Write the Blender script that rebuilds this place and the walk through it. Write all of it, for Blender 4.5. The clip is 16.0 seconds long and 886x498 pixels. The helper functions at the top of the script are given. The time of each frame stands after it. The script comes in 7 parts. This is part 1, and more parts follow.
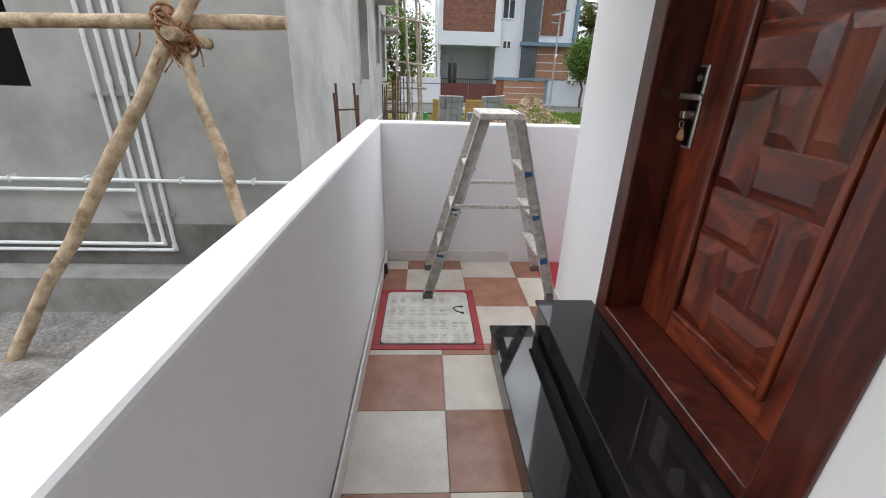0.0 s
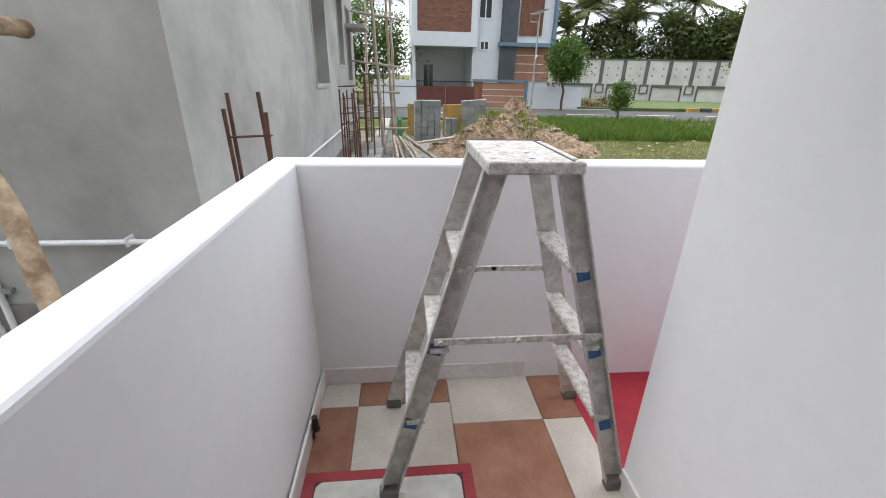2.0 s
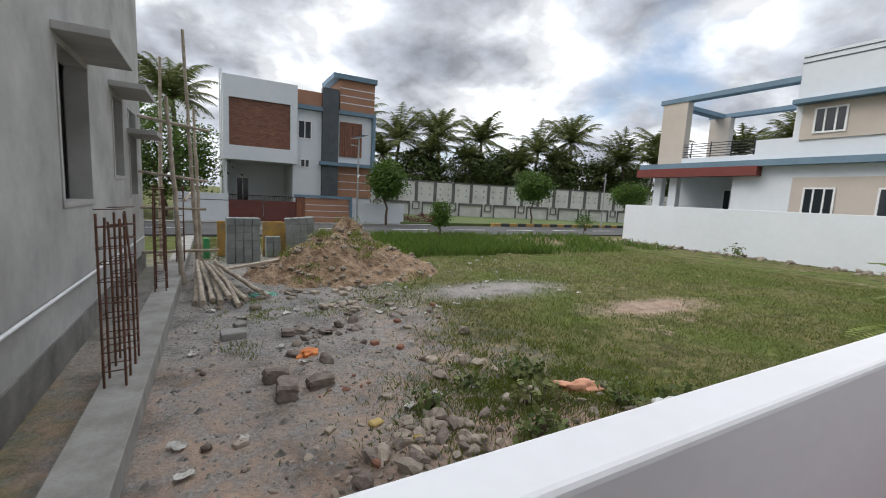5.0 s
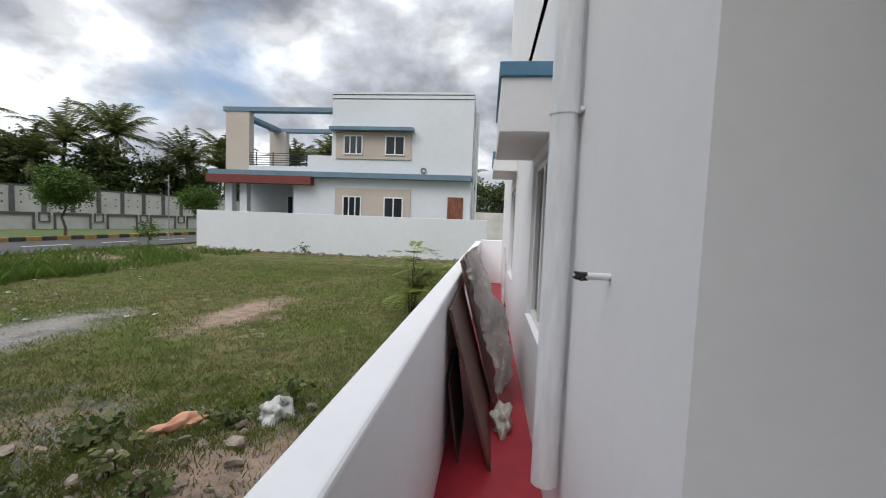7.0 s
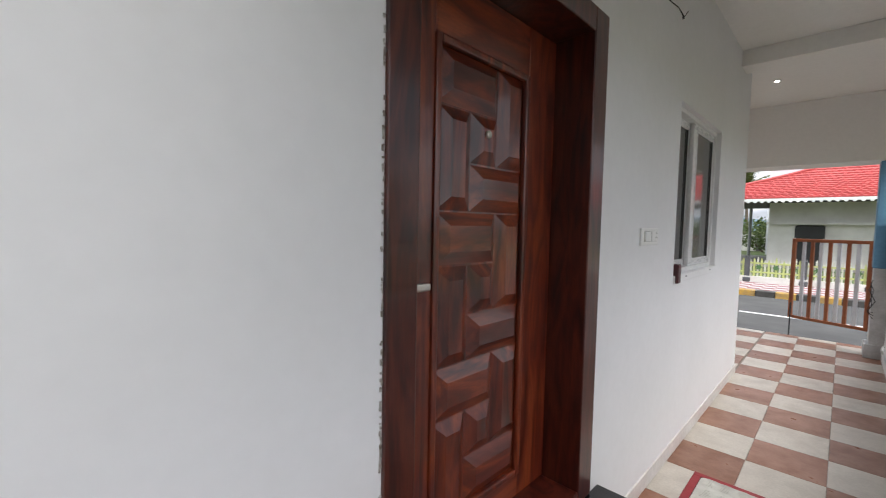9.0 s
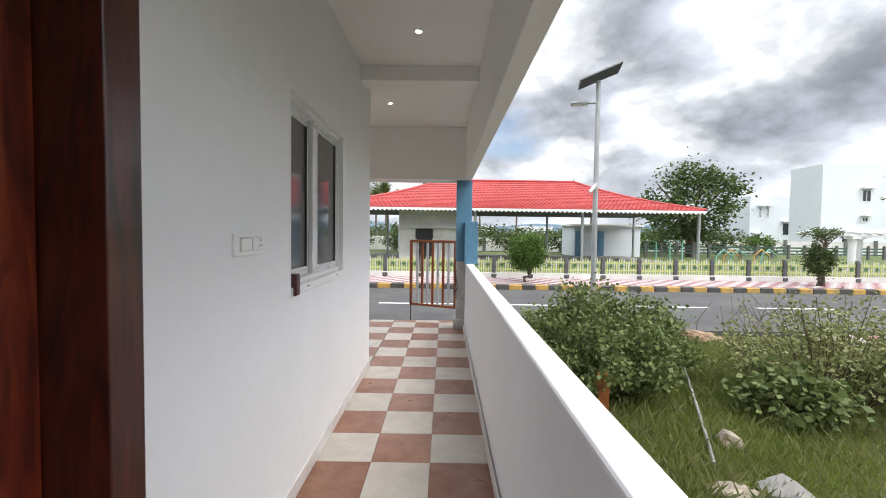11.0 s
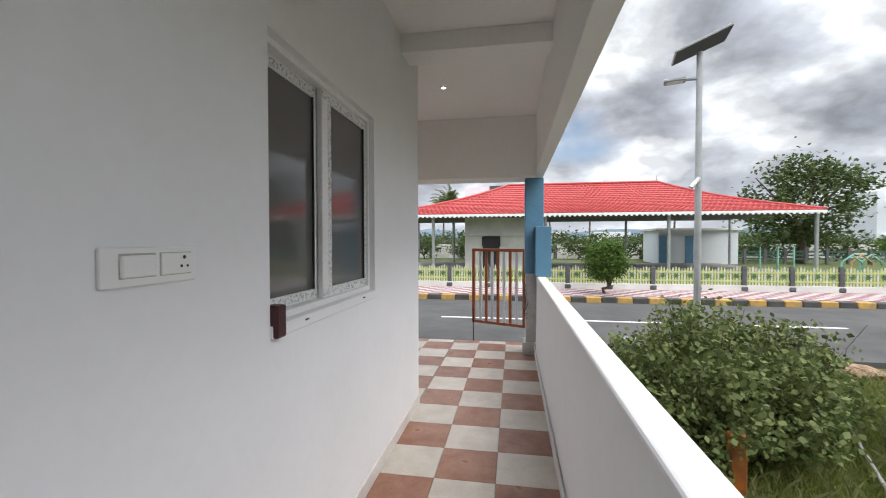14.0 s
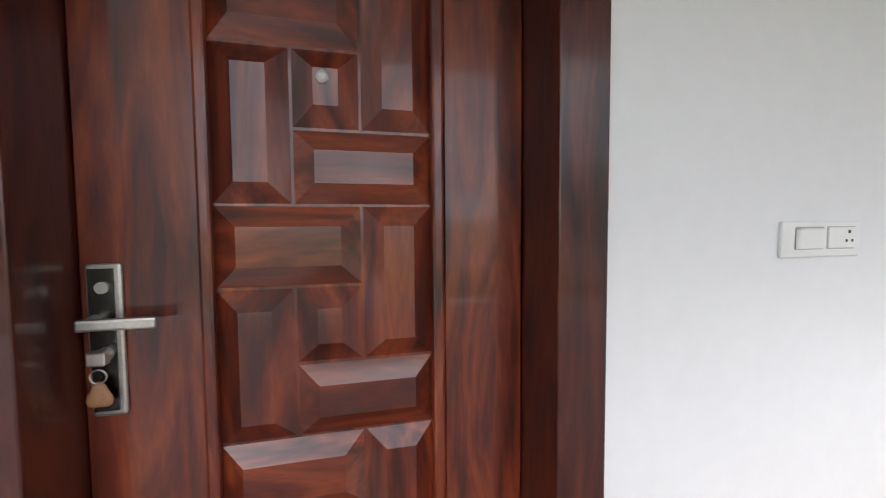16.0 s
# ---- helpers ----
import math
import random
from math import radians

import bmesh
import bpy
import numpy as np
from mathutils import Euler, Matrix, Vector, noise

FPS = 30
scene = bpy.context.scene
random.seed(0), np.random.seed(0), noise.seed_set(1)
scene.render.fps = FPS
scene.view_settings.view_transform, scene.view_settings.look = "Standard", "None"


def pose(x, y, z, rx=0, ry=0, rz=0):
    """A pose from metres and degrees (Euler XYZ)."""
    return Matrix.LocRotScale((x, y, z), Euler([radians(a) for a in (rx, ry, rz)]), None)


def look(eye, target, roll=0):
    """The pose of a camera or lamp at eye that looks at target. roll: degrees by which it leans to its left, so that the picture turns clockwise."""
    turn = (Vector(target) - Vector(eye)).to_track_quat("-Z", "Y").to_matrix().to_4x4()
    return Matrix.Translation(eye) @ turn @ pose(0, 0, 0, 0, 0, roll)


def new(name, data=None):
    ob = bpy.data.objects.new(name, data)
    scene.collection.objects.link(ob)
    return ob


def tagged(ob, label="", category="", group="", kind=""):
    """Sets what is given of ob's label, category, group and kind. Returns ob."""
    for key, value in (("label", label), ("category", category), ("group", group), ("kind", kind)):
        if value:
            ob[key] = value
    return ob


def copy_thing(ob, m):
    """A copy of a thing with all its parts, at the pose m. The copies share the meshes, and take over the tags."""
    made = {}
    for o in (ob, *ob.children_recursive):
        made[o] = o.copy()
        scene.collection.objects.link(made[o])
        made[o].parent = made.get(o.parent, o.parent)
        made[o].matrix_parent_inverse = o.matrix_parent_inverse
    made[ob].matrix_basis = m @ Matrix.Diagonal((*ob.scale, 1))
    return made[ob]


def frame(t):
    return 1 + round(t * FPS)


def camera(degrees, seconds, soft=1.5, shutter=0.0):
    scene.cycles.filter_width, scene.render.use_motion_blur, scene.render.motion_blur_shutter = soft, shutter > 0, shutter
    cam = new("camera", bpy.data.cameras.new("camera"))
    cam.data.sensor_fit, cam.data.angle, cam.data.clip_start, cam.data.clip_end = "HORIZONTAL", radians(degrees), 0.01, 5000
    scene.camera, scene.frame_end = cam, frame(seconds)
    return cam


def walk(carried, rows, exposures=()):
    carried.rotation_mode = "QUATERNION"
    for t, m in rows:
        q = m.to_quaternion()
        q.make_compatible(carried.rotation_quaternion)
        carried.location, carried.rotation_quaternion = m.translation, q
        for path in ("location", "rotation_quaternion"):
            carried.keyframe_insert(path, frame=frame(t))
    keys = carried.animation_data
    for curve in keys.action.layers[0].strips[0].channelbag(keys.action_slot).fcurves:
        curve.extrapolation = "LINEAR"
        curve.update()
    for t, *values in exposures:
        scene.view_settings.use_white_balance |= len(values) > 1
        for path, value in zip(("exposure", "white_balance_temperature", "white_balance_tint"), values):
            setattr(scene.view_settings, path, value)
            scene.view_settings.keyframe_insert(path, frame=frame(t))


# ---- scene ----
import itertools

cam = camera(94.0, 16.0, soft=1.0, shutter=0.1)
PATH = [
    (0, (-0.897, -2.446, 1.424), (-0.803, -0.608, 0.639), 1.7),
    (0.5, (-0.864, -2.081, 1.436), (-0.747, -0.254, 0.632), 2.1),
    (1, (-0.833, -1.743, 1.403), (-0.722, 0.08, 0.587), 1.7),
    (1.5, (-0.822, -1.379, 1.43), (-0.689, 0.437, 0.603), 1.5),
    (2, (-0.796, -1.027, 1.418), (-0.61, 0.808, 0.644), 1.3),
    (2.5, (-0.845, -0.735, 1.416), (-0.554, 1.116, 0.723), 2.3),
    (3.2, (-0.83, -0.313, 1.489), (-0.48, 1.557, 0.872), 0.8),
    (5.3, (-0.745, 0.256, 1.512), (0.427, 1.865, 1.323), 3.2),
    (5.5, (-0.750, 0.251, 1.526), (0.568, 1.744, 1.339), 3.5),
    (6, (-0.771, 0.254, 1.544), (0.880, 1.369, 1.373), 3.1),
    (6.5, (-0.788, 0.347, 1.550), (1.091, 1.014, 1.397), 2.5),
    (7, (-0.782, 0.383, 1.548), (1.202, 0.591, 1.413), 2.2),
    (7.5, (-0.762, 0.351, 1.549), (1.221, 0.119, 1.429), 1.6),
    (8, (-0.749, 0.258, 1.551), (1.136, -0.399, 1.432), 0.9),
    (8.5, (-0.768, 0.127, 1.556), (0.916, -0.946, 1.434), 1.1),
    (9, (-0.781, -0.029, 1.554), (0.608, -1.464, 1.436), 1.1),
    (9.5, (-0.845, -0.221, 1.578), (0.196, -1.925, 1.479), 1.0),
    (10, (-0.866, -0.363, 1.576), (-0.204, -2.249, 1.502), 0.8),
    (10.2, (-0.851, -0.411, 1.574), (-0.344, -2.345, 1.505), 0.8),
    (12.3, (-0.919, -1.122, 1.567), (-1.239, -3.095, 1.491), 0.4),
    (12.5, (-0.923, -1.191, 1.561), (-1.24, -3.165, 1.489), 0.2),
    (13, (-0.935, -1.364, 1.566), (-1.164, -3.35, 1.506), 0.2),
    (13.5, (-0.94, -1.496, 1.568), (-0.973, -3.495, 1.523), 0.0),
    (14, (-0.9, -1.574, 1.57), (-0.565, -3.545, 1.531), -0.1),
    (14.5, (-0.847, -1.497, 1.564), (-0.014, -3.315, 1.513), -0.1),
    (15, (-0.791, -1.383, 1.564), (0.548, -2.867, 1.489), -0.2),
    (15.5, (-0.786, -1.286, 1.561), (0.949, -2.275, 1.451), -0.2),
    (16, (-0.811, -1.233, 1.55), (1.121, -1.738, 1.439), -0.4),
]

EXPO = [(0.0, 1.68), (1.0, 1.92), (2.0, 1.60), (3.0, 1.22), (5.5, 0.66), (7.0, 0.58), (8.0, 0.88), (8.5, 1.14), (9.0, 1.48), (10.0, 1.70), (12.5, 1.18), (14.0, 1.33), (15.0, 1.70), (16.0, 2.3)]
walk(cam, [(t, look(eye, target, roll)) for t, eye, target, roll in PATH],
     [(t, e) for t, e in EXPO])

# ---- sky and sun ----
world = bpy.data.worlds.new("overcast_sky")
scene.world = world
world.use_nodes = True


def build_sky():
    nt = world.node_tree
    N, L = nt.nodes, nt.links
    bg = N["Background"]
    sky = N.new("ShaderNodeTexSky")
    sky.sky_type = 'NISHITA'
    sky.sun_disc = False
    sky.sun_elevation, sky.sun_rotation = radians(50), radians(-58)
    sky.air_density, sky.dust_density = 1.0, 2.0
    tint = N.new("ShaderNodeVectorMath")
    tint.operation = 'SCALE'
    tint.inputs["Scale"].default_value = 0.13
    L.new(sky.outputs[0], tint.inputs[0])
    co = N.new("ShaderNodeTexCoord")
    sep = N.new("ShaderNodeSeparateXYZ")
    L.new(co.outputs["Generated"], sep.inputs[0])

    def m(op, a, b=None):
        n = N.new("ShaderNodeMath")
        n.operation = op
        for k, v in enumerate((a, b)):
            if v is None:
                continue
            if isinstance(v, (int, float)):
                n.inputs[k].default_value = v
            else:
                L.new(v, n.inputs[k])
        return n.outputs[0]
    h = m('ADD', m('MAXIMUM', sep.outputs[2], 0.0), 0.42)
    px, py = m('DIVIDE', sep.outputs[0], h), m('DIVIDE', sep.outputs[1], h)
    cmb = N.new("ShaderNodeCombineXYZ")
    L.new(px, cmb.inputs[0])
    L.new(py, cmb.inputs[1])
    def field(scale, detail, rough, dist, shift=None):
        n = N.new("ShaderNodeTexNoise")
        n.inputs["Scale"].default_value, n.inputs["Detail"].default_value = scale, detail
        n.inputs["Roughness"].default_value, n.inputs["Distortion"].default_value = rough, dist
        src = cmb.outputs[0]
        if shift:
            o = N.new("ShaderNodeVectorMath")
            o.operation = 'ADD'
            o.inputs[1].default_value = shift
            L.new(src, o.inputs[0])
            src = o.outputs[0]
        L.new(src, n.inputs["Vector"])
        return n.outputs[0]
    # heaped clouds: thick parts grey, edges towards the hidden sun bright
    puff = field(2.6, 9, 0.52, 0.1)
    ahead = field(2.6, 9, 0.52, 0.1, (-0.045, 0.03, 0.0))
    ramp = N.new("ShaderNodeValToRGB")
    e = ramp.color_ramp.elements
    e[0].position, e[0].color = 0.38, (0.86, 0.88, 0.91, 1)
    e[1].position, e[1].color = 0.68, (0.24, 0.26, 0.30, 1)
    for at, c in ((0.455, (0.70, 0.73, 0.77)), (0.495, (0.48, 0.505, 0.55)), (0.56, (0.33, 0.35, 0.395))):
        e.new(at).color = (*c, 1)
    L.new(puff, ramp.inputs[0])
    rim = m('MULTIPLY', m('SUBTRACT', puff, ahead), 5.0)
    lit = N.new("ShaderNodeMix")
    lit.data_type, lit.blend_type = 'RGBA', 'MULTIPLY'
    lit.inputs[0].default_value = 1.0
    L.new(ramp.outputs[0], lit.inputs[6])
    gain = N.new("ShaderNodeCombineXYZ")
    g_ = m('MINIMUM', m('MAXIMUM', m('ADD', rim, 1.0), 0.72), 1.75)
    for k in range(3):
        L.new(g_, gain.inputs[k])
    L.new(gain.outputs[0], lit.inputs[7])
    cover = N.new("ShaderNodeMapRange")
    cover.inputs[1].default_value, cover.inputs[2].default_value = 0.325, 0.42
    L.new(field(1.1, 6, 0.5, 0.0, (3.1, 0.4, 0.0)), cover.inputs[0])
    mix = N.new("ShaderNodeMix")
    mix.data_type = 'RGBA'
    L.new(cover.outputs[0], mix.inputs[0])
    L.new(tint.outputs[0], mix.inputs[6])
    L.new(lit.outputs[2], mix.inputs[7])
    # haze towards the horizon
    hz = N.new("ShaderNodeMapRange")
    hz.inputs[1].default_value, hz.inputs[2].default_value = 0.0, 0.22
    hz.inputs[3].default_value, hz.inputs[4].default_value = 0.45, 0.0
    L.new(sep.outputs[2], hz.inputs[0])
    haze = N.new("ShaderNodeMix")
    haze.data_type = 'RGBA'
    L.new(hz.outputs[0], haze.inputs[0])
    L.new(mix.outputs[2], haze.inputs[6])
    haze.inputs[7].default_value = (0.60, 0.64, 0.70, 1)
    # the cloud deck is brightest round the hidden sun, high overhead
    zen = N.new("ShaderNodeMapRange")
    zen.inputs[1].default_value, zen.inputs[2].default_value = 0.48, 0.80
    zen.inputs[3].default_value, zen.inputs[4].default_value = 0.88, 2.2
    L.new(sep.outputs[2], zen.inputs[0])
    # the deck is thicker and greyer away from the sun
    side = N.new("ShaderNodeMapRange")
    side.inputs[1].default_value, side.inputs[2].default_value = -0.75, 0.25
    side.inputs[3].default_value, side.inputs[4].default_value = 0.60, 1.0
    L.new(sep.outputs[1], side.inputs[0])
    L.new(haze.outputs[2], bg.inputs[0])
    L.new(m('MULTIPLY', zen.outputs[0], side.outputs[0]), bg.inputs[1])


build_sky()
sun = new("sun", bpy.data.lights.new("sun", 'SUN'))
sun.data.energy, sun.data.angle, sun.data.color = 1.15, radians(40), (1.0, 0.96, 0.9)
sun.matrix_world = look((-13, 8, 18), (0, 0, 0))

# ---- materials ----


def mat(name, c, rough=0.6, metal=0.0, c2=None, scale=3.0, fine=60.0, var=0.5, bump=0.15, bdist=0.004, detail=6, stretch=None,
        lo=0.35, hi=0.65, coat=0.0, piece=0.0, spec=0.5, obj=False, rvar=0.08):
    """A surface with two scales of variation, in metres."""
    ma = bpy.data.materials.new(name)
    ma.use_nodes = True
    nt = ma.node_tree
    N, L = nt.nodes, nt.links
    b = N["Principled BSDF"]
    b.inputs["Metallic"].default_value = metal
    b.inputs["Coat Weight"].default_value = coat
    b.inputs["Coat Roughness"].default_value = 0.08
    b.inputs["Specular IOR Level"].default_value = spec
    if obj:
        src = N.new("ShaderNodeTexCoord").outputs["Object"]
    else:
        src = N.new("ShaderNodeNewGeometry").outputs["Position"]
    if stretch:
        mp = N.new("ShaderNodeMapping")
        mp.inputs["Scale"].default_value = stretch
        L.new(src, mp.inputs[0])
        src = mp.outputs[0]
    n1 = N.new("ShaderNodeTexNoise")
    n1.inputs["Scale"].default_value, n1.inputs["Detail"].default_value = scale, detail
    n1.inputs["Roughness"].default_value = 0.6
    n2 = N.new("ShaderNodeTexNoise")
    n2.inputs["Scale"].default_value, n2.inputs["Detail"].default_value = fine, 3
    L.new(src, n1.inputs["Vector"])
    L.new(src, n2.inputs["Vector"])
    mr = N.new("ShaderNodeMapRange")
    mr.inputs[1].default_value, mr.inputs[2].default_value = lo, hi
    L.new(n1.outputs[0], mr.inputs[0])
    mx = N.new("ShaderNodeMix")
    mx.data_type = 'RGBA'
    c2 = c2 or tuple(v * (1 - 0.25 * var) for v in c)
    mx.inputs[6].default_value, mx.inputs[7].default_value = (*c, 1), (*c2, 1)
    L.new(mr.outputs[0], mx.inputs[0])
    hsv = N.new("ShaderNodeHueSaturation")
    L.new(mx.outputs[2], hsv.inputs["Color"])
    fm = N.new("ShaderNodeMapRange")
    fm.inputs[1].default_value, fm.inputs[2].default_value = 0.3, 0.7
    fm.inputs[3].default_value, fm.inputs[4].default_value = 1 - 0.12 * var, 1 + 0.12 * var
    L.new(n2.outputs[0], fm.inputs[0])
    val = fm.outputs[0]
    if piece:
        oi = N.new("ShaderNodeObjectInfo")
        pm = N.new("ShaderNodeMapRange")
        pm.inputs[3].default_value, pm.inputs[4].default_value = 1 - piece, 1 + piece
        L.new(oi.outputs["Random"], pm.inputs[0])
        mu = N.new("ShaderNodeMath")
        mu.operation = 'MULTIPLY'
        L.new(val, mu.inputs[0])
        L.new(pm.outputs[0], mu.inputs[1])
        val = mu.outputs[0]
    L.new(val, hsv.inputs["Value"])
    L.new(hsv.outputs[0], b.inputs["Base Color"])
    rr = N.new("ShaderNodeMapRange")
    rr.inputs[3].default_value, rr.inputs[4].default_value = max(0.02, rough - rvar), min(1, rough + rvar)
    L.new(n1.outputs[0], rr.inputs[0])
    L.new(rr.outputs[0], b.inputs["Roughness"])
    if bump:
        bp = N.new("ShaderNodeBump")
        bp.inputs["Strength"].default_value, bp.inputs["Distance"].default_value = bump, bdist
        L.new(n2.outputs[0], bp.inputs["Height"])
        L.new(bp.outputs[0], b.inputs["Normal"])
    return ma


def leaf_mat(name, c, c2):
    ma = bpy.data.materials.new(name)
    ma.use_nodes = True
    nt = ma.node_tree
    N, L = nt.nodes, nt.links
    b = N["Principled BSDF"]
    g = N.new("ShaderNodeNewGeometry")
    r = N.new("ShaderNodeValToRGB")
    e = r.color_ramp.elements
    e[0].color, e[1].color = (*c, 1), (*c2, 1)
    L.new(g.outputs["Random Per Island"], r.inputs[0])
    L.new(r.outputs[0], b.inputs["Base Color"])
    b.inputs["Roughness"].default_value = 0.6
    b.inputs["Specular IOR Level"].default_value = 0.3
    tr = N.new("ShaderNodeBsdfTranslucent")
    L.new(r.outputs[0], tr.inputs[0])
    ms = N.new("ShaderNodeMixShader")
    ms.inputs[0].default_value = 0.3
    L.new(b.outputs[0], ms.inputs[1])
    L.new(tr.outputs[0], ms.inputs[2])
    L.new(ms.outputs[0], N["Material Output"].inputs[0])
    return ma


def wood_mat(name, dark, mid, light, rough=0.3, coat=0.3, axis='Z', obj=False):
    """Grain that runs along one axis, with darker streaks and knots."""
    ma = bpy.data.materials.new(name)
    ma.use_nodes = True
    nt = ma.node_tree
    N, L = nt.nodes, nt.links
    b = N["Principled BSDF"]
    b.inputs["Roughness"].default_value = rough
    b.inputs["Coat Weight"].default_value = coat
    b.inputs["Coat Roughness"].default_value = 0.10
    b.inputs["Coat IOR"].default_value = 1.55
    src = N.new("ShaderNodeTexCoord").outputs["Object"] if obj else N.new("ShaderNodeNewGeometry").outputs["Position"]
    mp = N.new("ShaderNodeMapping")
    s = {'X': (1.3, 8, 8), 'Y': (8, 1.3, 8), 'Z': (8, 8, 1.3)}[axis]
    mp.inputs["Scale"].default_value = s
    L.new(src, mp.inputs[0])
    n = N.new("ShaderNodeTexNoise")
    n.inputs["Scale"].default_value, n.inputs["Detail"].default_value, n.inputs["Distortion"].default_value = 1.2, 8, 2.2
    L.new(mp.outputs[0], n.inputs["Vector"])
    f = N.new("ShaderNodeTexNoise")
    f.inputs["Scale"].default_value, f.inputs["Detail"].default_value = 14, 4
    L.new(mp.outputs[0], f.inputs["Vector"])
    r = N.new("ShaderNodeValToRGB")
    e = r.color_ramp.elements
    e[0].position, e[0].color = 0.34, (*dark, 1)
    e[1].position, e[1].color = 0.68, (*light, 1)
    k = e.new(0.5)
    k.color = (*mid, 1)
    L.new(n.outputs[0], r.inputs[0])
    hsv = N.new("ShaderNodeHueSaturation")
    fm = N.new("ShaderNodeMapRange")
    fm.inputs[1].default_value, fm.inputs[2].default_value = 0.3, 0.7
    fm.inputs[3].default_value, fm.inputs[4].default_value = 0.85, 1.15
    L.new(f.outputs[0], fm.inputs[0])
    L.new(fm.outputs[0], hsv.inputs["Value"])
    L.new(r.outputs[0], hsv.inputs["Color"])
    L.new(hsv.outputs[0], b.inputs["Base Color"])
    bp = N.new("ShaderNodeBump")
    bp.inputs["Strength"].default_value, bp.inputs["Distance"].default_value = 0.12, 0.002
    L.new(f.outputs[0], bp.inputs["Height"])
    L.new(bp.outputs[0], b.inputs["Normal"])
    return ma


def glass_mat(name, c=(0.02, 0.022, 0.024), rough=0.04):
    ma = bpy.data.materials.new(name)
    ma.use_nodes = True
    b = ma.node_tree.nodes["Principled BSDF"]
    b.inputs["Base Color"].default_value = (*c, 1)
    b.inputs["Roughness"].default_value = rough
    b.inputs["Specular IOR Level"].default_value = 0.6
    return ma


WHITE = mat("white_wall_paint", (0.81, 0.81, 0.825), 0.75, c2=(0.78, 0.78, 0.79), scale=1.3, fine=18, var=0.10, bump=0.03, bdist=0.002)
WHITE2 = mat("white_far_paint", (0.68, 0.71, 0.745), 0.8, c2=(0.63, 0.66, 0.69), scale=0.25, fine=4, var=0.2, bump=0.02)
CEIL = mat("ceiling_paint", (0.83, 0.81, 0.78), 0.85, c2=(0.80, 0.78, 0.75), scale=0.8, fine=30, var=0.15, bump=0.04)
SKIRT = mat("skirting_tile", (0.74, 0.72, 0.70), 0.4, c2=(0.66, 0.63, 0.61), scale=4, fine=40, bump=0.06)
CREAM = mat("cream_floor_tile", (0.60, 0.55, 0.48), 0.32, c2=(0.50, 0.45, 0.39), scale=5, fine=70, bump=0.06, piece=0.05, spec=0.45)
BROWN = mat("brown_floor_tile", (0.34, 0.175, 0.115), 0.3, c2=(0.24, 0.105, 0.062), scale=6, fine=50, bump=0.06, piece=0.10, spec=0.45)
GROUT = mat("grout", (0.33, 0.28, 0.24), 0.9)
RED = mat("red_floor_paint", (0.40, 0.020, 0.036), 0.55, c2=(0.32, 0.016, 0.03), scale=4, fine=30, bump=0.1)
RIM = mat("red_oxide_rim", (0.36, 0.03, 0.04), 0.5, c2=(0.27, 0.025, 0.03), scale=9, fine=60, bump=0.2)
LID = mat("white_manhole_lid", (0.62, 0.61, 0.56), 0.5, c2=(0.50, 0.49, 0.44), scale=8, fine=40, bump=0.2)
GRANITE = mat("black_granite", (0.006, 0.006, 0.007), 0.05, c2=(0.012, 0.012, 0.013), scale=120, fine=500, bump=0, rvar=0.02, spec=0.6)
DOORWOOD = wood_mat("dark_teak", (0.052, 0.0085, 0.0045), (0.140, 0.020, 0.008), (0.245, 0.048, 0.014), 0.34, 0.6, 'Z')
DOORWOODH = wood_mat("dark_teak_cross", (0.058, 0.0095, 0.005), (0.150, 0.023, 0.009), (0.265, 0.054, 0.016), 0.32, 0.6, 'Y')
FRAMEWOOD = wood_mat("stained_frame_wood", (0.024, 0.005, 0.004), (0.060, 0.010, 0.006), (0.100, 0.020, 0.010), 0.30, 0.3, 'Z')
STEEL = mat("satin_steel", (0.66, 0.62, 0.57), 0.36, 1.0, c2=(0.55, 0.53, 0.5), scale=20, fine=200, bump=0.02)
DARKSTEEL = mat("dark_steel", (0.10, 0.095, 0.09), 0.25, 1.0, scale=20, fine=200, bump=0.02)
ALU = mat("worn_aluminium", (0.55, 0.535, 0.50), 0.5, 0.35, c2=(0.40, 0.385, 0.35), scale=22, fine=90, bump=0.2, bdist=0.002, lo=0.42, hi=0.6)
PAINTY = mat("paint_spattered_aluminium", (0.64, 0.62, 0.585), 0.65, 0.1, c2=(0.41, 0.375, 0.33), scale=48, fine=190, var=1.3, bump=0.6, bdist=0.004, detail=12, lo=0.43, hi=0.62)
BLUETAPE = mat("blue_tape", (0.02, 0.10, 0.28), 0.6, c2=(0.05, 0.13, 0.26), scale=60)
RUBBER = mat("grey_rubber", (0.16, 0.15, 0.14), 0.8)
UPVC = mat("white_upvc", (0.78, 0.78, 0.78), 0.35, c2=(0.74, 0.74, 0.74), scale=5, bump=0.03)
PVC = mat("grey_white_pipe", (0.84, 0.86, 0.88), 0.45, c2=(0.72, 0.74, 0.76), scale=6, fine=30, bump=0.03, stretch=(1, 1, 0.2))
PVCW = mat("white_pipe", (0.76, 0.77, 0.78), 0.35, c2=(0.66, 0.67, 0.67), scale=5, bump=0.03)
SWITCH = mat("switch_plastic", (0.80, 0.80, 0.79), 0.3, var=0.08, bump=0)
BLACKP = mat("black_plastic", (0.02, 0.02, 0.02), 0.5, bump=0)
WINGLASS = glass_mat("window_glass", (0.10, 0.098, 0.094), 0.10)
DARKGLASS = glass_mat("dark_window_glass", (0.02, 0.025, 0.03), 0.08)
FILMP = mat("printed_film", (0.72, 0.72, 0.72), 0.4, c2=(0.34, 0.35, 0.37), scale=70, fine=150, bump=0.02, lo=0.52, hi=0.56)
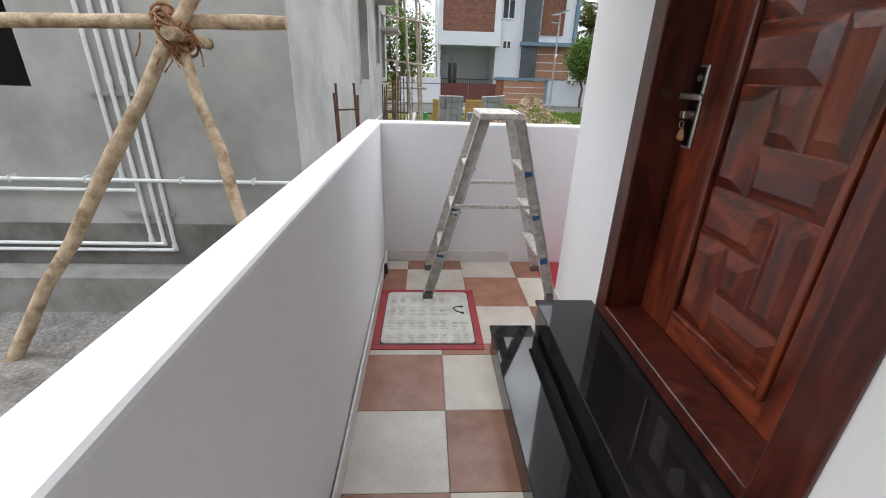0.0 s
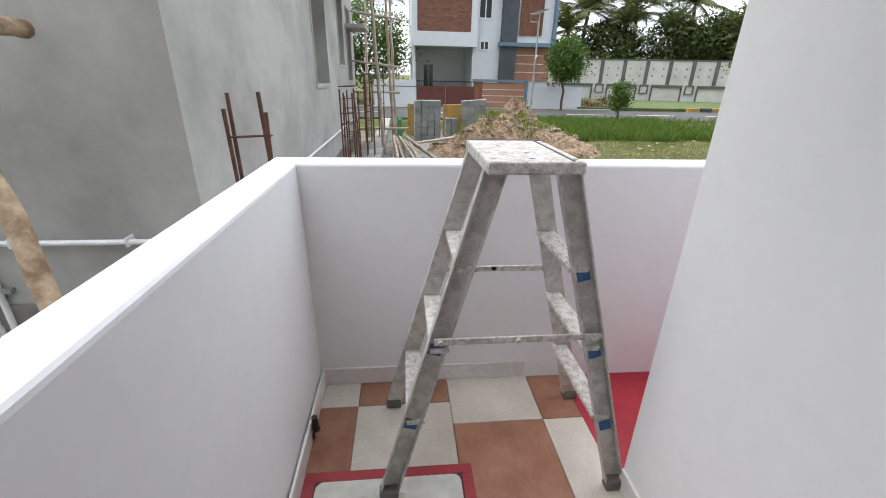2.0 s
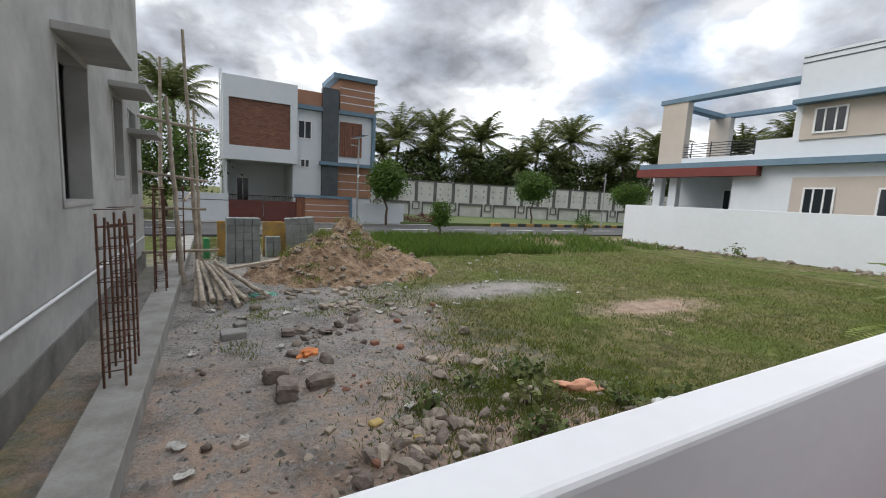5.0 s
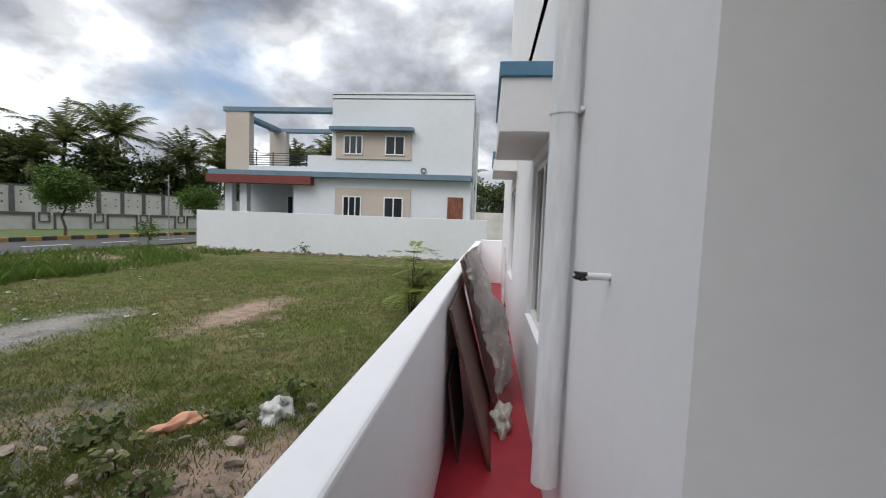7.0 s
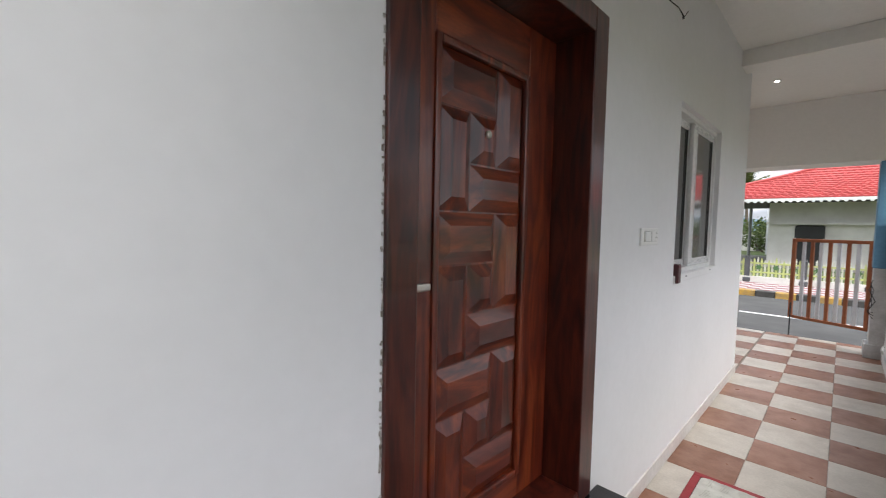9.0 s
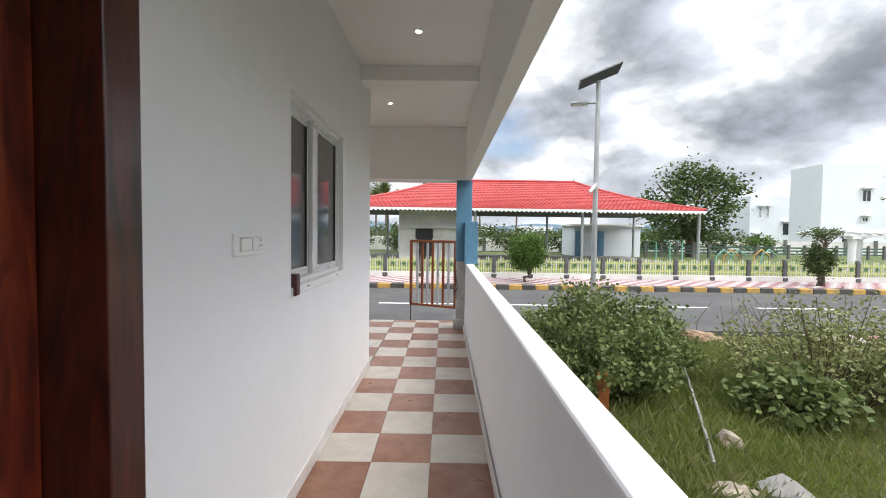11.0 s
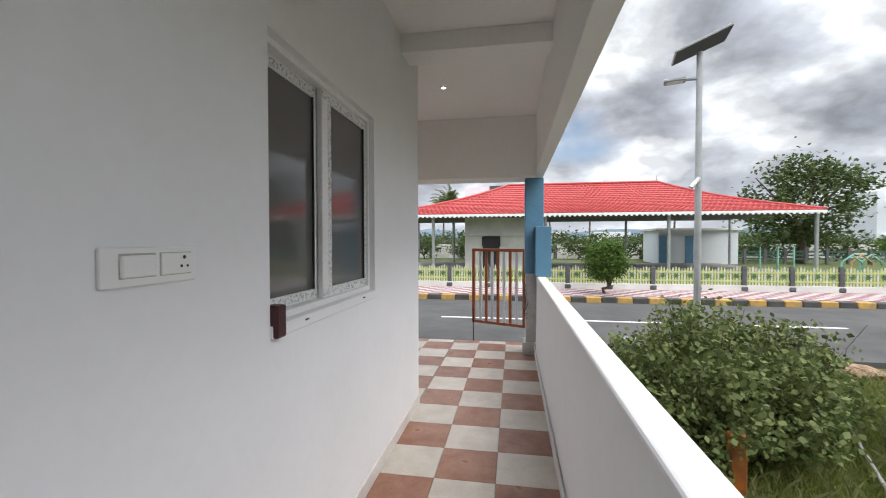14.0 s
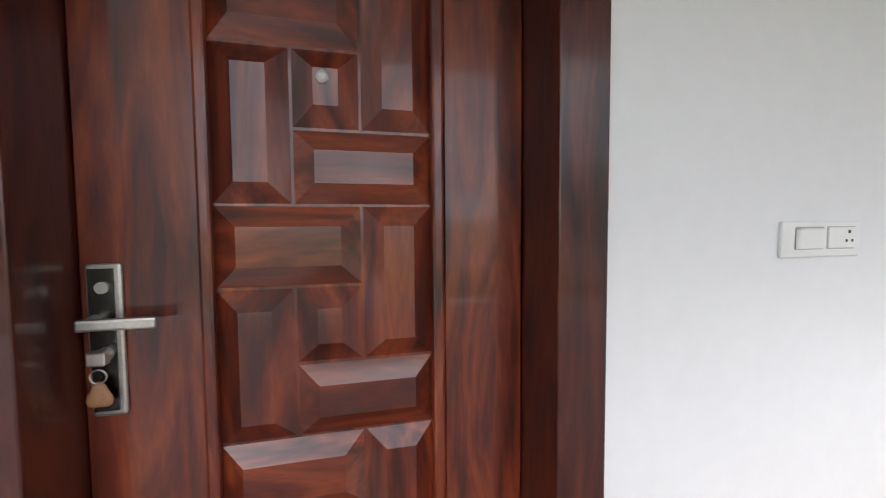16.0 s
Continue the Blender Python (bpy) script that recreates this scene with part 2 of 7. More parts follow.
BLUE = mat("blue_paint", (0.10, 0.24, 0.36), 0.6, c2=(0.085, 0.20, 0.31), scale=3, fine=40, bump=0.08)
BLUE2 = mat("slate_blue_paint", (0.15, 0.23, 0.30), 0.65, c2=(0.12, 0.19, 0.25), scale=1, fine=10)
CEMENT = mat("cement_plaster", (0.44, 0.435, 0.415), 0.85, c2=(0.29, 0.285, 0.27), scale=0.95, fine=11, var=0.25, bump=0.06, bdist=0.006, lo=0.36, hi=0.66)
CEMENTD = mat("damp_cement", (0.21, 0.20, 0.185), 0.85, c2=(0.10, 0.095, 0.085), scale=2.2, fine=30, bump=0.3, bdist=0.006)
CONC = mat("raw_concrete", (0.30, 0.29, 0.27), 0.9, c2=(0.20, 0.19, 0.175), scale=3, fine=40, bump=0.4, bdist=0.008)
PLASTER = mat("pale_bare_plaster", (0.56, 0.555, 0.545), 0.9, c2=(0.42, 0.415, 0.40), scale=4, fine=40, bump=0.3, bdist=0.006)
POLE = mat("bare_timber_pole", (0.50, 0.385, 0.26), 0.75, c2=(0.20, 0.125, 0.07), scale=7, fine=55, bump=0.8, bdist=0.008, lo=0.42, hi=0.66)
POLEPALE = mat("weathered_pole", (0.44, 0.38, 0.30), 0.8, c2=(0.27, 0.22, 0.17), scale=6, fine=50, bump=0.4, bdist=0.006)
ROPE = mat("coir_rope", (0.30, 0.14, 0.055), 0.9, c2=(0.17, 0.07, 0.03), scale=60, fine=200, bump=0.6, bdist=0.004)
RUST = mat("rusty_rebar", (0.14, 0.06, 0.035), 0.8, c2=(0.07, 0.035, 0.025), scale=15, fine=120, bump=0.4, bdist=0.003)
PLYB = wood_mat("brown_laminate_board", (0.085, 0.038, 0.028), (0.12, 0.055, 0.042), (0.14, 0.068, 0.052), 0.45, 0.0, 'X')
GAPDARK = mat("board_gap_shade", (0.07, 0.04, 0.03), 0.8)
SHEET = mat("dusty_plastic_sheet", (0.86, 0.83, 0.80), 0.45, c2=(0.66, 0.58, 0.54), scale=5, fine=25, bump=0.6, bdist=0.02)
RAG = mat("white_rag", (0.62, 0.60, 0.54), 0.9, c2=(0.42, 0.39, 0.33), scale=9, fine=80, bump=0.5, bdist=0.006)
BOXRED = mat("maroon_holder", (0.055, 0.006, 0.009), 0.35)
GATEBR = mat("brown_gate_paint", (0.26, 0.075, 0.022), 0.45, c2=(0.20, 0.055, 0.018), scale=6)
GATEGR = mat("grey_gate_bar", (0.55, 0.55, 0.58), 0.4, 0.3)


def lamp_mat(name, c, s):
    ma = bpy.data.materials.new(name)
    ma.use_nodes = True
    b = ma.node_tree.nodes["Principled BSDF"]
    b.inputs["Emission Color"].default_value = (*c, 1)
    b.inputs["Emission Strength"].default_value = s
    return ma


GLOW = lamp_mat("downlight_glow", (1, 0.93, 0.8), 5.0)

# ---- mesh helpers ----


def bx(bm, x0, y0, z0, x1, y1, z1, bev=0.0, m=None, seg=1):
    """A box, with its edges rounded by bev."""
    r = bmesh.ops.create_cube(bm, size=1.0)
    vs = r["verts"]
    for v in vs:
        v.co = Vector((x0 + (v.co.x + 0.5) * (x1 - x0), y0 + (v.co.y + 0.5) * (y1 - y0), z0 + (v.co.z + 0.5) * (z1 - z0)))
    if bev:
        es = list({e for v in vs for e in v.link_edges})
        out = bmesh.ops.bevel(bm, geom=es, offset=bev, segments=seg, affect='EDGES', profile=0.5)
        vs = list({v for f in out["faces"] for v in f.verts} | {v for v in vs if v.is_valid})
    if m is not None:
        bmesh.ops.transform(bm, matrix=m, verts=vs)
    return vs


def cyl(bm, p0, p1, r0, r1=None, n=12, caps=True):
    """A tapered rod from p0 to p1."""
    p0, p1 = Vector(p0), Vector(p1)
    r1 = r0 if r1 is None else r1
    d = p1 - p0
    q = d.to_track_quat('Z', 'Y').to_matrix()
    a, b = [], []
    for k in range(n):
        w = 2 * math.pi * k / n
        o = q @ Vector((math.cos(w), math.sin(w), 0))
        a.append(bm.verts.new(p0 + o * r0))
        b.append(bm.verts.new(p1 + o * r1))
    for k in range(n):
        f = bm.faces.new((a[k], a[(k + 1) % n], b[(k + 1) % n], b[k]))
        f.smooth = True
    if caps:
        for f in (bm.faces.new(a[::-1]), bm.faces.new(b)):
            for e in f.edges:
                e.smooth = False


def rod(bm, pts, radii, n=10):
    """A bent rod through points, smooth along its length."""
    rings = []
    pts = [Vector(p) for p in pts]
    for i, p in enumerate(pts):
        d = (pts[min(i + 1, len(pts) - 1)] - pts[max(i - 1, 0)]).normalized()
        ref = Vector((0, 0, 1)) if abs(d.z) < 0.9 else Vector((1, 0, 0))
        u = d.cross(ref).normalized()
        v = d.cross(u)
        r = radii[i] if isinstance(radii, (list, tuple)) else radii
        rings.append([bm.verts.new(p + (u * math.cos(2 * math.pi * k / n) + v * math.sin(2 * math.pi * k / n)) * r) for k in range(n)])
    for a, b in zip(rings, rings[1:]):
        for k in range(n):
            f = bm.faces.new((a[k], a[(k + 1) % n], b[(k + 1) % n], b[k]))
            f.smooth = True
    for f in (bm.faces.new(rings[0][::-1]), bm.faces.new(rings[-1])):
        for e in f.edges:
            e.smooth = False


def mesh_of(name, bm, material):
    bmesh.ops.recalc_face_normals(bm, faces=bm.faces)
    me = bpy.data.meshes.new(name)
    bm.to_mesh(me)
    bm.free()
    me.materials.append(material)
    return me


def part(name, bm, material, parent, label=""):
    ob = new(name, mesh_of(name, bm, material))
    ob.parent = parent
    if label:
        ob["label"] = label
    return ob


def single(name, bm, material, label, category, group="", kind=""):
    return tagged(new(name, mesh_of(name, bm, material)), label, category, group, kind)


def thing(name, label, category, group="", kind="", at=(0, 0, 0)):
    ob = new(name)
    ob.empty_display_size = 0.1
    ob.location = at
    return tagged(ob, label, category, group, kind)


def boxpart(name, dims, material, parent, label="", bev=0.0, seg=1):
    bm = bmesh.new()
    bx(bm, *dims, bev=bev, seg=seg)
    return part(name, bm, material, parent, label)


def boxthing(name, dims, material, label, category, bev=0.0, group="", kind="", seg=1):
    bm = bmesh.new()
    bx(bm, *dims, bev=bev, seg=seg)
    return single(name, bm, material, label, category, group, kind)


def pydata(name, verts, faces, material):
    me = bpy.data.meshes.new(name)
    me.from_pydata(verts, [], faces)
    me.update()
    me.materials.append(material)
    return me


def wall_with_holes(bm, axis, at0, at1, u0, u1, z0, z1, holes):
    """A thick wall across axis ('x' or 'y') from at0 to at1, that runs from u0 to u1, with rectangular holes (ua, ub, za, zb)."""
    us = sorted({u0, u1, *[h[0] for h in holes], *[h[1] for h in holes]})
    zs = sorted({z0, z1, *[h[2] for h in holes], *[h[3] for h in holes]})
    solid = {}
    for i in range(len(us) - 1):
        for j in range(len(zs) - 1):
            um, zm = (us[i] + us[i + 1]) / 2, (zs[j] + zs[j + 1]) / 2
            solid[i, j] = not any(a < um < b and c < zm < d for a, b, c, d in holes)

    def v(a, u, z):
        return (a, u, z) if axis == 'x' else (u, a, z)

    def quad(*ps):
        bm.faces.new([bm.verts.new(p) for p in ps])
    for (i, j), s in solid.items():
        if not s:
            continue
        a, b, c, d = us[i], us[i + 1], zs[j], zs[j + 1]
        for at in (at0, at1):
            quad(v(at, a, c), v(at, b, c), v(at, b, d), v(at, a, d))
        for (di, dj), (pa, pb) in {(-1, 0): ((a, c), (a, d)), (1, 0): ((b, c), (b, d)), (0, -1): ((a, c), (b, c)), (0, 1): ((a, d), (b, d))}.items():
            if not solid.get((i + di, j + dj), False):
                quad(v(at0, *pa), v(at0, *pb), v(at1, *pb), v(at1, *pa))
    bmesh.ops.remove_doubles(bm, verts=bm.verts, dist=1e-5)


# ---- the house: walls, parapets, slab, floor ----
G = -0.45          # ground outside
CEILING = 3.25
XP, YE = -1.20, 0.645   # inner faces of the parapets
HP = 1.09          # their height

bm = bmesh.new()
wall_with_holes(bm, 'x', 0.0, 0.23, -5.45, -0.23, -0.3, 6.6, [(-1.825, -0.633, 0.34, 2.455), (-4.18, -2.99, 1.22, 2.37)])
single("wall_west", bm, WHITE, "white painted house wall with a door and window", "wall", kind="structure")
bm = bmesh.new()
wall_with_holes(bm, 'y', -0.23, 0.0, 0.0, 9.3, -0.3, 6.6, [(1.95, 2.95, 0.72, 2.05), (5.2, 6.2, 0.72, 2.05)])
single("wall_north", bm, WHITE, "white painted side wall with windows", "wall", kind="structure")
boxthing("wall_south", (0.23, -5.45, -0.3, 9.3, -5.22, 6.6), WHITE, "white painted house wall beside the carport", "wall", kind="structure")
boxthing("wall_east", (9.3, -5.45, -0.3, 9.5, 0.0, 6.6), WHITE, "white painted rear house wall", "wall", kind="structure")
boxthing("roof", (0.0, -5.45, 6.6, 9.5, 0.0, 6.75), WHITE, "flat white painted roof slab", "roof", kind="structure")
boxthing("floor_inside", (0.23, -5.22, 0.2, 9.3, -0.23, 0.33), GROUT, "plain floor inside the house", "floor", kind="structure")

pw_ = boxthing("parapet_west", (XP - 0.135, -7.35, G - 0.3, XP, YE + 0.135, HP), WHITE, "white painted parapet wall along the entrance passage", "parapet", bev=0.016, kind="structure", seg=3)
for v in pw_.data.vertices:
    # the inner face leans back a little towards the top
    if v.co.z > 0.5 and v.co.x > XP - 0.05:
        v.co.x -= 0.016
pn_ = boxthing("parapet_north", (XP - 0.06, YE, G - 0.3, 9.43, YE + 0.13, HP + 0.001), WHITE, "white painted parapet wall facing the empty plot", "parapet", bev=0.016, kind="structure", seg=3)
for v in pn_.data.vertices:
    # the plot wall runs slightly out of square with the house
    v.co.y -= 0.012 * (v.co.x + 1.2)
boxthing("parapet_east", (9.3, 0.0, G - 0.3, 9.43, YE - 0.128, HP + 0.04), WHITE, "white painted parapet closing the side passage", "parapet", bev=0.014, kind="structure", seg=2)

# skirting strips
for nm, dims in (("baseboard_west", (-0.012, -5.45, 0.0, 0.0, -1.90, 0.095)), ("baseboard_corner", (-0.012, -0.55, 0.0, 0.0, 0.0, 0.095)),
                 ("baseboard_parapet", (XP, -7.3, 0.0, XP + 0.012, YE - 0.012, 0.095)), ("baseboard_end", (XP, YE - 0.012, 0.0, 0.0, YE, 0.095))):
    boxthing(nm, dims, SKIRT, "pale tile skirting along the wall foot", "skirting", bev=0.003, kind="structure")

# floor slab, red side passage
boxthing("floor", (XP - 0.02, -8.05, -0.55, 0.012, YE + 0.02, -0.009), GROUT, "checkered cream and brown tiled floor", "floor", kind="structure")
boxthing("floor_carport", (0.012, -8.05, -0.55, 6.0, -5.45, -0.009), GROUT, "checkered tiled carport floor", "floor", kind="structure")
boxthing("floor_side", (0.0, 0.0, -0.55, 6.5, YE + 0.02, 0.0), RED, "red painted cement floor of the side passage", "floor", kind="structure")
boxthing("floor_side_step", (6.5, 0.0, -0.55, 9.3, YE + 0.02, 0.09), RED, "raised red painted cement floor", "floor", kind="structure")

# slab over the entrance, edge beams
boxthing("ceiling", (-1.33, -8.0, CEILING, 6.0, 0.0, CEILING + 0.15), CEIL, "white painted slab over the entrance passage", "ceiling", kind="structure")
boxthing("beam_west", (-1.32, -7.75, 2.48, -1.20, 0.0, CEILING), CEIL, "white edge beam over the parapet", "beam", bev=0.004, kind="structure")
boxthing("beam_front", (-1.20, -7.75, 2.43, 6.0, -7.25, CEILING), CEIL, "white front beam of the carport", "beam", bev=0.004, kind="structure")
boxthing("beam_cross", (-1.20, -5.12, 3.10, 0.0, -4.86, CEILING), CEIL, "shallow white cross beam under the slab", "beam", bev=0.004, kind="structure")
boxthing("wall_upper", (-1.32, -8.0, CEILING + 0.15, -1.2, 0.0, 4.3), WHITE, "white balcony parapet above the slab", "wall", kind="structure")

# carport pillar with its switch box
pil = thing("pillar", "blue painted pillar with a bare plaster foot", "pillar")
boxpart("shaft", (-1.31, -7.66, 1.12, -1.06, -7.36, 2.43), BLUE, pil, "blue painted shaft", bev=0.006)
boxpart("plaster_foot", (-1.25, -7.64, 0.17, -1.07, -7.37, 1.12), PLASTER, pil, "grey bare plaster", bev=0.004)
boxpart("base", (-1.19, -7.68, 0.0, -1.03, -7.34, 0.17), PLASTER, pil, bev=0.006)
boxpart("meter_box", (-1.40, -7.42, 1.09, -1.19, -7.20, 1.76), BLUE, pil, "blue painted ledge box", bev=0.006)
bm = bmesh.new()
for k in range(3):
    rod(bm, [(-1.07 + 0.008 * k, -7.35, 0.97 - 0.02 * k), (-1.04 - 0.02 * k, -7.30, 0.85), (-1.10 + 0.03 * k, -7.29, 0.72 - 0.05 * k), (-1.04, -7.30, 0.58), (-1.09, -7.32, 0.50 + 0.04 * k)], 0.005, 6)
part("wires", bm, BLACKP, pil, "loose black wires")

# downlights
for x, y in ((-0.63, -4.14), (-0.15, -6.05)):
    d = thing("downlight", "small round lit ceiling downlight", "downlight", "ceiling downlights", at=(x, y, CEILING))
    bm = bmesh.new()
    cyl(bm, (0, 0, -0.012), (0, 0, 0.0), 0.036, 0.04, 20)
    part("rim", bm, UPVC, d)
    bm = bmesh.new()
    cyl(bm, (0, 0, -0.016), (0, 0, -0.0125), 0.022, 0.022, 20)
    part("lens", bm, GLOW, d, "glowing warm lens")
bm = bmesh.new()
for k in range(2):
    rod(bm, [(-0.001, -2.60, 2.84), (-0.05, -2.63 - 0.02 * k, 2.79), (-0.06, -2.72, 2.765 - 0.01 * k), (-0.03, -2.80, 2.79), (-0.02 - 0.03 * k, -2.83, 2.84)], 0.0025, 5)
single("wire_loop", bm, BLACKP, "loose electric wires hanging out of the wall", "wire")

# ---- the entrance door ----


def frustum(bm, y0, y1, z0, z1, x, h, bev):
    """A raised door panel on the plane x that stands out towards -x."""
    o = [(x, y0, z0), (x, y1, z0), (x, y1, z1), (x, y0, z1)]
    s = 1 if y1 > y0 else -1
    i = [(x - h, y0 + s * bev, z0 + bev), (x - h, y1 - s * bev, z0 + bev), (x - h, y1 - s * bev, z1 - bev), (x - h, y0 + s * bev, z1 - bev)]
    a = [bm.verts.new(p) for p in o]
    b = [bm.verts.new(p) for p in i]
    for k in range(4):
        bm.faces.new((a[k], a[(k + 1) % 4], b[(k + 1) % 4], b[k]))
    bm.faces.new(b)


DX = 0.165
door = tagged(thing("door_1", "", "door"), "closed carved dark teak entrance door with raised panels", "door", kind="structure")
fr = thing("door_frame", "", "")
fr.parent = door
for nm, dims in (("jamb", (-0.012, -0.735, 0.34, 0.23, -0.633, 2.455)), ("jamb", (-0.012, -1.825, 0.34, 0.23, -1.700, 2.455)), ("head", (-0.012, -1.700, 2.355, 0.23, -0.735, 2.455)), ("sill_board", (-0.012, -1.700, 0.34, 0.23, -0.735, 0.40))):
    boxpart(nm, dims, FRAMEWOOD, fr, bev=0.005, seg=2)
leaf = boxpart("leaf", (DX + 0.012, -1.700, 0.40, DX + 0.05, -0.735, 2.355), DOORWOOD, door, "dark reddish brown carved leaf")
Y0, Y1, ZT, ZB = -0.981, -1.460, 2.130, 0.531
for dims in ((DX, -0.960, 0.402, DX + 0.012, -0.737, 2.353), (DX, -1.698, 0.402, DX + 0.012, -1.491, 2.353)):
    boxpart("stile", dims, DOORWOOD, leaf, bev=0.004)
for dims in ((DX, -1.491, 2.158, DX + 0.012, -0.960, 2.353), (DX, -1.491, 0.402, DX + 0.012, -0.960, 0.505)):
    boxpart("rail", dims, DOORWOODH, leaf, bev=0.004)
for dims in ((DX - 0.010, Y0, ZB - 0.028, DX + 0.012, Y0 + 0.028, ZT + 0.028), (DX - 0.010, Y1 - 0.030, ZB - 0.028, DX + 0.012, Y1, ZT + 0.028),
             (DX - 0.010, Y1, ZT, DX + 0.012, Y0, ZT + 0.028), (DX - 0.010, Y1, ZB - 0.028, DX + 0.012, Y0, ZB)):
    boxpart("moulding", dims, DOORWOOD, leaf, bev=0.007, seg=2)
PH = (ZT - ZB) / 3
for k in range(3):
    for u0, u1, v0, v1, wd in ((0.0, 0.65, 0.0, 0.338, DOORWOODH), (0.66, 1.0, 0.0, 0.672, DOORWOOD), (0.0, 0.335, 0.348, 0.992, DOORWOOD), (0.345, 0.65, 0.348, 0.672, DOORWOOD), (0.345, 1.0, 0.682, 0.992, DOORWOODH)):
        bm = bmesh.new()
        W = Y1 - Y0
        frustum(bm, Y0 + W * u0, Y0 + W * u1, ZT - PH * (k + v1), ZT - PH * (k + v0), DX + 0.0125, 0.026, 0.046)
        part("panel", bm, wd, leaf)
bm = bmesh.new()
cyl(bm, (DX - 0.021, -1.213, 1.878), (DX - 0.0125, -1.213, 1.878), 0.013, 0.015, 16)
cyl(bm, (DX - 0.024, -1.213, 1.878), (DX - 0.021, -1.213, 1.878), 0.008, 0.012, 16)
part("peephole", bm, ALU, leaf, "small round steel peephole")
lock = thing("handle_set", "", "")
lock.parent = door
bm = bmesh.new()
bx(bm, DX - 0.010, -0.815, 1.168, DX, -0.752, 1.480, bev=0.006, seg=2)
part("plate", bm, STEEL, lock, "brushed steel lock plate")
boxpart("plate_face", (DX - 0.013, -0.802, 1.18, DX - 0.010, -0.757, 1.470), DARKSTEEL, lock, "dark mirror steel face", bev=0.001)
bm = bmesh.new()
cyl(bm, (DX - 0.06, -0.768, 1.366), (DX - 0.012, -0.768, 1.366), 0.011, 0.013, 14)
bx(bm, DX - 0.066, -0.892, 1.354, DX - 0.050, -0.756, 1.378, bev=0.006, seg=2)
part("lever", bm, STEEL, lock, "polished steel lever")
bm = bmesh.new()
cyl(bm, (DX - 0.020, -0.783, 1.432), (DX - 0.0135, -0.783, 1.432), 0.012, 0.012, 18)
part("emblem", bm, STEEL, lock, "round plain emblem")
bm = bmesh.new()
cyl(bm, (DX - 0.030, -0.783, 1.298), (DX - 0.012, -0.783, 1.298), 0.014, 0.015, 14)
bx(bm, DX - 0.055, -0.799, 1.284, DX - 0.03, -0.767, 1.312, bev=0.003)
part("key", bm, STEEL, lock, "key in the lock")
bm = bmesh.new()
for k in range(12):
    a, b = 2 * math.pi * k / 12, 2 * math.pi * (k + 1) / 12
    cyl(bm, (DX - 0.045, -0.783 + 0.014 * math.sin(a), 1.262 + 0.014 * math.cos(a)), (DX - 0.045, -0.783 + 0.014 * math.sin(b), 1.262 + 0.014 * math.cos(b)), 0.0018, n=6)
part("key_ring", bm, STEEL, lock)
bm = bmesh.new()
bmesh.ops.create_uvsphere(bm, u_segments=16, v_segments=10, radius=1.0)
for v in bm.verts:
    a = math.atan2(v.co.y, v.co.z)
    r = 1 + 0.18 * math.cos(3 * a)
    v.co = Vector((DX - 0.035 + v.co.x * 0.008, -0.779 + v.co.y * 0.022 * r, 1.220 + v.co.z * 0.026 * r))
for f in bm.faces:
    f.smooth = True
part("key_fob", bm, mat("fob_wood", (0.42, 0.22, 0.11), 0.5, c2=(0.30, 0.14, 0.07), scale=60), lock, "carved wooden key fob")
# plaster crumbs along the frame
bm = bmesh.new()
rng = random.Random(4)
for k in range(170):
    z = rng.uniform(0.36, 2.44)
    s = rng.uniform(0.0015, 0.0045)
    y = -0.631 + rng.uniform(-0.001, 0.003)
    bx(bm, -0.004, y, z, 0.001, y + s, z + s * rng.uniform(1, 4))
part("broken_plaster", bm, mat("raw_plaster", (0.55, 0.53, 0.50), 0.9, c2=(0.22, 0.19, 0.16), scale=60, lo=0.4, hi=0.6), door, "ragged plaster edge along the frame")

# granite steps
for nm, dims, lab in (("granite_step", (-0.535, -1.93, 0.0, -0.305, -0.555, 0.17), "polished black granite lower entrance step"),
                      ("granite_step", (-0.305, -1.92, 0.0, 0.0, -0.565, 0.335), "polished black granite upper entrance step")):
    t = thing(nm, lab, "step", "entrance steps")
    x0, y0, z0, x1, y1, z1 = dims
    boxpart("riser", (x0 + 0.012, y0 + 0.012, z0, x1, y1 - 0.012, z1 - 0.02), GRANITE, t, bev=0.002)
    boxpart("tread", (x0, y0, z1 - 0.02, x1 - 0.001, y1, z1), GRANITE, t, bev=0.004, seg=2)
boxthing("threshold", (0.0, -1.83, 0.30, 0.23, -0.63, 0.338), GRANITE, "black granite threshold under the door", "threshold", kind="structure")

# ---- window and switch on the passage wall ----
win = tagged(thing("window_1", "", "window"), "white sliding window with frosted panes and peeling film", "window", kind="structure")
A, B, ZA, ZZ = -2.99, -4.18, 1.25, 2.37
for nm, dims in (("frame", (0.035, B, ZZ - 0.03, 0.12, A, ZZ)), ("frame", (0.035, B, ZA, 0.12, A, ZA + 0.03)), ("frame", (0.035, A - 0.03, ZA + 0.03, 0.12, A, ZZ - 0.03)), ("frame", (0.035, B, ZA + 0.03, 0.12, B + 0.022, ZZ - 0.03)), ("sill", (-0.012, B, 1.200, 0.12, A, 1.25))):
    boxpart(nm, dims, UPVC if nm == "frame" else WHITE, win, bev=0.003)
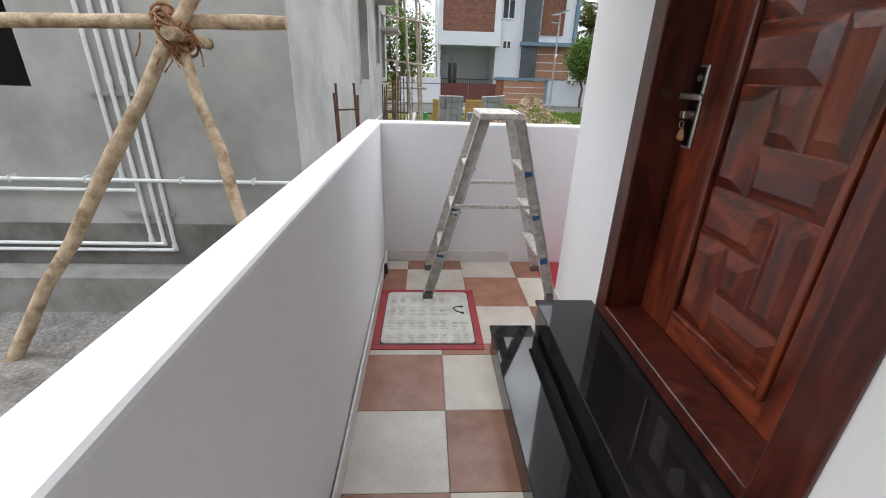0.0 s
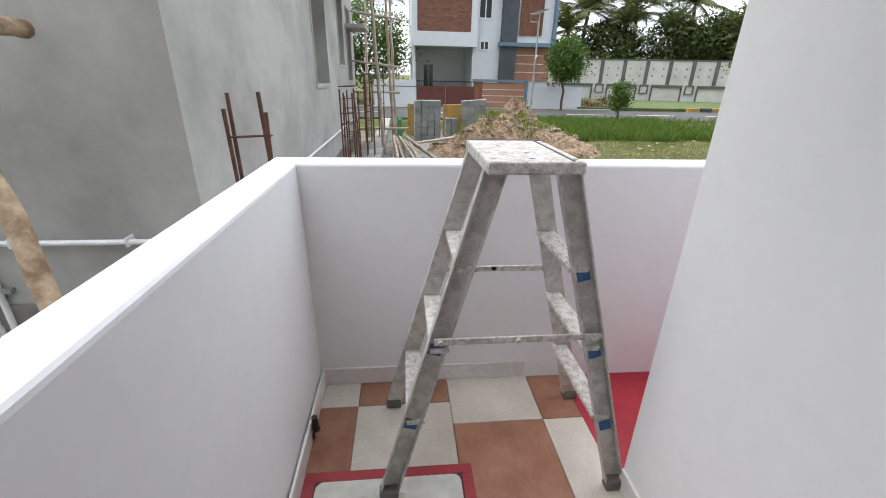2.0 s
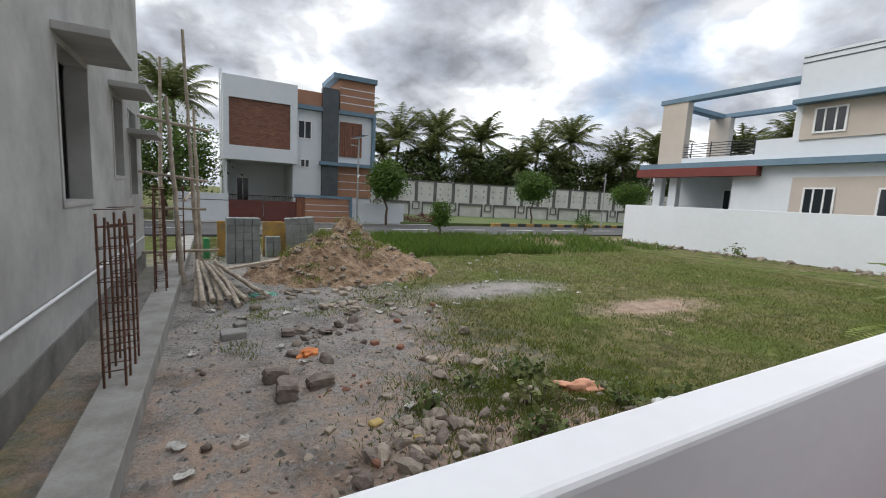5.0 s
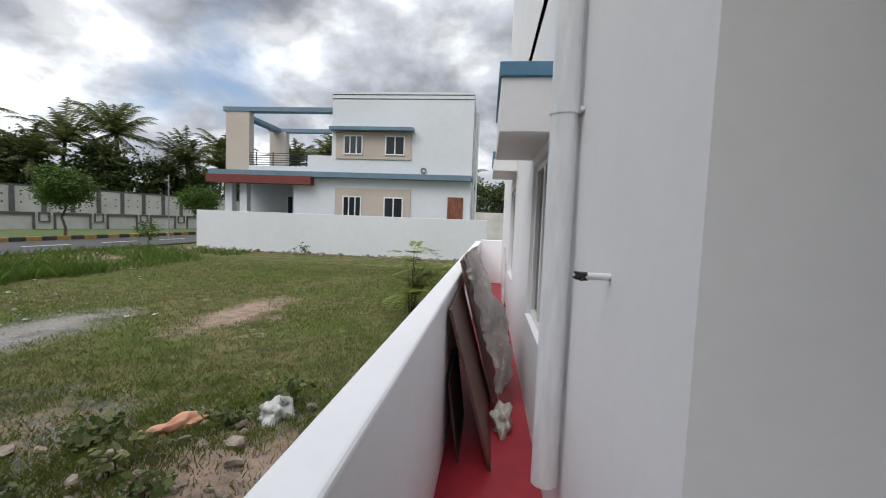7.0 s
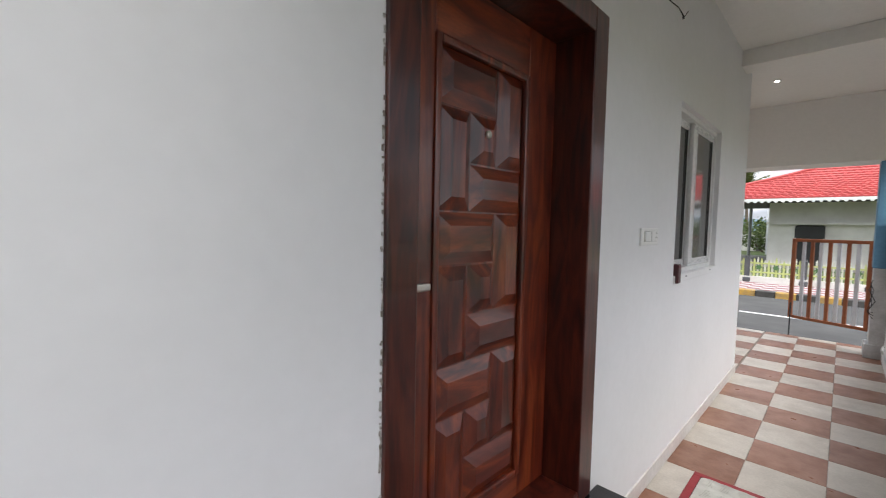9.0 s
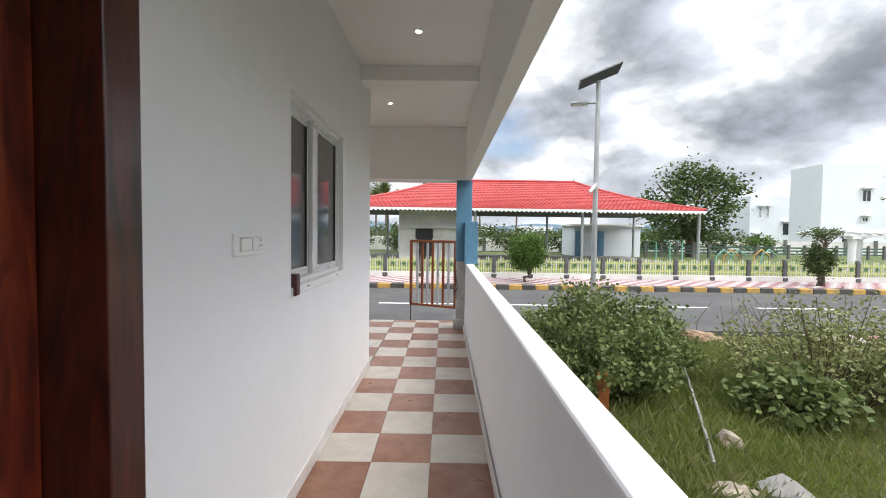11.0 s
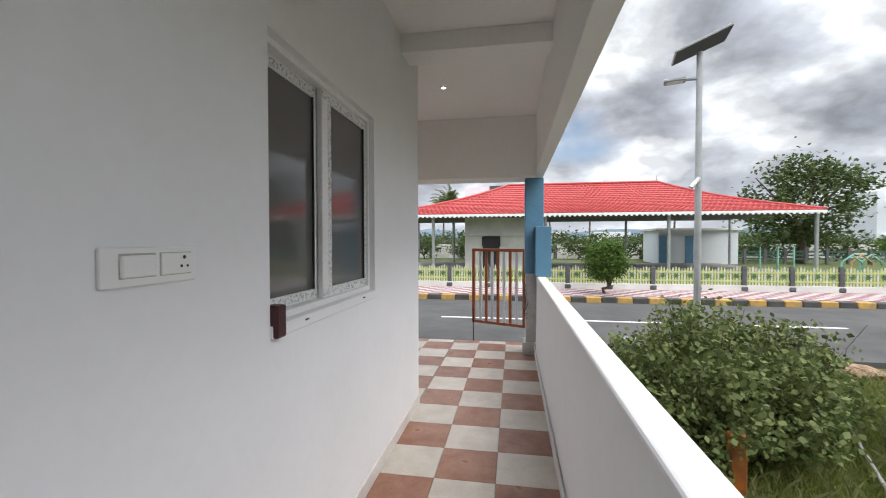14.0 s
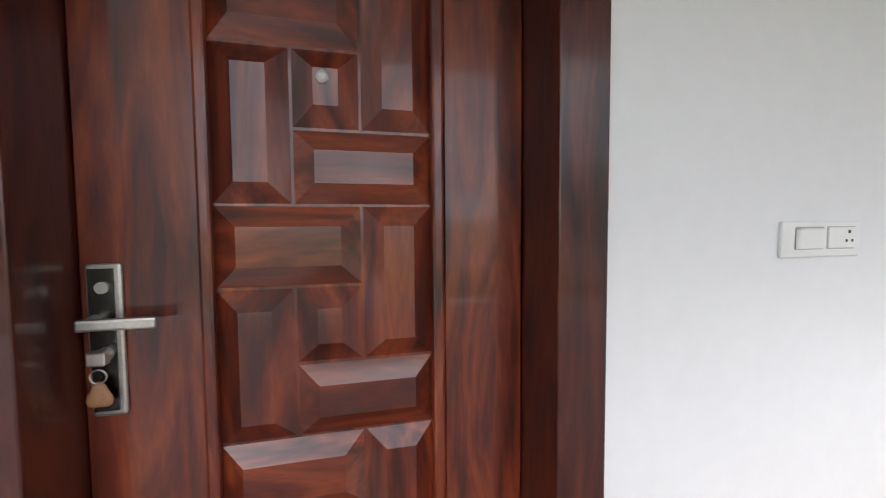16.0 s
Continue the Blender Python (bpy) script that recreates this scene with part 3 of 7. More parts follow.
for a, b, x in ((A - 0.03, -3.595, 0.085), (-3.535, B + 0.022, 0.05)):
    s = thing("sash", "", "")
    s.parent = win
    lo, hi = ZA + 0.03, ZZ - 0.03
    near = 0.065 if x > 0.06 else 0.105
    far = 0.075 if x > 0.06 else 0.028
    for dims in ((x, b, lo, x + 0.03, b + far, hi), (x, a - near, lo, x + 0.03, a, hi), (x, b + far, lo, x + 0.03, a - near, lo + 0.05), (x, b + far, hi - 0.05, x + 0.03, a - near, hi)):
        boxpart("rail", dims, UPVC, s, bev=0.004)
    boxpart("pane", (x + 0.012, b + far - 0.005, lo + 0.045, x + 0.018, a - near + 0.005, hi - 0.045), WINGLASS, s, "grey frosted pane")
    boxpart("gasket", (x + 0.002, b + far, lo + 0.05, x + 0.011, b + far + 0.006, hi - 0.05), BLACKP, s, "black rubber gasket")
    boxpart("gasket", (x + 0.002, a - near - 0.006, lo + 0.05, x + 0.011, a - near, hi - 0.05), BLACKP, s, "black rubber gasket")
    for dims in ((x - 0.001, b + 0.002, lo + 0.008, x + 0.001, a - 0.002, lo + 0.046), (x - 0.001, b + 0.002, hi - 0.046, x + 0.001, a - 0.002, hi - 0.008)):
        boxpart("film_strip", dims, FILMP, s, "printed protective film strip")
boxpart("film_strip", (0.049, -3.637, ZA + 0.08, 0.051, -3.600, ZZ - 0.08), FILMP, win, "printed protective film strip")
boxpart("film_strip", (0.049, B + 0.026, ZA + 0.08, 0.051, B + 0.046, ZZ - 0.08), FILMP, win, "printed protective film strip")
for y in (-3.25, -3.95):
    boxpart("drain_slot", (-0.014, y - 0.016, 1.226, -0.011, y + 0.016, 1.233), BLACKP, win)
boxthing("maroon_holder", (-0.030, -3.055, 1.200, 0.03, -2.992, 1.325), BOXRED, "small maroon plastic block on the window sill", "holder", bev=0.006)

sw = thing("switch_plate", "white double switch and socket plate on the wall", "switch")
boxpart("plate", (-0.012, -2.612, 1.462, 0.0, -2.335, 1.556), SWITCH, sw, bev=0.004, seg=2)
boxpart("rocker", (-0.022, -2.402, 1.484, -0.011, -2.380, 1.537), SWITCH, sw, bev=0.003)
boxpart("rocker", (-0.016, -2.476, 1.484, -0.011, -2.402, 1.537), SWITCH, sw, bev=0.002)
boxpart("socket", (-0.016, -2.590, 1.484, -0.011, -2.492, 1.540), SWITCH, sw, bev=0.002)
bm = bmesh.new()
for y, z, r in ((-2.566, 1.528, 0.0052), (-2.556, 1.504, 0.0042), (-2.577, 1.504, 0.0042)):
    cyl(bm, (-0.0166, y, z), (-0.0152, y, z), r, n=10)
part("socket_holes", bm, BLACKP, sw)
SEAM = mat("plate_seam", (0.40, 0.40, 0.39), 0.5, bump=0)
for y0, y1 in ((-2.478, -2.378), (-2.592, -2.490)):
    boxpart("gap_line", (-0.0125, y0, 1.4822, -0.0115, y1, 1.5418), SEAM, sw)

# ---- manhole covers in the floor ----


def manhole(x0, y0, x1, y1, label, handle):
    t = thing("manhole_cover", label, "manhole cover", "manhole covers in the passage floor")
    w = 0.043
    for dims in ((x0, y0, -0.004, x1, y0 + w, 0.006), (x0, y1 - w, -0.004, x1, y1, 0.006), (x0, y0 + w, -0.004, x0 + w, y1 - w, 0.006), (x1 - w, y0 + w, -0.004, x1, y1 - w, 0.006)):
        boxpart("red_rim", dims, RIM, t, bev=0.002)
    a0, b0, a1, b1 = x0 + w + 0.006, y0 + w + 0.006, x1 - w - 0.006, y1 - w - 0.006
    bm = bmesh.new()
    vs = []
    for cx, cy, s in ((a1 - 0.03, b1 - 0.03, 0), (a0 + 0.03, b1 - 0.03, 1), (a0 + 0.03, b0 + 0.03, 2), (a1 - 0.03, b0 + 0.03, 3)):
        for k in range(5):
            g = math.pi / 2 * (s + k / 4)
            vs.append((cx + 0.03 * math.cos(g), cy + 0.03 * math.sin(g)))
    top = [bm.verts.new((p[0], p[1], 0.012)) for p in vs]
    bot = [bm.verts.new((p[0], p[1], -0.004)) for p in vs]
    bm.faces.new(top)
    for k in range(len(vs)):
        bm.faces.new((bot[k], bot[(k + 1) % len(vs)], top[(k + 1) % len(vs)], top[k]))
    part("lid", bm, LID, t, "off-white cast lid with raised bars")
    boxpart("gap", (x0 + w, y0 + w, -0.004, x1 - w, y1 - w, 0.0035), BLACKP, t)
    bm = bmesh.new()
    r = random.Random(9)
    # raised bars in four fields, where the cast lettering cannot be read
    for fx, fy in itertools.product((0.14, 0.38, 0.62, 0.86), (0.12, 0.36, 0.62, 0.86)):
        if fx > 0.8 and fy > 0.5:
            continue
        for k in range(6):
            for j in range(2):
                cx, cy = a0 + (a1 - a0) * (fx + 0.11 * (j - 0.5)), b0 + (b1 - b0) * fy + (k - 4) * 0.016
                l = r.uniform(0.010, 0.028)
                bx(bm, cx - l, cy - 0.003, 0.011, cx + l, cy + 0.003, 0.0145)
    tagged(part("cast_relief", bm, LID, t), kind="stuff")
    if handle:
        cx, cy = a1 - 0.075, (b0 + b1) / 2 + 0.06
        bm = bmesh.new()
        rod(bm, [(cx + 0.03, cy + 0.035, 0.014), (cx - 0.01, cy + 0.03, 0.022), (cx - 0.03, cy, 0.024), (cx - 0.01, cy - 0.03, 0.022), (cx + 0.03, cy - 0.035, 0.014)], 0.004, 8)
        for dy in (0.04, -0.04):
            bx(bm, cx + 0.02, cy + dy - 0.008, 0.011, cx + 0.036, cy + dy + 0.008, 0.018)
        part("lift_handle", bm, DARKSTEEL, t, "dark steel lifting ring")
    return t


manhole(-1.185, -0.548, -0.548, 0.138, "off-white manhole cover in a red painted rim", True)
manhole(-0.945, -3.017, -0.178, -2.35, "off-white manhole cover near the window in a red rim", True)

# ---- step ladder ----


def step_ladder():
    t = thing("step_ladder", "worn aluminium step ladder splashed with white paint", "ladder")
    zt = 1.218
    feet = {(0, 0): (-0.865, 0.02), (1, 0): (-0.03, 0.0), (0, 1): (-0.855, 0.475), (1, 1): (-0.02, 0.475)}
    tops = {(0, 0): (-0.540, 0.09), (1, 0): (-0.340, 0.075), (0, 1): (-0.545, 0.375), (1, 1): (-0.345, 0.36)}
    # the ladder opens across the passage: climbing stiles on one side, support stiles on the other

    def P(i, j, f):
        a, b = feet[i, j], tops[i, j]
        return Vector((a[0] + (b[0] - a[0]) * f, a[1] + (b[1] - a[1]) * f, 0.03 + (zt - 0.06) * f))
    for i in (0, 1):
        for j in (0, 1):
            bm = bmesh.new()
            p, q = P(i, j, 0), P(i, j, 1)
            d = (q - p).normalized()
            wide, thin = 0.033, 0.013
            u = (Vector((1, 0, 0)) - d * d.x).normalized()
            v = d.cross(u)
            # a channel: a web with a flange along each edge
            g = -1 if j else 1
            ring = [(-wide, -thin), (-wide, thin + 0.003), (wide, thin + 0.003), (wide, -thin), (wide - 0.006, -thin), (wide - 0.006, thin - 0.003), (0.006 - wide, thin - 0.003), (0.006 - wide, -thin)]
            a = [bm.verts.new(p + u * x + v * y * g) for x, y in ring]
            b = [bm.verts.new(q + u * x + v * y * g) for x, y in ring]
            for k in range(8):
                bm.faces.new((a[k], a[(k + 1) % 8], b[(k + 1) % 8], b[k]))
            bm.faces.new(a[::-1])
            bm.faces.new(b)
            st = part("stile", bm, ALU, t)
            bm = bmesh.new()
            bx(bm, p.x - 0.034, p.y - 0.022, 0.0, p.x + 0.034, p.y + 0.022, 0.05, bev=0.008, seg=2)
            part("rubber_foot", bm, RUBBER, st)
            for f in ((0.22, 0.48, 0.72) if i == 1 and j == 0 else (0.25, 0.5) if j == 0 else ()):
                c = P(i, j, f)
                bm = bmesh.new()
                m = Matrix.Translation(c) @ Matrix((u, v, d)).transposed().to_4x4()
                bx(bm, -0.025, thin - 0.0052, -0.020, 0.022, thin - 0.002, 0.020, m=m)
                part("tape_band", bm, BLUETAPE, st, "faded blue tape band")
    # treads run between the stiles of each side
    for i in (0, 1):
        for f in (0.26, 0.5, 0.74):
            a, b = P(i, 0, f), P(i, 1, f)
            bm = bmesh.new()
            s = 1 if i == 0 else -1
            x0, x1 = sorted((a.x - 0.02 * s, a.x + 0.045 * s))
            bx(bm, x0, a.y, a.z - 0.012, x1, b.y, a.z + 0.006, bev=0.003)
            for k in range(5):
                xx = x0 + 0.008 + k * 0.012
                bx(bm, xx, a.y + 0.01, a.z + 0.005, xx + 0.005, b.y - 0.01, a.z + 0.009)
            part("tread", bm, PAINTY, t, "ribbed tread crusted with paint")
    for j, f in ((0, 0.54), (1, 0.59)):
        a, b = P(0, j, f), P(1, j, f)
        s = -1 if j == 0 else 1
        bm = bmesh.new()
        bx(bm, a.x - 0.02, a.y + s * 0.02 - 0.004, a.z - 0.012, b.x + 0.03, a.y + s * 0.02 + 0.004, a.z + 0.012, bev=0.002)
        for c in (a, b, (a + b) / 2):
            cyl(bm, (c.x, a.y + s * 0.016, c.z), (c.x, a.y + s * 0.034, c.z), 0.010, 0.008, 10)
        part("spreader_bar", bm, PAINTY, t)
    bm = bmesh.new()
    bx(bm, -0.580, 0.012, zt - 0.035, -0.316, 0.408, zt, bev=0.006, seg=2)
    top = part("top_plate", bm, PAINTY, t, "top plate crusted with white and blue paint")
    bm = bmesh.new()
    bx(bm, -0.352, 0.02, zt - 0.002, -0.347, 0.403, zt + 0.003)
    bx(bm, -0.575, 0.394, zt - 0.002, -0.321, 0.398, zt + 0.003)
    part("groove", bm, RUBBER, top, "dark groove in the plate")
    bm = bmesh.new()
    for v in bmesh.ops.create_circle(bm, cap_ends=True, segments=14, radius=0.009)["verts"]:
        k_ = 1 + 0.5 * noise.noise(v.co * 60)
        v.co = Vector((-0.455 + v.co.x * k_, 0.055 + v.co.y * k_, zt + 0.0012))
    part("paint_splash", bm, BLUETAPE, top, "small splash of blue paint")
    for x, y in ((-0.335, 0.05), (-0.335, 0.34), (-0.555, 0.06), (-0.44, 0.15), (-0.50, 0.27)):
        bm = bmesh.new()
        cyl(bm, (x, y, zt - 0.001), (x, y, zt + 0.003), 0.009, 0.006, 12)
        part("rivet", bm, ALU, top)


step_ladder()

# black stub by the parapet foot
bm = bmesh.new()
rod(bm, [(XP + 0.01, 0.30, 0.02), (XP + 0.03, 0.30, 0.06), (XP + 0.028, 0.295, 0.13)], [0.014, 0.016, 0.012], 10)
single("conduit_stub", bm, BLACKP, "short black conduit end by the skirting", "conduit")

# ---- side passage: pipes, windows, sunshades, boards ----
pipe = thing("rain_pipe", "grey-white rain pipe on the side wall", "pipe", at=(1.10, 0.070, 0))
bm = bmesh.new()
cyl(bm, (0, 0, 0.36), (0, 0, 6.5), 0.060, n=28)
part("tube", bm, PVC, pipe)
for z in (2.05, 4.2):
    bm = bmesh.new()
    cyl(bm, (0, 0, z - 0.022), (0, 0, z + 0.0), 0.0635, n=28)
    bx(bm, -0.085, -0.070, z - 0.020, 0.085, -0.052, z - 0.003)
    part("clamp", bm, PVC, pipe)
stub = thing("pipe_stub", "short white pipe stub with a black tied end", "pipe", at=(0.53, 0, 1.395))
bm = bmesh.new()
cyl(bm, (0, 0, 0), (0, 0.075, 0.0), 0.0115, n=14)
part("tube", bm, PVCW, stub)
bm = bmesh.new()
rr = random.Random(3)
for k in range(9):
    cyl(bm, (rr.uniform(-.008, .008), 0.07, rr.uniform(-.008, .008)), (rr.uniform(-.02, .02), 0.105 + rr.uniform(-.02, .015), rr.uniform(-.022, .016)), 0.007, 0.003, 6)
part("black_tie", bm, BLACKP, stub)
tall = thing("water_pipe", "thin white water pipes on the side wall", "pipe", at=(7.0, 0.04, 0))
for dx, z0, z1 in ((0, 0.0, 1.1), (-0.35, 0.0, 1.0)):
    bm = bmesh.new()
    cyl(bm, (dx, 0, z0), (dx, 0, z1), 0.02, n=12)
    for z in (0.3, 0.8):
        cyl(bm, (dx, 0, z - 0.03), (dx, 0, z + 0.03), 0.028, n=12)
    part("tube", bm, PVCW, tall)

for n_, xa, zs in (("window_2", 1.95, 2.12), ("window_3", 5.2, 2.28)):
    w = tagged(thing(n_, "", "window"), "grey framed side window with dark panes", "window", kind="structure")
    xb = xa + 1.0
    for dims in ((xa, -0.10, 0.75, xa + 0.05, -0.03, 2.05), (xb - 0.05, -0.10, 0.75, xb, -0.03, 2.05), (xa + 0.05, -0.10, 2.0, xb - 0.05, -0.03, 2.05), (xa + 0.05, -0.10, 0.75, xb - 0.05, -0.03, 0.8), (xa + 0.47, -0.09, 0.8, xa + 0.53, -0.03, 2.0)):
        boxpart("frame", dims, UPVC, w, bev=0.004)
    boxpart("sill", (xa, -0.15, 0.72, xb, 0.015, 0.75), WHITE, w, bev=0.004)
    for a, b in ((xa + 0.05, xa + 0.47), (xa + 0.53, xb - 0.05)):
        boxpart("pane", (a, -0.07, 0.8, b, -0.064, 2.0), DARKGLASS, w)
    sh = thing("sunshade", "boxed white sunshade with a blue cap over a side window", "sunshade", "sunshades on the side wall")
    boxpart("box", (xa - 0.08, 0.0, zs, xb + 0.1, 0.335, 2.455), WHITE, sh, bev=0.006)
    boxpart("cap", (xa - 0.10, 0.0, 2.455, xb + 0.12, 0.35, 2.545), BLUE, sh, "blue painted cap", bev=0.006)

bm = bmesh.new()
for x, y, z in ((1.72, 0.30, 0.0),):
    M = Matrix.Translation((1.72, 0.29, 0.0)) @ Matrix.Rotation(radians(-16), 4, 'X')
    bx(bm, 0, -0.0, 0.0, 1.15, 0.018, 1.05, bev=0.002, m=M)
single("leaning_board", bm, PLYB, "brown laminated board leaning on the parapet", "board", "boards leaning on the parapet")
# added sheet: its dark colour stands for shade in the triangular gap
bm = bmesh.new()
M = Matrix.Translation((1.78, 0.50, 0.0)) @ Matrix.Rotation(radians(-8), 4, 'X')
bx(bm, 0, 0, 0, 0.7, 0.016, 0.55, bev=0.002, m=M)
single("leaning_board", bm, GAPDARK, "dark filler sheet for the shaded gap behind the larger board", "board", "boards leaning on the parapet")
M = Matrix.Translation((2.55, 0.24, 0.0)) @ Matrix.Rotation(radians(-15), 4, 'X')
bm = bmesh.new()
bx(bm, 0, 0, 0, 1.0, 0.02, 1.28, bev=0.002, m=M)
single("leaning_board", bm, PLYB, "tall brown board partly covered by dusty sheeting", "board", "boards leaning on the parapet")


def draped(name, label, w, h, M, material, cat, seed, sag=0.03, nx=28, nz=36, off=-0.012):
    r = random.Random(seed)
    bm = bmesh.new()
    grid = []
    for j in range(nz + 1):
        row = []
        for i in range(nx + 1):
            u, v = i / nx, j / nz
            nn = 0.7 * noise.noise((u * 1.6 + seed, v * 1.7, 0.3)) + 0.3 * noise.noise((u * 5 + seed, v * 6, 4.3))
            n3 = noise.noise((u * 11 + seed, v * 9, 1.7))
            edge = 0.05 * noise.noise((v * 6, seed, 2.0)) if i in (0, nx) else 0
            row.append(bm.verts.new(M @ Vector((u * w + edge + 0.06 * (1 - v) * nn, off - sag * (0.5 + nn) * min(1.0, 0.12 + u * 2.6) - 0.07 * abs(n3), h * v * (1 + 0.08 * nn * (1 - v)) + (0.06 * n3 if j == 0 else 0)))))
        grid.append(row)
    for j in range(nz):
        for i in range(nx):
            f = bm.faces.new((grid[j][i], grid[j][i + 1], grid[j + 1][i + 1], grid[j + 1][i]))
            f.smooth = (i * 7 + j * 3) % 5 > 1
    bmesh.ops.solidify(bm, geom=bm.faces[:], thickness=0.002)
    return single(name, bm, material, label, cat)


draped("dusty_sheet", "crumpled dusty plastic sheet hanging on the tall board", 1.16, 1.16, M @ Matrix.Translation((-0.14, 0, 0.16)), SHEET, "sheet", 5, sag=0.21)


def crumple(name, label, cat, at, size, material, seed, n=3, rot=0.0):
    """A crumpled cloth heap."""
    bm = bmesh.new()
    bmesh.ops.create_icosphere(bm, subdivisions=4, radius=1.0)
    for v in bm.verts:
        c = v.co.normalized()
        k = 0.72 + 0.55 * noise.noise(c * 1.6 + Vector((seed, 0, 0))) + 0.28 * abs(noise.noise(c * 4.5 + Vector((0, seed, 0)))) + 0.1 * noise.noise(c * 11)
        v.co = Vector((c.x * k * size[0], c.y * k * size[1], max(0.0, (c.z * k * 0.9 + 0.35)) * size[2]))
    for f in bm.faces:
        f.smooth = True
    ob = single(name, bm, material, label, cat)
    ob.matrix_world = Matrix.Translation(at) @ Matrix.Rotation(rot, 4, 'Z')
    return ob


crumple("white_rag", "crumpled white rag on the red floor", "rag", (2.28, 0.21, 0.0), (0.17, 0.09, 0.17), RAG, 2.3)

# ---- outdoors: materials ----
def ground_mat():
    """Soil, gravel and short turf, laid out in patches over the plot."""
    ma = bpy.data.materials.new("plot_ground")
    ma.use_nodes = True
    nt = ma.node_tree
    N, L = nt.nodes, nt.links
    b = N["Principled BSDF"]
    b.inputs["Roughness"].default_value = 0.95
    b.inputs["Specular IOR Level"].default_value = 0.2
    pos = N.new("ShaderNodeNewGeometry").outputs["Position"]

    def noi(s, d=6):
        n = N.new("ShaderNodeTexNoise")
        n.inputs["Scale"].default_value, n.inputs["Detail"].default_value = s, d
        n.inputs["Roughness"].default_value = 0.65
        L.new(pos, n.inputs["Vector"])
        return n.outputs[0]

    def mth(op, a, c):
        n = N.new("ShaderNodeMath")
        n.operation = op
        for k, v in enumerate((a, c)):
            if isinstance(v, (int, float)):
                n.inputs[k].default_value = v
            else:
                L.new(v, n.inputs[k])
        return n.outputs[0]

    def ramp(src, *stops):
        r = N.new("ShaderNodeValToRGB")
        e = r.color_ramp.elements
        e[0].position, e[0].color = stops[0][0], (*stops[0][1], 1)
        e[1].position, e[1].color = stops[-1][0], (*stops[-1][1], 1)
        for p, c in stops[1:-1]:
            e.new(p).color = (*c, 1)
        L.new(src, r.inputs[0])
        return r.outputs[0]

    def mix(f, a, c):
        n = N.new("ShaderNodeMix")
        n.data_type = 'RGBA'
        L.new(f, n.inputs[0])
        L.new(a, n.inputs[6])
        L.new(c, n.inputs[7])
        return n.outputs[2]

    def step(src, lo, hi):
        n = N.new("ShaderNodeMapRange")
        n.inputs[1].default_value, n.inputs[2].default_value = lo, hi
        L.new(src, n.inputs[0])
        return n.outputs[0]

    def blob(x, y, rx, ry, soft=0.6):
        """1 inside an uneven oval patch."""
        s = N.new("ShaderNodeSeparateXYZ")
        L.new(pos, s.inputs[0])
        u = mth('DIVIDE', mth('SUBTRACT', s.outputs[0], x), rx)
        v = mth('DIVIDE', mth('SUBTRACT', s.outputs[1], y), ry)
        d = mth('SQRT', mth('ADD', mth('MULTIPLY', u, u), mth('MULTIPLY', v, v)), 0)
        d = mth('ADD', d, mth('MULTIPLY', mth('SUBTRACT', wob, 0.5), 1.3))
        return step(d, 1.0 + soft / 2, 1.0 - soft / 2)
    wob = noi(0.8, 5)
    fine, mid, big = noi(28, 4), noi(5, 6), noi(0.45, 5)
    gravel = ramp(fine, (0.3, (0.175, 0.165, 0.153)), (0.52, (0.262, 0.248, 0.23)), (0.75, (0.39, 0.37, 0.345)))
    soil = ramp(mid, (0.3, (0.21, 0.15, 0.115)), (0.7, (0.40, 0.305, 0.238)))
    turf = ramp(mid, (0.3, (0.052, 0.072, 0.016)), (0.55, (0.092, 0.118, 0.027)), (0.75, (0.15, 0.155, 0.05)))
    dry = ramp(mid, (0.35, (0.066, 0.080, 0.021)), (0.68, (0.19, 0.16, 0.08)))
    col = mix(step(big, 0.42, 0.56), turf, dry)
    col = mix(step(noi(1.3, 7), 0.63, 0.70), col, soil)
    col = mix(blob(0.1, 5.0, 2.4, 4.8), col, mix(step(mid, 0.38, 0.56), gravel, soil))
    col = mix(blob(-0.2, 9.5, 2.6, 5.0), col, gravel)
    col = mix(blob(4.6, 7.5, 1.8, 0.75, 0.9), col, gravel)
    col = mix(blob(7.0, 5.3, 1.5, 0.5, 1.0), col, soil)
    col = mix(blob(1.3, 2.2, 1.5, 0.9), col, soil)
    col = mix(blob(15.0, 16.5, 6.0, 1.6), col, soil)
    col = mix(blob(-4.0, 0.0, 2.4, 3.0), col, gravel)
    # damp dark patches and trodden reddish earth
    damp = ramp(noi(1.9, 8), (0.34, (0.52, 0.50, 0.49)), (0.50, (1.0, 1.0, 1.0)), (0.66, (1.16, 1.08, 1.02)))
    wet = N.new("ShaderNodeMix")
    wet.data_type, wet.blend_type = 'RGBA', 'MULTIPLY'
    wet.inputs[0].default_value = 0.85
    L.new(col, wet.inputs[6])
    L.new(damp, wet.inputs[7])
    L.new(wet.outputs[2], b.inputs["Base Color"])
    bp = N.new("ShaderNodeBump")
    bp.inputs["Strength"].default_value, bp.inputs["Distance"].default_value = 0.9, 0.07
    L.new(mth('ADD', mid, mth('MULTIPLY', fine, 0.35)), bp.inputs["Height"])
    L.new(bp.outputs[0], b.inputs["Normal"])
    return ma


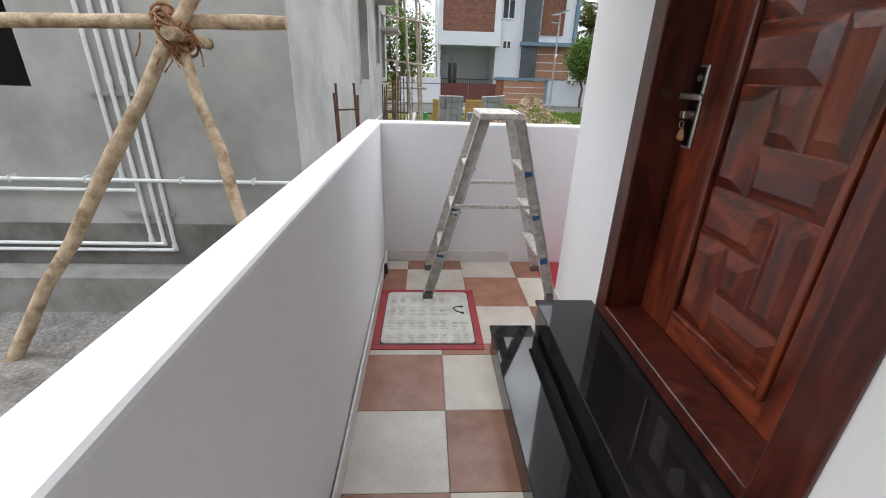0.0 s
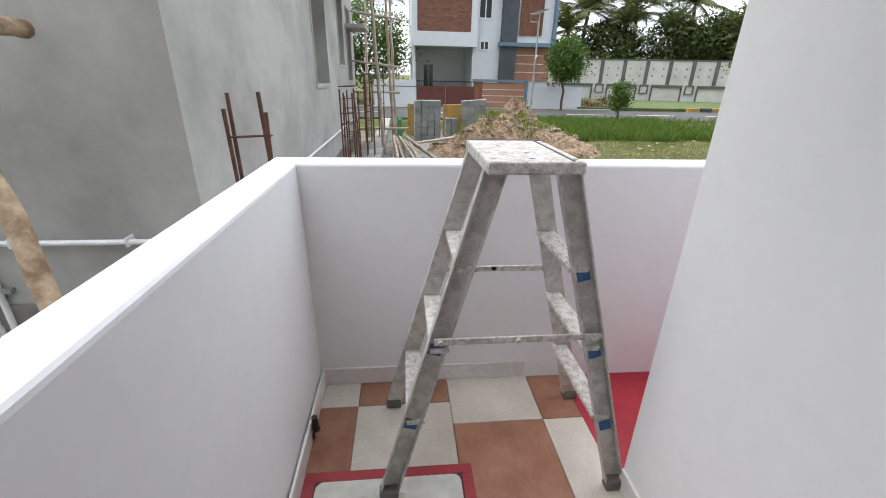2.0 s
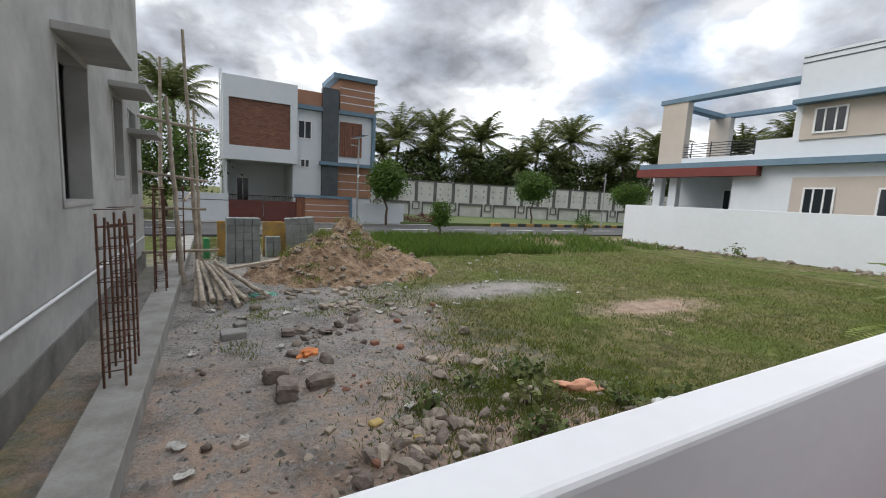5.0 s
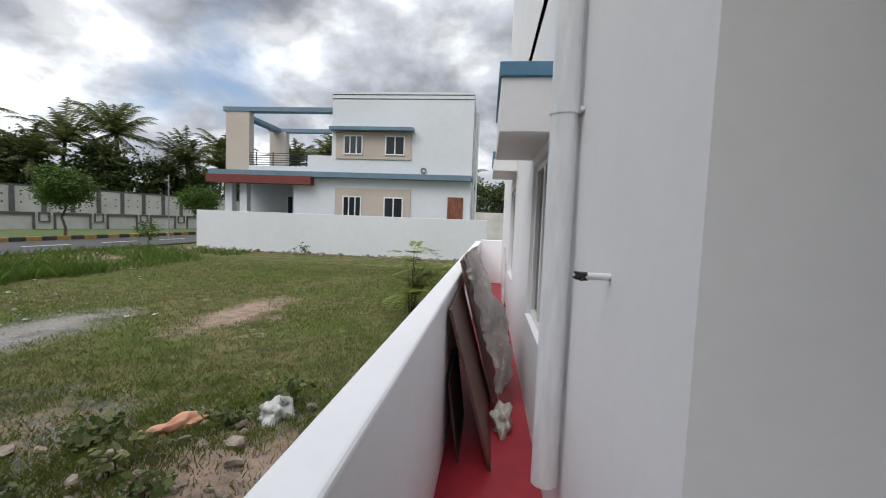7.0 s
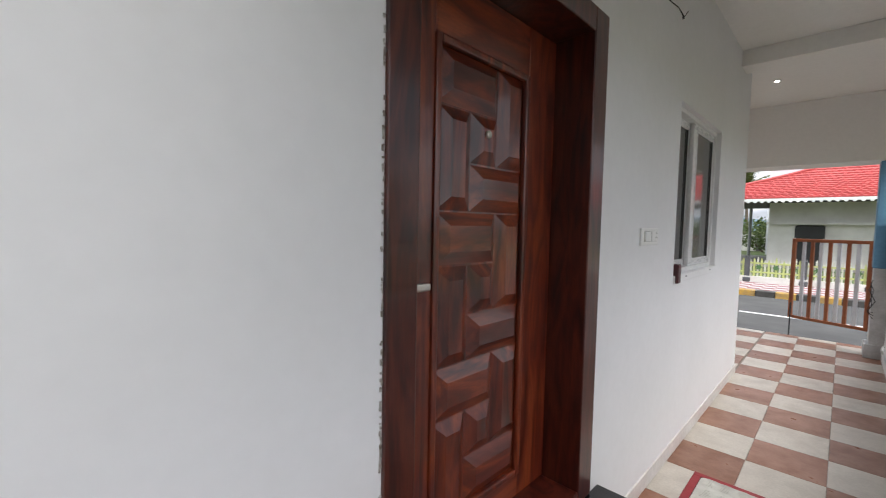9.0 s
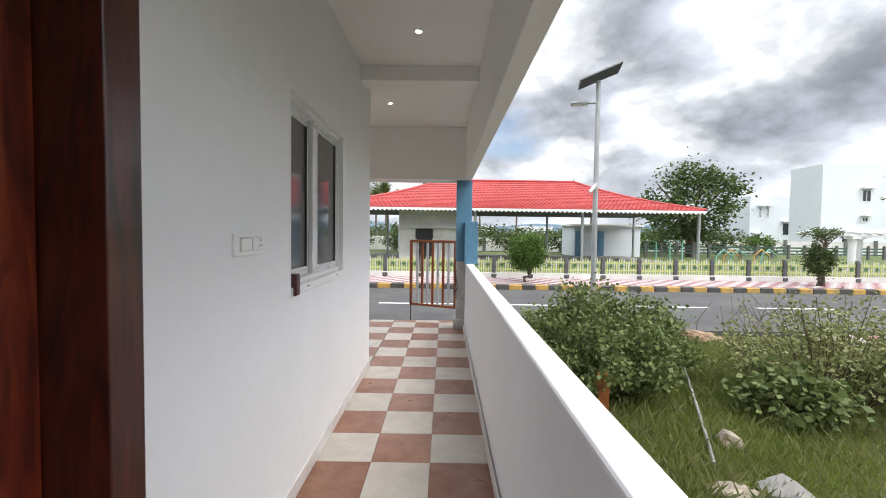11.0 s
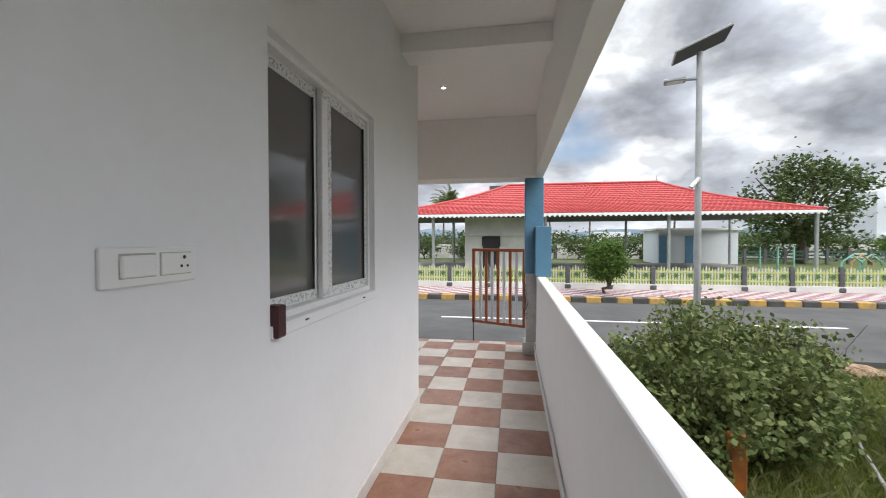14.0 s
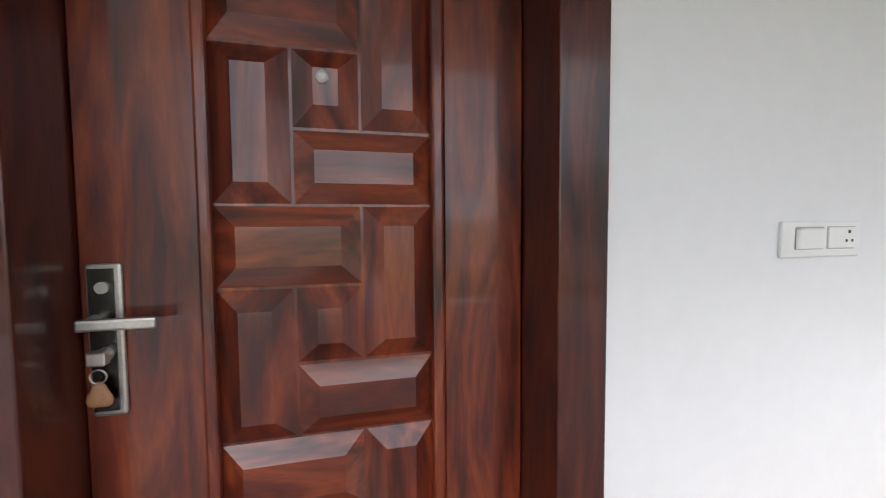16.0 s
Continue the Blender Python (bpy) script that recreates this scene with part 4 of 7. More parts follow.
GROUND = ground_mat()
SOIL = mat("dug_soil", (0.37, 0.26, 0.165), 0.95, c2=(0.17, 0.105, 0.065), scale=6, fine=22, bump=0.9, bdist=0.05)
ASPHALT = mat("asphalt", (0.082, 0.080, 0.078), 0.9, c2=(0.055, 0.054, 0.054), scale=0.8, fine=25, bump=0.2)
DRIVE = mat("driveway_concrete", (0.33, 0.32, 0.30), 0.9, c2=(0.23, 0.225, 0.21), scale=1.2, fine=25, bump=0.2)
LINE = mat("road_line", (0.72, 0.72, 0.70), 0.8, c2=(0.55, 0.55, 0.53), scale=5)
YELLOW = mat("yellow_kerb", (0.50, 0.29, 0.05), 0.8, c2=(0.28, 0.19, 0.09), scale=5)
BLACKK = mat("black_kerb", (0.035, 0.033, 0.03), 0.7, c2=(0.07, 0.065, 0.06), scale=3)
LUMP = mat("masonry_lump", (0.24, 0.195, 0.165), 0.95, c2=(0.13, 0.10, 0.085), scale=7, fine=40, bump=0.7, bdist=0.012)
STONE = mat("rubble_stone", (0.37, 0.31, 0.245), 0.9, c2=(0.20, 0.165, 0.13), scale=9, fine=50, bump=0.6, bdist=0.01, piece=0.25)
BRICKY = mat("yellow_brick_bit", (0.48, 0.35, 0.13), 0.9, piece=0.2)
BRICKR = mat("red_brick_bit", (0.24, 0.11, 0.07), 0.9, piece=0.2)
BLOCK = mat("grey_paver_block", (0.25, 0.27, 0.265), 0.9, c2=(0.18, 0.20, 0.195), scale=3, fine=40, bump=0.3, piece=0.12)
PEACH = mat("peach_sack", (0.66, 0.34, 0.22), 0.8, c2=(0.52, 0.25, 0.15), scale=6, fine=40, bump=0.4)
ORANGE = mat("orange_sack", (0.72, 0.26, 0.07), 0.7, c2=(0.55, 0.17, 0.05), scale=7, fine=40, bump=0.4)
GREENB = mat("green_net", (0.18, 0.42, 0.33), 0.8)
WHITEBAG = mat("white_plastic_bag", (0.62, 0.62, 0.60), 0.4, c2=(0.45, 0.45, 0.43), scale=12, bump=0.4)
PAPER = mat("litter_paper", (0.50, 0.48, 0.44), 0.8, piece=0.25)
PANELWOOD = wood_mat("facade_wood_panel", (0.10, 0.035, 0.02), (0.17, 0.065, 0.035), (0.24, 0.10, 0.055), 0.5, 0.1, 'X')
SLATWOOD = wood_mat("facade_slat_wood", (0.11, 0.035, 0.02), (0.19, 0.07, 0.035), (0.26, 0.10, 0.05), 0.5, 0.1, 'Z')
TAN = mat("tan_paint", (0.36, 0.19, 0.12), 0.8, c2=(0.32, 0.165, 0.10), scale=1)
BEIGE = mat("beige_paint", (0.52, 0.46, 0.40), 0.8, c2=(0.48, 0.42, 0.365), scale=0.8)
SLATE = mat("slate_cladding", (0.055, 0.065, 0.075), 0.7, c2=(0.08, 0.09, 0.10), scale=2, fine=12)
MAROON = mat("maroon_fascia", (0.17, 0.035, 0.028), 0.6)
GATED = mat("maroon_gate", (0.13, 0.035, 0.028), 0.5, c2=(0.10, 0.028, 0.022), scale=2)
DARKMETAL = mat("dark_metal", (0.03, 0.03, 0.032), 0.5, 0.3)
GREYP = mat("grey_trim_paint", (0.145, 0.138, 0.135), 0.8, c2=(0.105, 0.10, 0.098), scale=1.5)
OFFW = mat("offwhite_wall", (0.66, 0.65, 0.62), 0.85, c2=(0.53, 0.515, 0.485), scale=0.9)
ROOFRED = mat("red_roof_tile", (0.42, 0.055, 0.052), 0.55, c2=(0.34, 0.042, 0.040), scale=1.5, fine=8)
GALV = mat("galvanised_pole", (0.42, 0.43, 0.43), 0.45, 0.6, c2=(0.34, 0.35, 0.35), scale=4)
POSTG = mat("dark_fence_post", (0.055, 0.058, 0.062), 0.7, c2=(0.09, 0.092, 0.095), scale=5)
PICKET = mat("lime_picket", (0.50, 0.54, 0.20), 0.6, c2=(0.40, 0.44, 0.17), scale=6)
PICKETW = mat("white_picket", (0.58, 0.59, 0.50), 0.6, c2=(0.44, 0.45, 0.38), scale=6)
SOLAR = glass_mat("solar_glass", (0.012, 0.016, 0.03), 0.12)
BARK = mat("bark", (0.13, 0.095, 0.065), 0.95, c2=(0.07, 0.05, 0.035), scale=8, fine=40, bump=0.7, bdist=0.015)
PALMBARK = mat("palm_bark", (0.16, 0.13, 0.10), 0.95, c2=(0.09, 0.07, 0.055), scale=3, fine=15, bump=0.7, bdist=0.03, stretch=(1, 1, 4))
LEAF_A = leaf_mat("street_tree_leaves", (0.045, 0.095, 0.016), (0.11, 0.18, 0.032))
LEAF_D = leaf_mat("dark_tree_leaves", (0.036, 0.062, 0.018), (0.105, 0.140, 0.042))
LEAF_P = leaf_mat("palm_leaves", (0.050, 0.075, 0.022), (0.16, 0.17, 0.060))
LEAF_W = leaf_mat("weed_leaves", (0.050, 0.080, 0.020), (0.185, 0.22, 0.075))
LEAF_G = leaf_mat("greyish_weed_leaves", (0.12, 0.145, 0.045), (0.27, 0.28, 0.12))
LEAF_L = leaf_mat("grass_blades", (0.10, 0.145, 0.023), (0.24, 0.28, 0.058))
LEAF_Y = leaf_mat("plot_grass_blades", (0.078, 0.108, 0.020), (0.18, 0.205, 0.050))
LEAF_T = leaf_mat("tall_grass_blades", (0.055, 0.105, 0.018), (0.135, 0.205, 0.036))
LEAF_R = leaf_mat("red_shrub_leaves", (0.09, 0.015, 0.02), (0.16, 0.03, 0.03))

# ---- ground, roads ----


def lerp(a, b, f):
    return a + (b - a) * f


def ground_height(x, y):
    h = G
    near = max(0.0, 1 - max(abs(x - 4) / 22, abs(y - 4) / 20))
    h += near * (0.07 * noise.noise((x * 0.35, y * 0.35, 0)) + 0.03 * noise.noise((x * 1.7, y * 1.7, 3)))
    if y > 0.9 and -1.1 < x < 7:   # rubble heap along the parapet
        h += 0.20 * math.exp(-((y - 2.3) / 0.9) ** 2) * math.exp(-((x - 1.6) / 1.9) ** 2)
    if x < -1.4 and y < 3:   # the strip before the unfinished house lies deeper
        h -= min(1, (-1.4 - x) / 0.6) * (0.50 * math.exp(-((y - 0.8) / 1.5) ** 2) + (0.08 if y > -3 else 0.0))
    return h


def axis_steps(lo, hi, step, far):
    a = list(np.arange(lo, hi, step))
    d, p, q = step, lo, a[-1]
    left, right = [], []
    while q < far:
        d *= 1.45
        p, q = p - d, q + d
        left.append(p)
        right.append(q)
    return left[::-1] + a + right


xs, ys = axis_steps(-9, 18, 0.22, 1800), axis_steps(-9, 18, 0.22, 1800)
gv = [(x, y, ground_height(x, y)) for y in ys for x in xs]
gw = len(xs)
gf = [(j * gw + i, j * gw + i + 1, (j + 1) * gw + i + 1, (j + 1) * gw + i) for j in range(len(ys) - 1) for i in range(gw - 1)]
gme = pydata("ground", gv, gf, GROUND)
gme.polygons.foreach_set("use_smooth", [True] * len(gf))
tagged(new("ground", gme), "uneven plot of gravel, soil and patchy grass", "ground", kind="structure")

boxthing("road_south", (-120, -15.0, G - 0.2, 80, -9.1, -0.36), ASPHALT, "grey asphalt road past the gate", "road", kind="structure")
boxthing("road_north", (-60, 18.6, G - 0.2, 90, 24.6, -0.37), ASPHALT, "grey asphalt road past the villas", "road", kind="structure")
bm = bmesh.new()
for v in ((-1.6, -8.05, -0.02), (6, -8.05, -0.02), (6, -9.1, -0.33), (-1.6, -9.1, -0.33)):
    bm.verts.new(v)
bm.verts.ensure_lookup_table()
top = bm.faces.new(bm.verts[:])
ex = bmesh.ops.extrude_face_region(bm, geom=[top])
for v in ex["geom"]:
    if isinstance(v, bmesh.types.BMVert):
        v.co.z -= 0.4
single("driveway", bm, DRIVE, "sloping grey concrete driveway to the road", "driveway", kind="structure")
for k in range(-10, 8):
    boxthing("road_marking", (-1.2 + k * 3.45, -11.98, -0.362, 0.9 + k * 3.45, -11.86, -0.354), LINE, "white dashed line on the asphalt", "road marking", kind="structure")
for k in range(-4, 12):
    boxthing("road_marking", (k * 4.0, 21.5, -0.372, 2.2 + k * 4.0, 21.64, -0.364), LINE, "white dashed line on the asphalt", "road marking", kind="structure")


def kerb(x0, x1, y0, y1, z0, z1, L):
    n = int((x1 - x0) / L)
    k = thing("kerb", "kerb painted in yellow and black blocks", "kerb", kind="structure")
    me = []
    for m_ in (YELLOW, BLACKK):
        bm = bmesh.new()
        bx(bm, 0, 0, 0, L - 0.01, y1 - y0, z1 - z0, bev=0.02)
        me.append(mesh_of("kerb_block", bm, m_))
    for i in range(n):
        o = new("kerb_block", me[i % 2])
        o.location = (x0 + i * L, y0, z0)
        o.parent = k


kerb(-45, 22, -15.25, -15.0, -0.5, -0.19, 0.46)
kerb(17, 40, 24.6, 24.85, -0.5, -0.14, 0.8)


def checker_mat():
    ma = mat("footpath_pavers", (0.50, 0.46, 0.44), 0.85, c2=(0.42, 0.38, 0.36), scale=2)
    nt = ma.node_tree
    N, L = nt.nodes, nt.links
    ch = N.new("ShaderNodeTexChecker")
    ch.inputs["Scale"].default_value = 3.2
    ch.inputs["Color1"].default_value = (0.40, 0.37, 0.37, 1)
    ch.inputs["Color2"].default_value = (0.23, 0.10, 0.10, 1)
    g = N.new("ShaderNodeNewGeometry")
    L.new(g.outputs["Position"], ch.inputs["Vector"])
    L.new(ch.outputs[0], N["Principled BSDF"].inputs["Base Color"])
    return ma


FOOT = checker_mat()
boxthing("pavement_park", (-45, -17.3, -0.5, 22, -15.25, -0.18), FOOT, "red and white paver footpath by the park fence", "pavement", kind="structure")
boxthing("pavement_near", (-30, -9.1, -0.5, -8.2, -7.9, -0.40), FOOT, "red and white paver strip beside the road", "pavement", kind="structure")
boxthing("park_lawn", (-45, -60, -0.5, 22, -17.3, -0.12), mat("park_grass", (0.055, 0.095, 0.02), 0.95, c2=(0.10, 0.11, 0.035), scale=0.7, fine=12, bump=0.5, bdist=0.03), "park lawn with worn patches", "lawn", kind="structure")
boxthing("verge_north", (10, 24.85, -0.5, 60, 37.0, -0.2), mat("verge_grass", (0.06, 0.10, 0.02), 0.95, c2=(0.10, 0.12, 0.04), scale=0.6, fine=12, bump=0.5, bdist=0.03), "grass verge below the boundary wall", "lawn", kind="structure")
boxthing("pavement_villa", (-6, 24.3, -0.5, 12, 25.0, -0.3), CONC, "concrete footpath before the villa", "pavement", kind="structure")

# ---- plants ----


def leaf_cloud(pts, size, rng, aspect=0.55, droop=0.0):
    """Folded leaves at the points, turned at random."""
    V, F = [], []
    for p in pts:
        s = size * rng.uniform(0.6, 1.3)
        d = Vector((rng.gauss(0, 1), rng.gauss(0, 1), rng.gauss(0, 0.7) - droop)).normalized()
        n = Vector((rng.gauss(0, 1), rng.gauss(0, 1), rng.gauss(0.6, 1)))
        w = d.cross(n).normalized() * s * aspect / 2
        p = Vector(p)
        k = len(V)
        V += [p, p + d * s * 0.45 + w, p + d * s, p + d * s * 0.45 - w]
        F.append((k, k + 1, k + 2, k + 3))
    return V, F


def clump_points(centre, radii, clumps, per, spread, rng, hollow=0.55):
    pts = []
    for _ in range(clumps):
        d = Vector((rng.gauss(0, 1), rng.gauss(0, 1), rng.gauss(0, 1))).normalized()
        r = rng.uniform(hollow, 1.0)
        c = Vector((centre[0] + d.x * radii[0] * r, centre[1] + d.y * radii[1] * r, centre[2] + d.z * radii[2] * r))
        s = spread * rng.uniform(0.6, 1.3)
        for _ in range(per):
            pts.append((c.x + rng.gauss(0, s), c.y + rng.gauss(0, s), c.z + rng.gauss(0, s * 0.7)))
    return pts


def tree(at, trunk_h, trunk_r, crown_r, crown_z, clumps, per, leaf, material, label, group, seed, spread=0.25, name="tree"):
    rng = random.Random(seed)
    t = thing(name, label, "tree", group, at=at)
    bm = bmesh.new()
    bend = [Vector((rng.uniform(-.06, .06) * k, rng.uniform(-.06, .06) * k, trunk_h * k / 4)) for k in range(5)]
    rod(bm, bend, [trunk_r * (1.15 - 0.12 * k) for k in range(5)], 9)
    top = bend[-1]
    for k in range(8):
        a = 2 * math.pi * k / 8 + rng.uniform(-.3, .3)
        tip = Vector((math.cos(a) * crown_r[0] * 0.75, math.sin(a) * crown_r[1] * 0.75, crown_z + rng.uniform(-0.3, 0.7) * crown_r[2]))
        st = bend[3].lerp(top, rng.random())
        mid_ = st.lerp(tip, 0.5) + Vector((0, 0, 0.12 * crown_r[2]))
        rod(bm, [st, mid_, tip], [trunk_r * 0.5, trunk_r * 0.3, trunk_r * 0.1], 6)
    part("trunk", bm, BARK, t)
    pts = clump_points((0, 0, crown_z), crown_r, clumps, per, spread, rng)
    V, F = leaf_cloud(pts, leaf, rng)
    cr = new("crown", pydata("crown", V, F, material))
    cr.parent = t
    return t


def palm(seed, h, lean):
    rng = random.Random(seed)
    t = thing("palm_tree", "tall coconut palm with drooping fronds behind the boundary wall", "palm tree", "coconut palms")
    bm = bmesh.new()
    pts = [Vector((lean * (k / 6) ** 2, 0.1 * lean * k / 6, h * k / 6)) for k in range(7)]
    rod(bm, pts, [0.26 - 0.018 * k for k in range(7)], 9)
    part("trunk", bm, PALMBARK, t)
    top = pts[-1]
    V, F = [], []
    for k in range(32):
        a = 2 * math.pi * k / 32 * 2.4 + rng.uniform(-.2, .2)
        el = radians(rng.uniform(-15, 70)) if k > 5 else radians(rng.uniform(60, 85))
        L_ = rng.uniform(3.4, 4.8)
        d = Vector((math.cos(a) * math.cos(el), math.sin(a) * math.cos(el), math.sin(el)))
        side = Vector((-math.sin(a), math.cos(a), 0))
        p = top.copy()
        n = 16
        for i in range(n):
            f = i / n
            dd = (d + Vector((0, 0, -1)) * (0.1 + 1.05 * f * f)).normalized()
            q = p + dd * (L_ / n)
            b0 = len(V)
            V += [p + side * 0.03, p - side * 0.03, q - side * 0.025, q + side * 0.025]
            F.append((b0, b0 + 1, b0 + 2, b0 + 3))
            ll = 0.95 * math.sin(math.pi * min(1, 0.12 + f * 0.9)) + 0.1
            for s in (-1, 1):
                for o in (0.0, 0.5):
                    c = p.lerp(q, o)
                    tip = c + (side * s * 0.75 + dd * 0.5 + Vector((0, 0, -0.30 - 0.35 * rng.random()))).normalized() * ll
                    b0 = len(V)
                    V += [c - dd * 0.05, c + dd * 0.08, tip]
                    F.append((b0, b0 + 1, b0 + 2))
            p = q
    fr_ = new("fronds", pydata("fronds", V, F, LEAF_P))
    fr_.parent = t
    return t


def blades(pts, h, w, rng, material, name, label, cat="grass"):
    V, F = [], []
    for x, y, z in pts:
        hh = h * rng.uniform(0.5, 1.3)
        a = rng.uniform(0, 6.28)
        dx, dy = math.cos(a) * w, math.sin(a) * w
        lx, ly = rng.gauss(0, 0.35) * hh, rng.gauss(0, 0.35) * hh
        k = len(V)
        V += [(x - dx, y - dy, z), (x + dx, y + dy, z), (x + lx * 0.4 + dx * 0.6, y + ly * 0.4 + dy * 0.6, z + hh * 0.6), (x + lx, y + ly, z + hh)]
        F += [(k, k + 1, k + 2), (k, k + 2, k + 3)]
    return tagged(new(name, pydata(name, V, F, material)), label, cat, kind="stuff")


def weed_bush(name, label, centre, radii, stems, leaves, size, material, seed, droop=0.3, base_z=None):
    """A weedy shrub: thin stems from the ground, with broad leaves along them."""
    rng = random.Random(seed)
    cx, cy = centre
    bz = ground_height(cx, cy) - 0.02
    t = thing(name, label, "shrub", at=(cx, cy, bz))
    bm = bmesh.new()
    pts = []
    for _ in range(stems):
        a, r = rng.uniform(0, 6.28), math.sqrt(rng.random())
        tip = Vector((math.cos(a) * r * radii[0], math.sin(a) * r * radii[1], radii[2] * rng.uniform(0.5, 1.18) * math.sqrt(max(0.15, 1 - 0.75 * r * r))))
        root = Vector((tip.x * 0.45, tip.y * 0.45, 0))
        mid_ = root.lerp(tip, 0.5) + Vector((rng.gauss(0, .04), rng.gauss(0, .04), 0.08))
        rod(bm, [root, mid_, tip], [0.008, 0.006, 0.003], 5)
        for _ in range(leaves):
            f = rng.uniform(0.2, 1.05) ** 0.6
            p = root.lerp(mid_, f * 2) if f < 0.5 else mid_.lerp(tip, f * 2 - 1)
            pts.append((p.x + rng.gauss(0, 0.07), p.y + rng.gauss(0, 0.07), max(0.05, p.z + rng.gauss(0, 0.05))))
    tagged(part("stems", bm, BARK, t), kind="stuff")
    V, F = leaf_cloud(pts, size, rng, 0.75, droop)
    lv = new("leaves", pydata("leaves", V, F, material))
    lv.parent = t
    return t


def rock(bm, c, s, rng, boxy=False, sub=2):
    """A broken stone: a ball cut by random planes, with a rough face."""
    v0 = bmesh.ops.create_icosphere(bm, subdivisions=sub, radius=1.0)["verts"]
    o = rng.uniform(0, 50)
    cuts = [(Vector((rng.gauss(0, 1), rng.gauss(0, 1), rng.gauss(0, 1))).normalized(), rng.uniform(0.62, 0.98)) for _ in range(5 if boxy else 10)]
    if boxy:
        cuts = [(q, 1.05) for q, _ in cuts] + [(Vector(q), 0.8) for q in ((1, 0, 0), (-1, 0, 0), (0, 1, 0), (0, -1, 0), (0, 0, 1), (0, 0, -1))]
        R = Euler((rng.uniform(-.15, .15), rng.uniform(-.15, .15), rng.uniform(0, 3))).to_matrix()
    else:
        R = Euler((rng.uniform(-.4, .4), rng.uniform(-.4, .4), rng.uniform(0, 6))).to_matrix()
    for v in v0:
        k = min([d / max(v.co.dot(q), 0.05) for q, d in cuts] + [1.35])
        k *= 1 + 0.10 * noise.noise(v.co * 3.1 + Vector((o, 0, 0)))
        v.co = Vector(c) + R @ Vector((v.co.x * k * s[0], v.co.y * k * s[1], v.co.z * k * s[2]))


# ---- north: the unfinished neighbour house ----
NX, NY = -2.12, 1.72
nb = thing("unfinished_house", "unfinished grey cement plastered house with bare windows", "house")
bm = bmesh.new()
wall_with_holes(bm, 'x', NX - 0.22, NX, NY + 0.22, 12.0, -0.1, 7.2, [(6.1, 7.3, 1.25, 2.9), (8.9, 9.7, 1.6, 2.9), (10.4, 11.2, 1.25, 2.9)])
part("wall", bm, CEMENT, nb)
bm = bmesh.new()
wall_with_holes(bm, 'y', NY, NY + 0.22, -9.0, NX, -0.1, 7.2, [(-6.2, -4.46, 1.2, 2.7)])
part("wall", bm, CEMENT, nb)
boxpart("plinth", (-9.0, NY - 0.02, -0.9, NX + 0.02, 12.0, -0.1), CEMENTD, nb, "damp stained plinth")
boxpart("ledge", (-9.0, NY - 0.35, -1.0, NX - 0.9, NY - 0.02, -0.55), CONC, nb, "rough concrete footing", bev=0.01)
boxpart("wall", (-9.0, 11.8, -0.1, NX - 0.22, 12.0, 7.2), CEMENT, nb)
boxpart("wall", (-9.2, NY, -0.1, -9.0, 12.0, 7.2), CEMENT, nb)
boxpart("roof", (-9.2, NY, 7.2, NX, 12.0, 7.35), CEMENT, nb)
boxpart("floor", (-9.0, NY + 0.22, -0.1, NX - 0.22, 11.8, 0.0), CEMENTD, nb)
for a, b, z in ((6.1, 7.3, 2.98), (8.8, 9.8, 2.98), (10.3, 11.3, 2.42)):
    boxpart("sunshade", (NX, a - 0.12, z, NX + 0.48, b + 0.12, z + 0.09), CEMENT, nb, bev=0.006)
for a, b, c, d in ((6.1, 7.3, 1.25, 2.9), (8.9, 9.7, 1.6, 2.9), (10.4, 11.2, 1.25, 2.9)):
    boxpart("window_border", (NX, a - 0.06, c - 0.06, NX + 0.015, b + 0.06, c), CEMENT, nb)
    boxpart("window_border", (NX, a - 0.06, c, NX + 0.015, a, d), CEMENT, nb)
    boxpart("window_border", (NX, b, c, NX + 0.015, b + 0.06, d), CEMENT, nb)

# its plumbing
pl = thing("wall_pipes", "white plastic water pipes clamped to the cement wall", "pipes")
PY = NY - 0.03
rng = random.Random(1)
for k, (x, zb) in enumerate(((-3.86, 0.36), (-3.74, -0.28), (-3.62, -0.30), (-3.52, -0.36))):
    bm = bmesh.new()
    if k == 0:
        rod(bm, [(x, PY, 4.6), (x, PY, zb + 0.02), (x, PY, zb)], 0.021, 10)
        cyl(bm, (x, PY, zb - 0.02), (x, PY, zb + 0.05), 0.028, n=10)
    else:
        rod(bm, [(x, PY, 4.6), (x, PY, zb)], 0.021, 10)
        cyl(bm, (x, PY, zb - 0.03), (x, PY, zb + 0.04), 0.028, n=10)
        cyl(bm, (x, PY, 1.25), (x, PY, 1.33), 0.027, n=10)
    part("vertical_pipe", bm, PVCW, pl)
for x0, x1, z in ((-9.0, NX, 0.37), (-9.0, -3.74, 0.27), (-9.0, -3.60, -0.30), (-9.0, -3.52, -0.37)):
    bm = bmesh.new()
    cyl(bm, (x0, PY - 0.03, z), (x1, PY - 0.03, z), 0.019, n=10)
    part("horizontal_pipe", bm, PVCW, pl)
bm = bmesh.new()
cyl(bm, (NX + 0.04, NY, 0.36), (NX + 0.04, 11.6, 0.30), 0.019, n=10)
part("horizontal_pipe", bm, PVCW, pl)
for z in (0.0, 1.15):
    boxpart("clip_bar", (-3.96, PY - 0.01, z, -3.44, PY + 0.03, z + 0.03), GALV, pl)
for x in (-2.6, -3.3, -4.2, -4.9, -5.6):
    boxpart("clip", (x, PY - 0.055, 0.345, x + 0.016, PY + 0.03, 0.405), PVCW, pl)

# timber props lashed together
sc = thing("timber_trestle", "trestle of bare timber poles lashed with coir rope", "trestle")


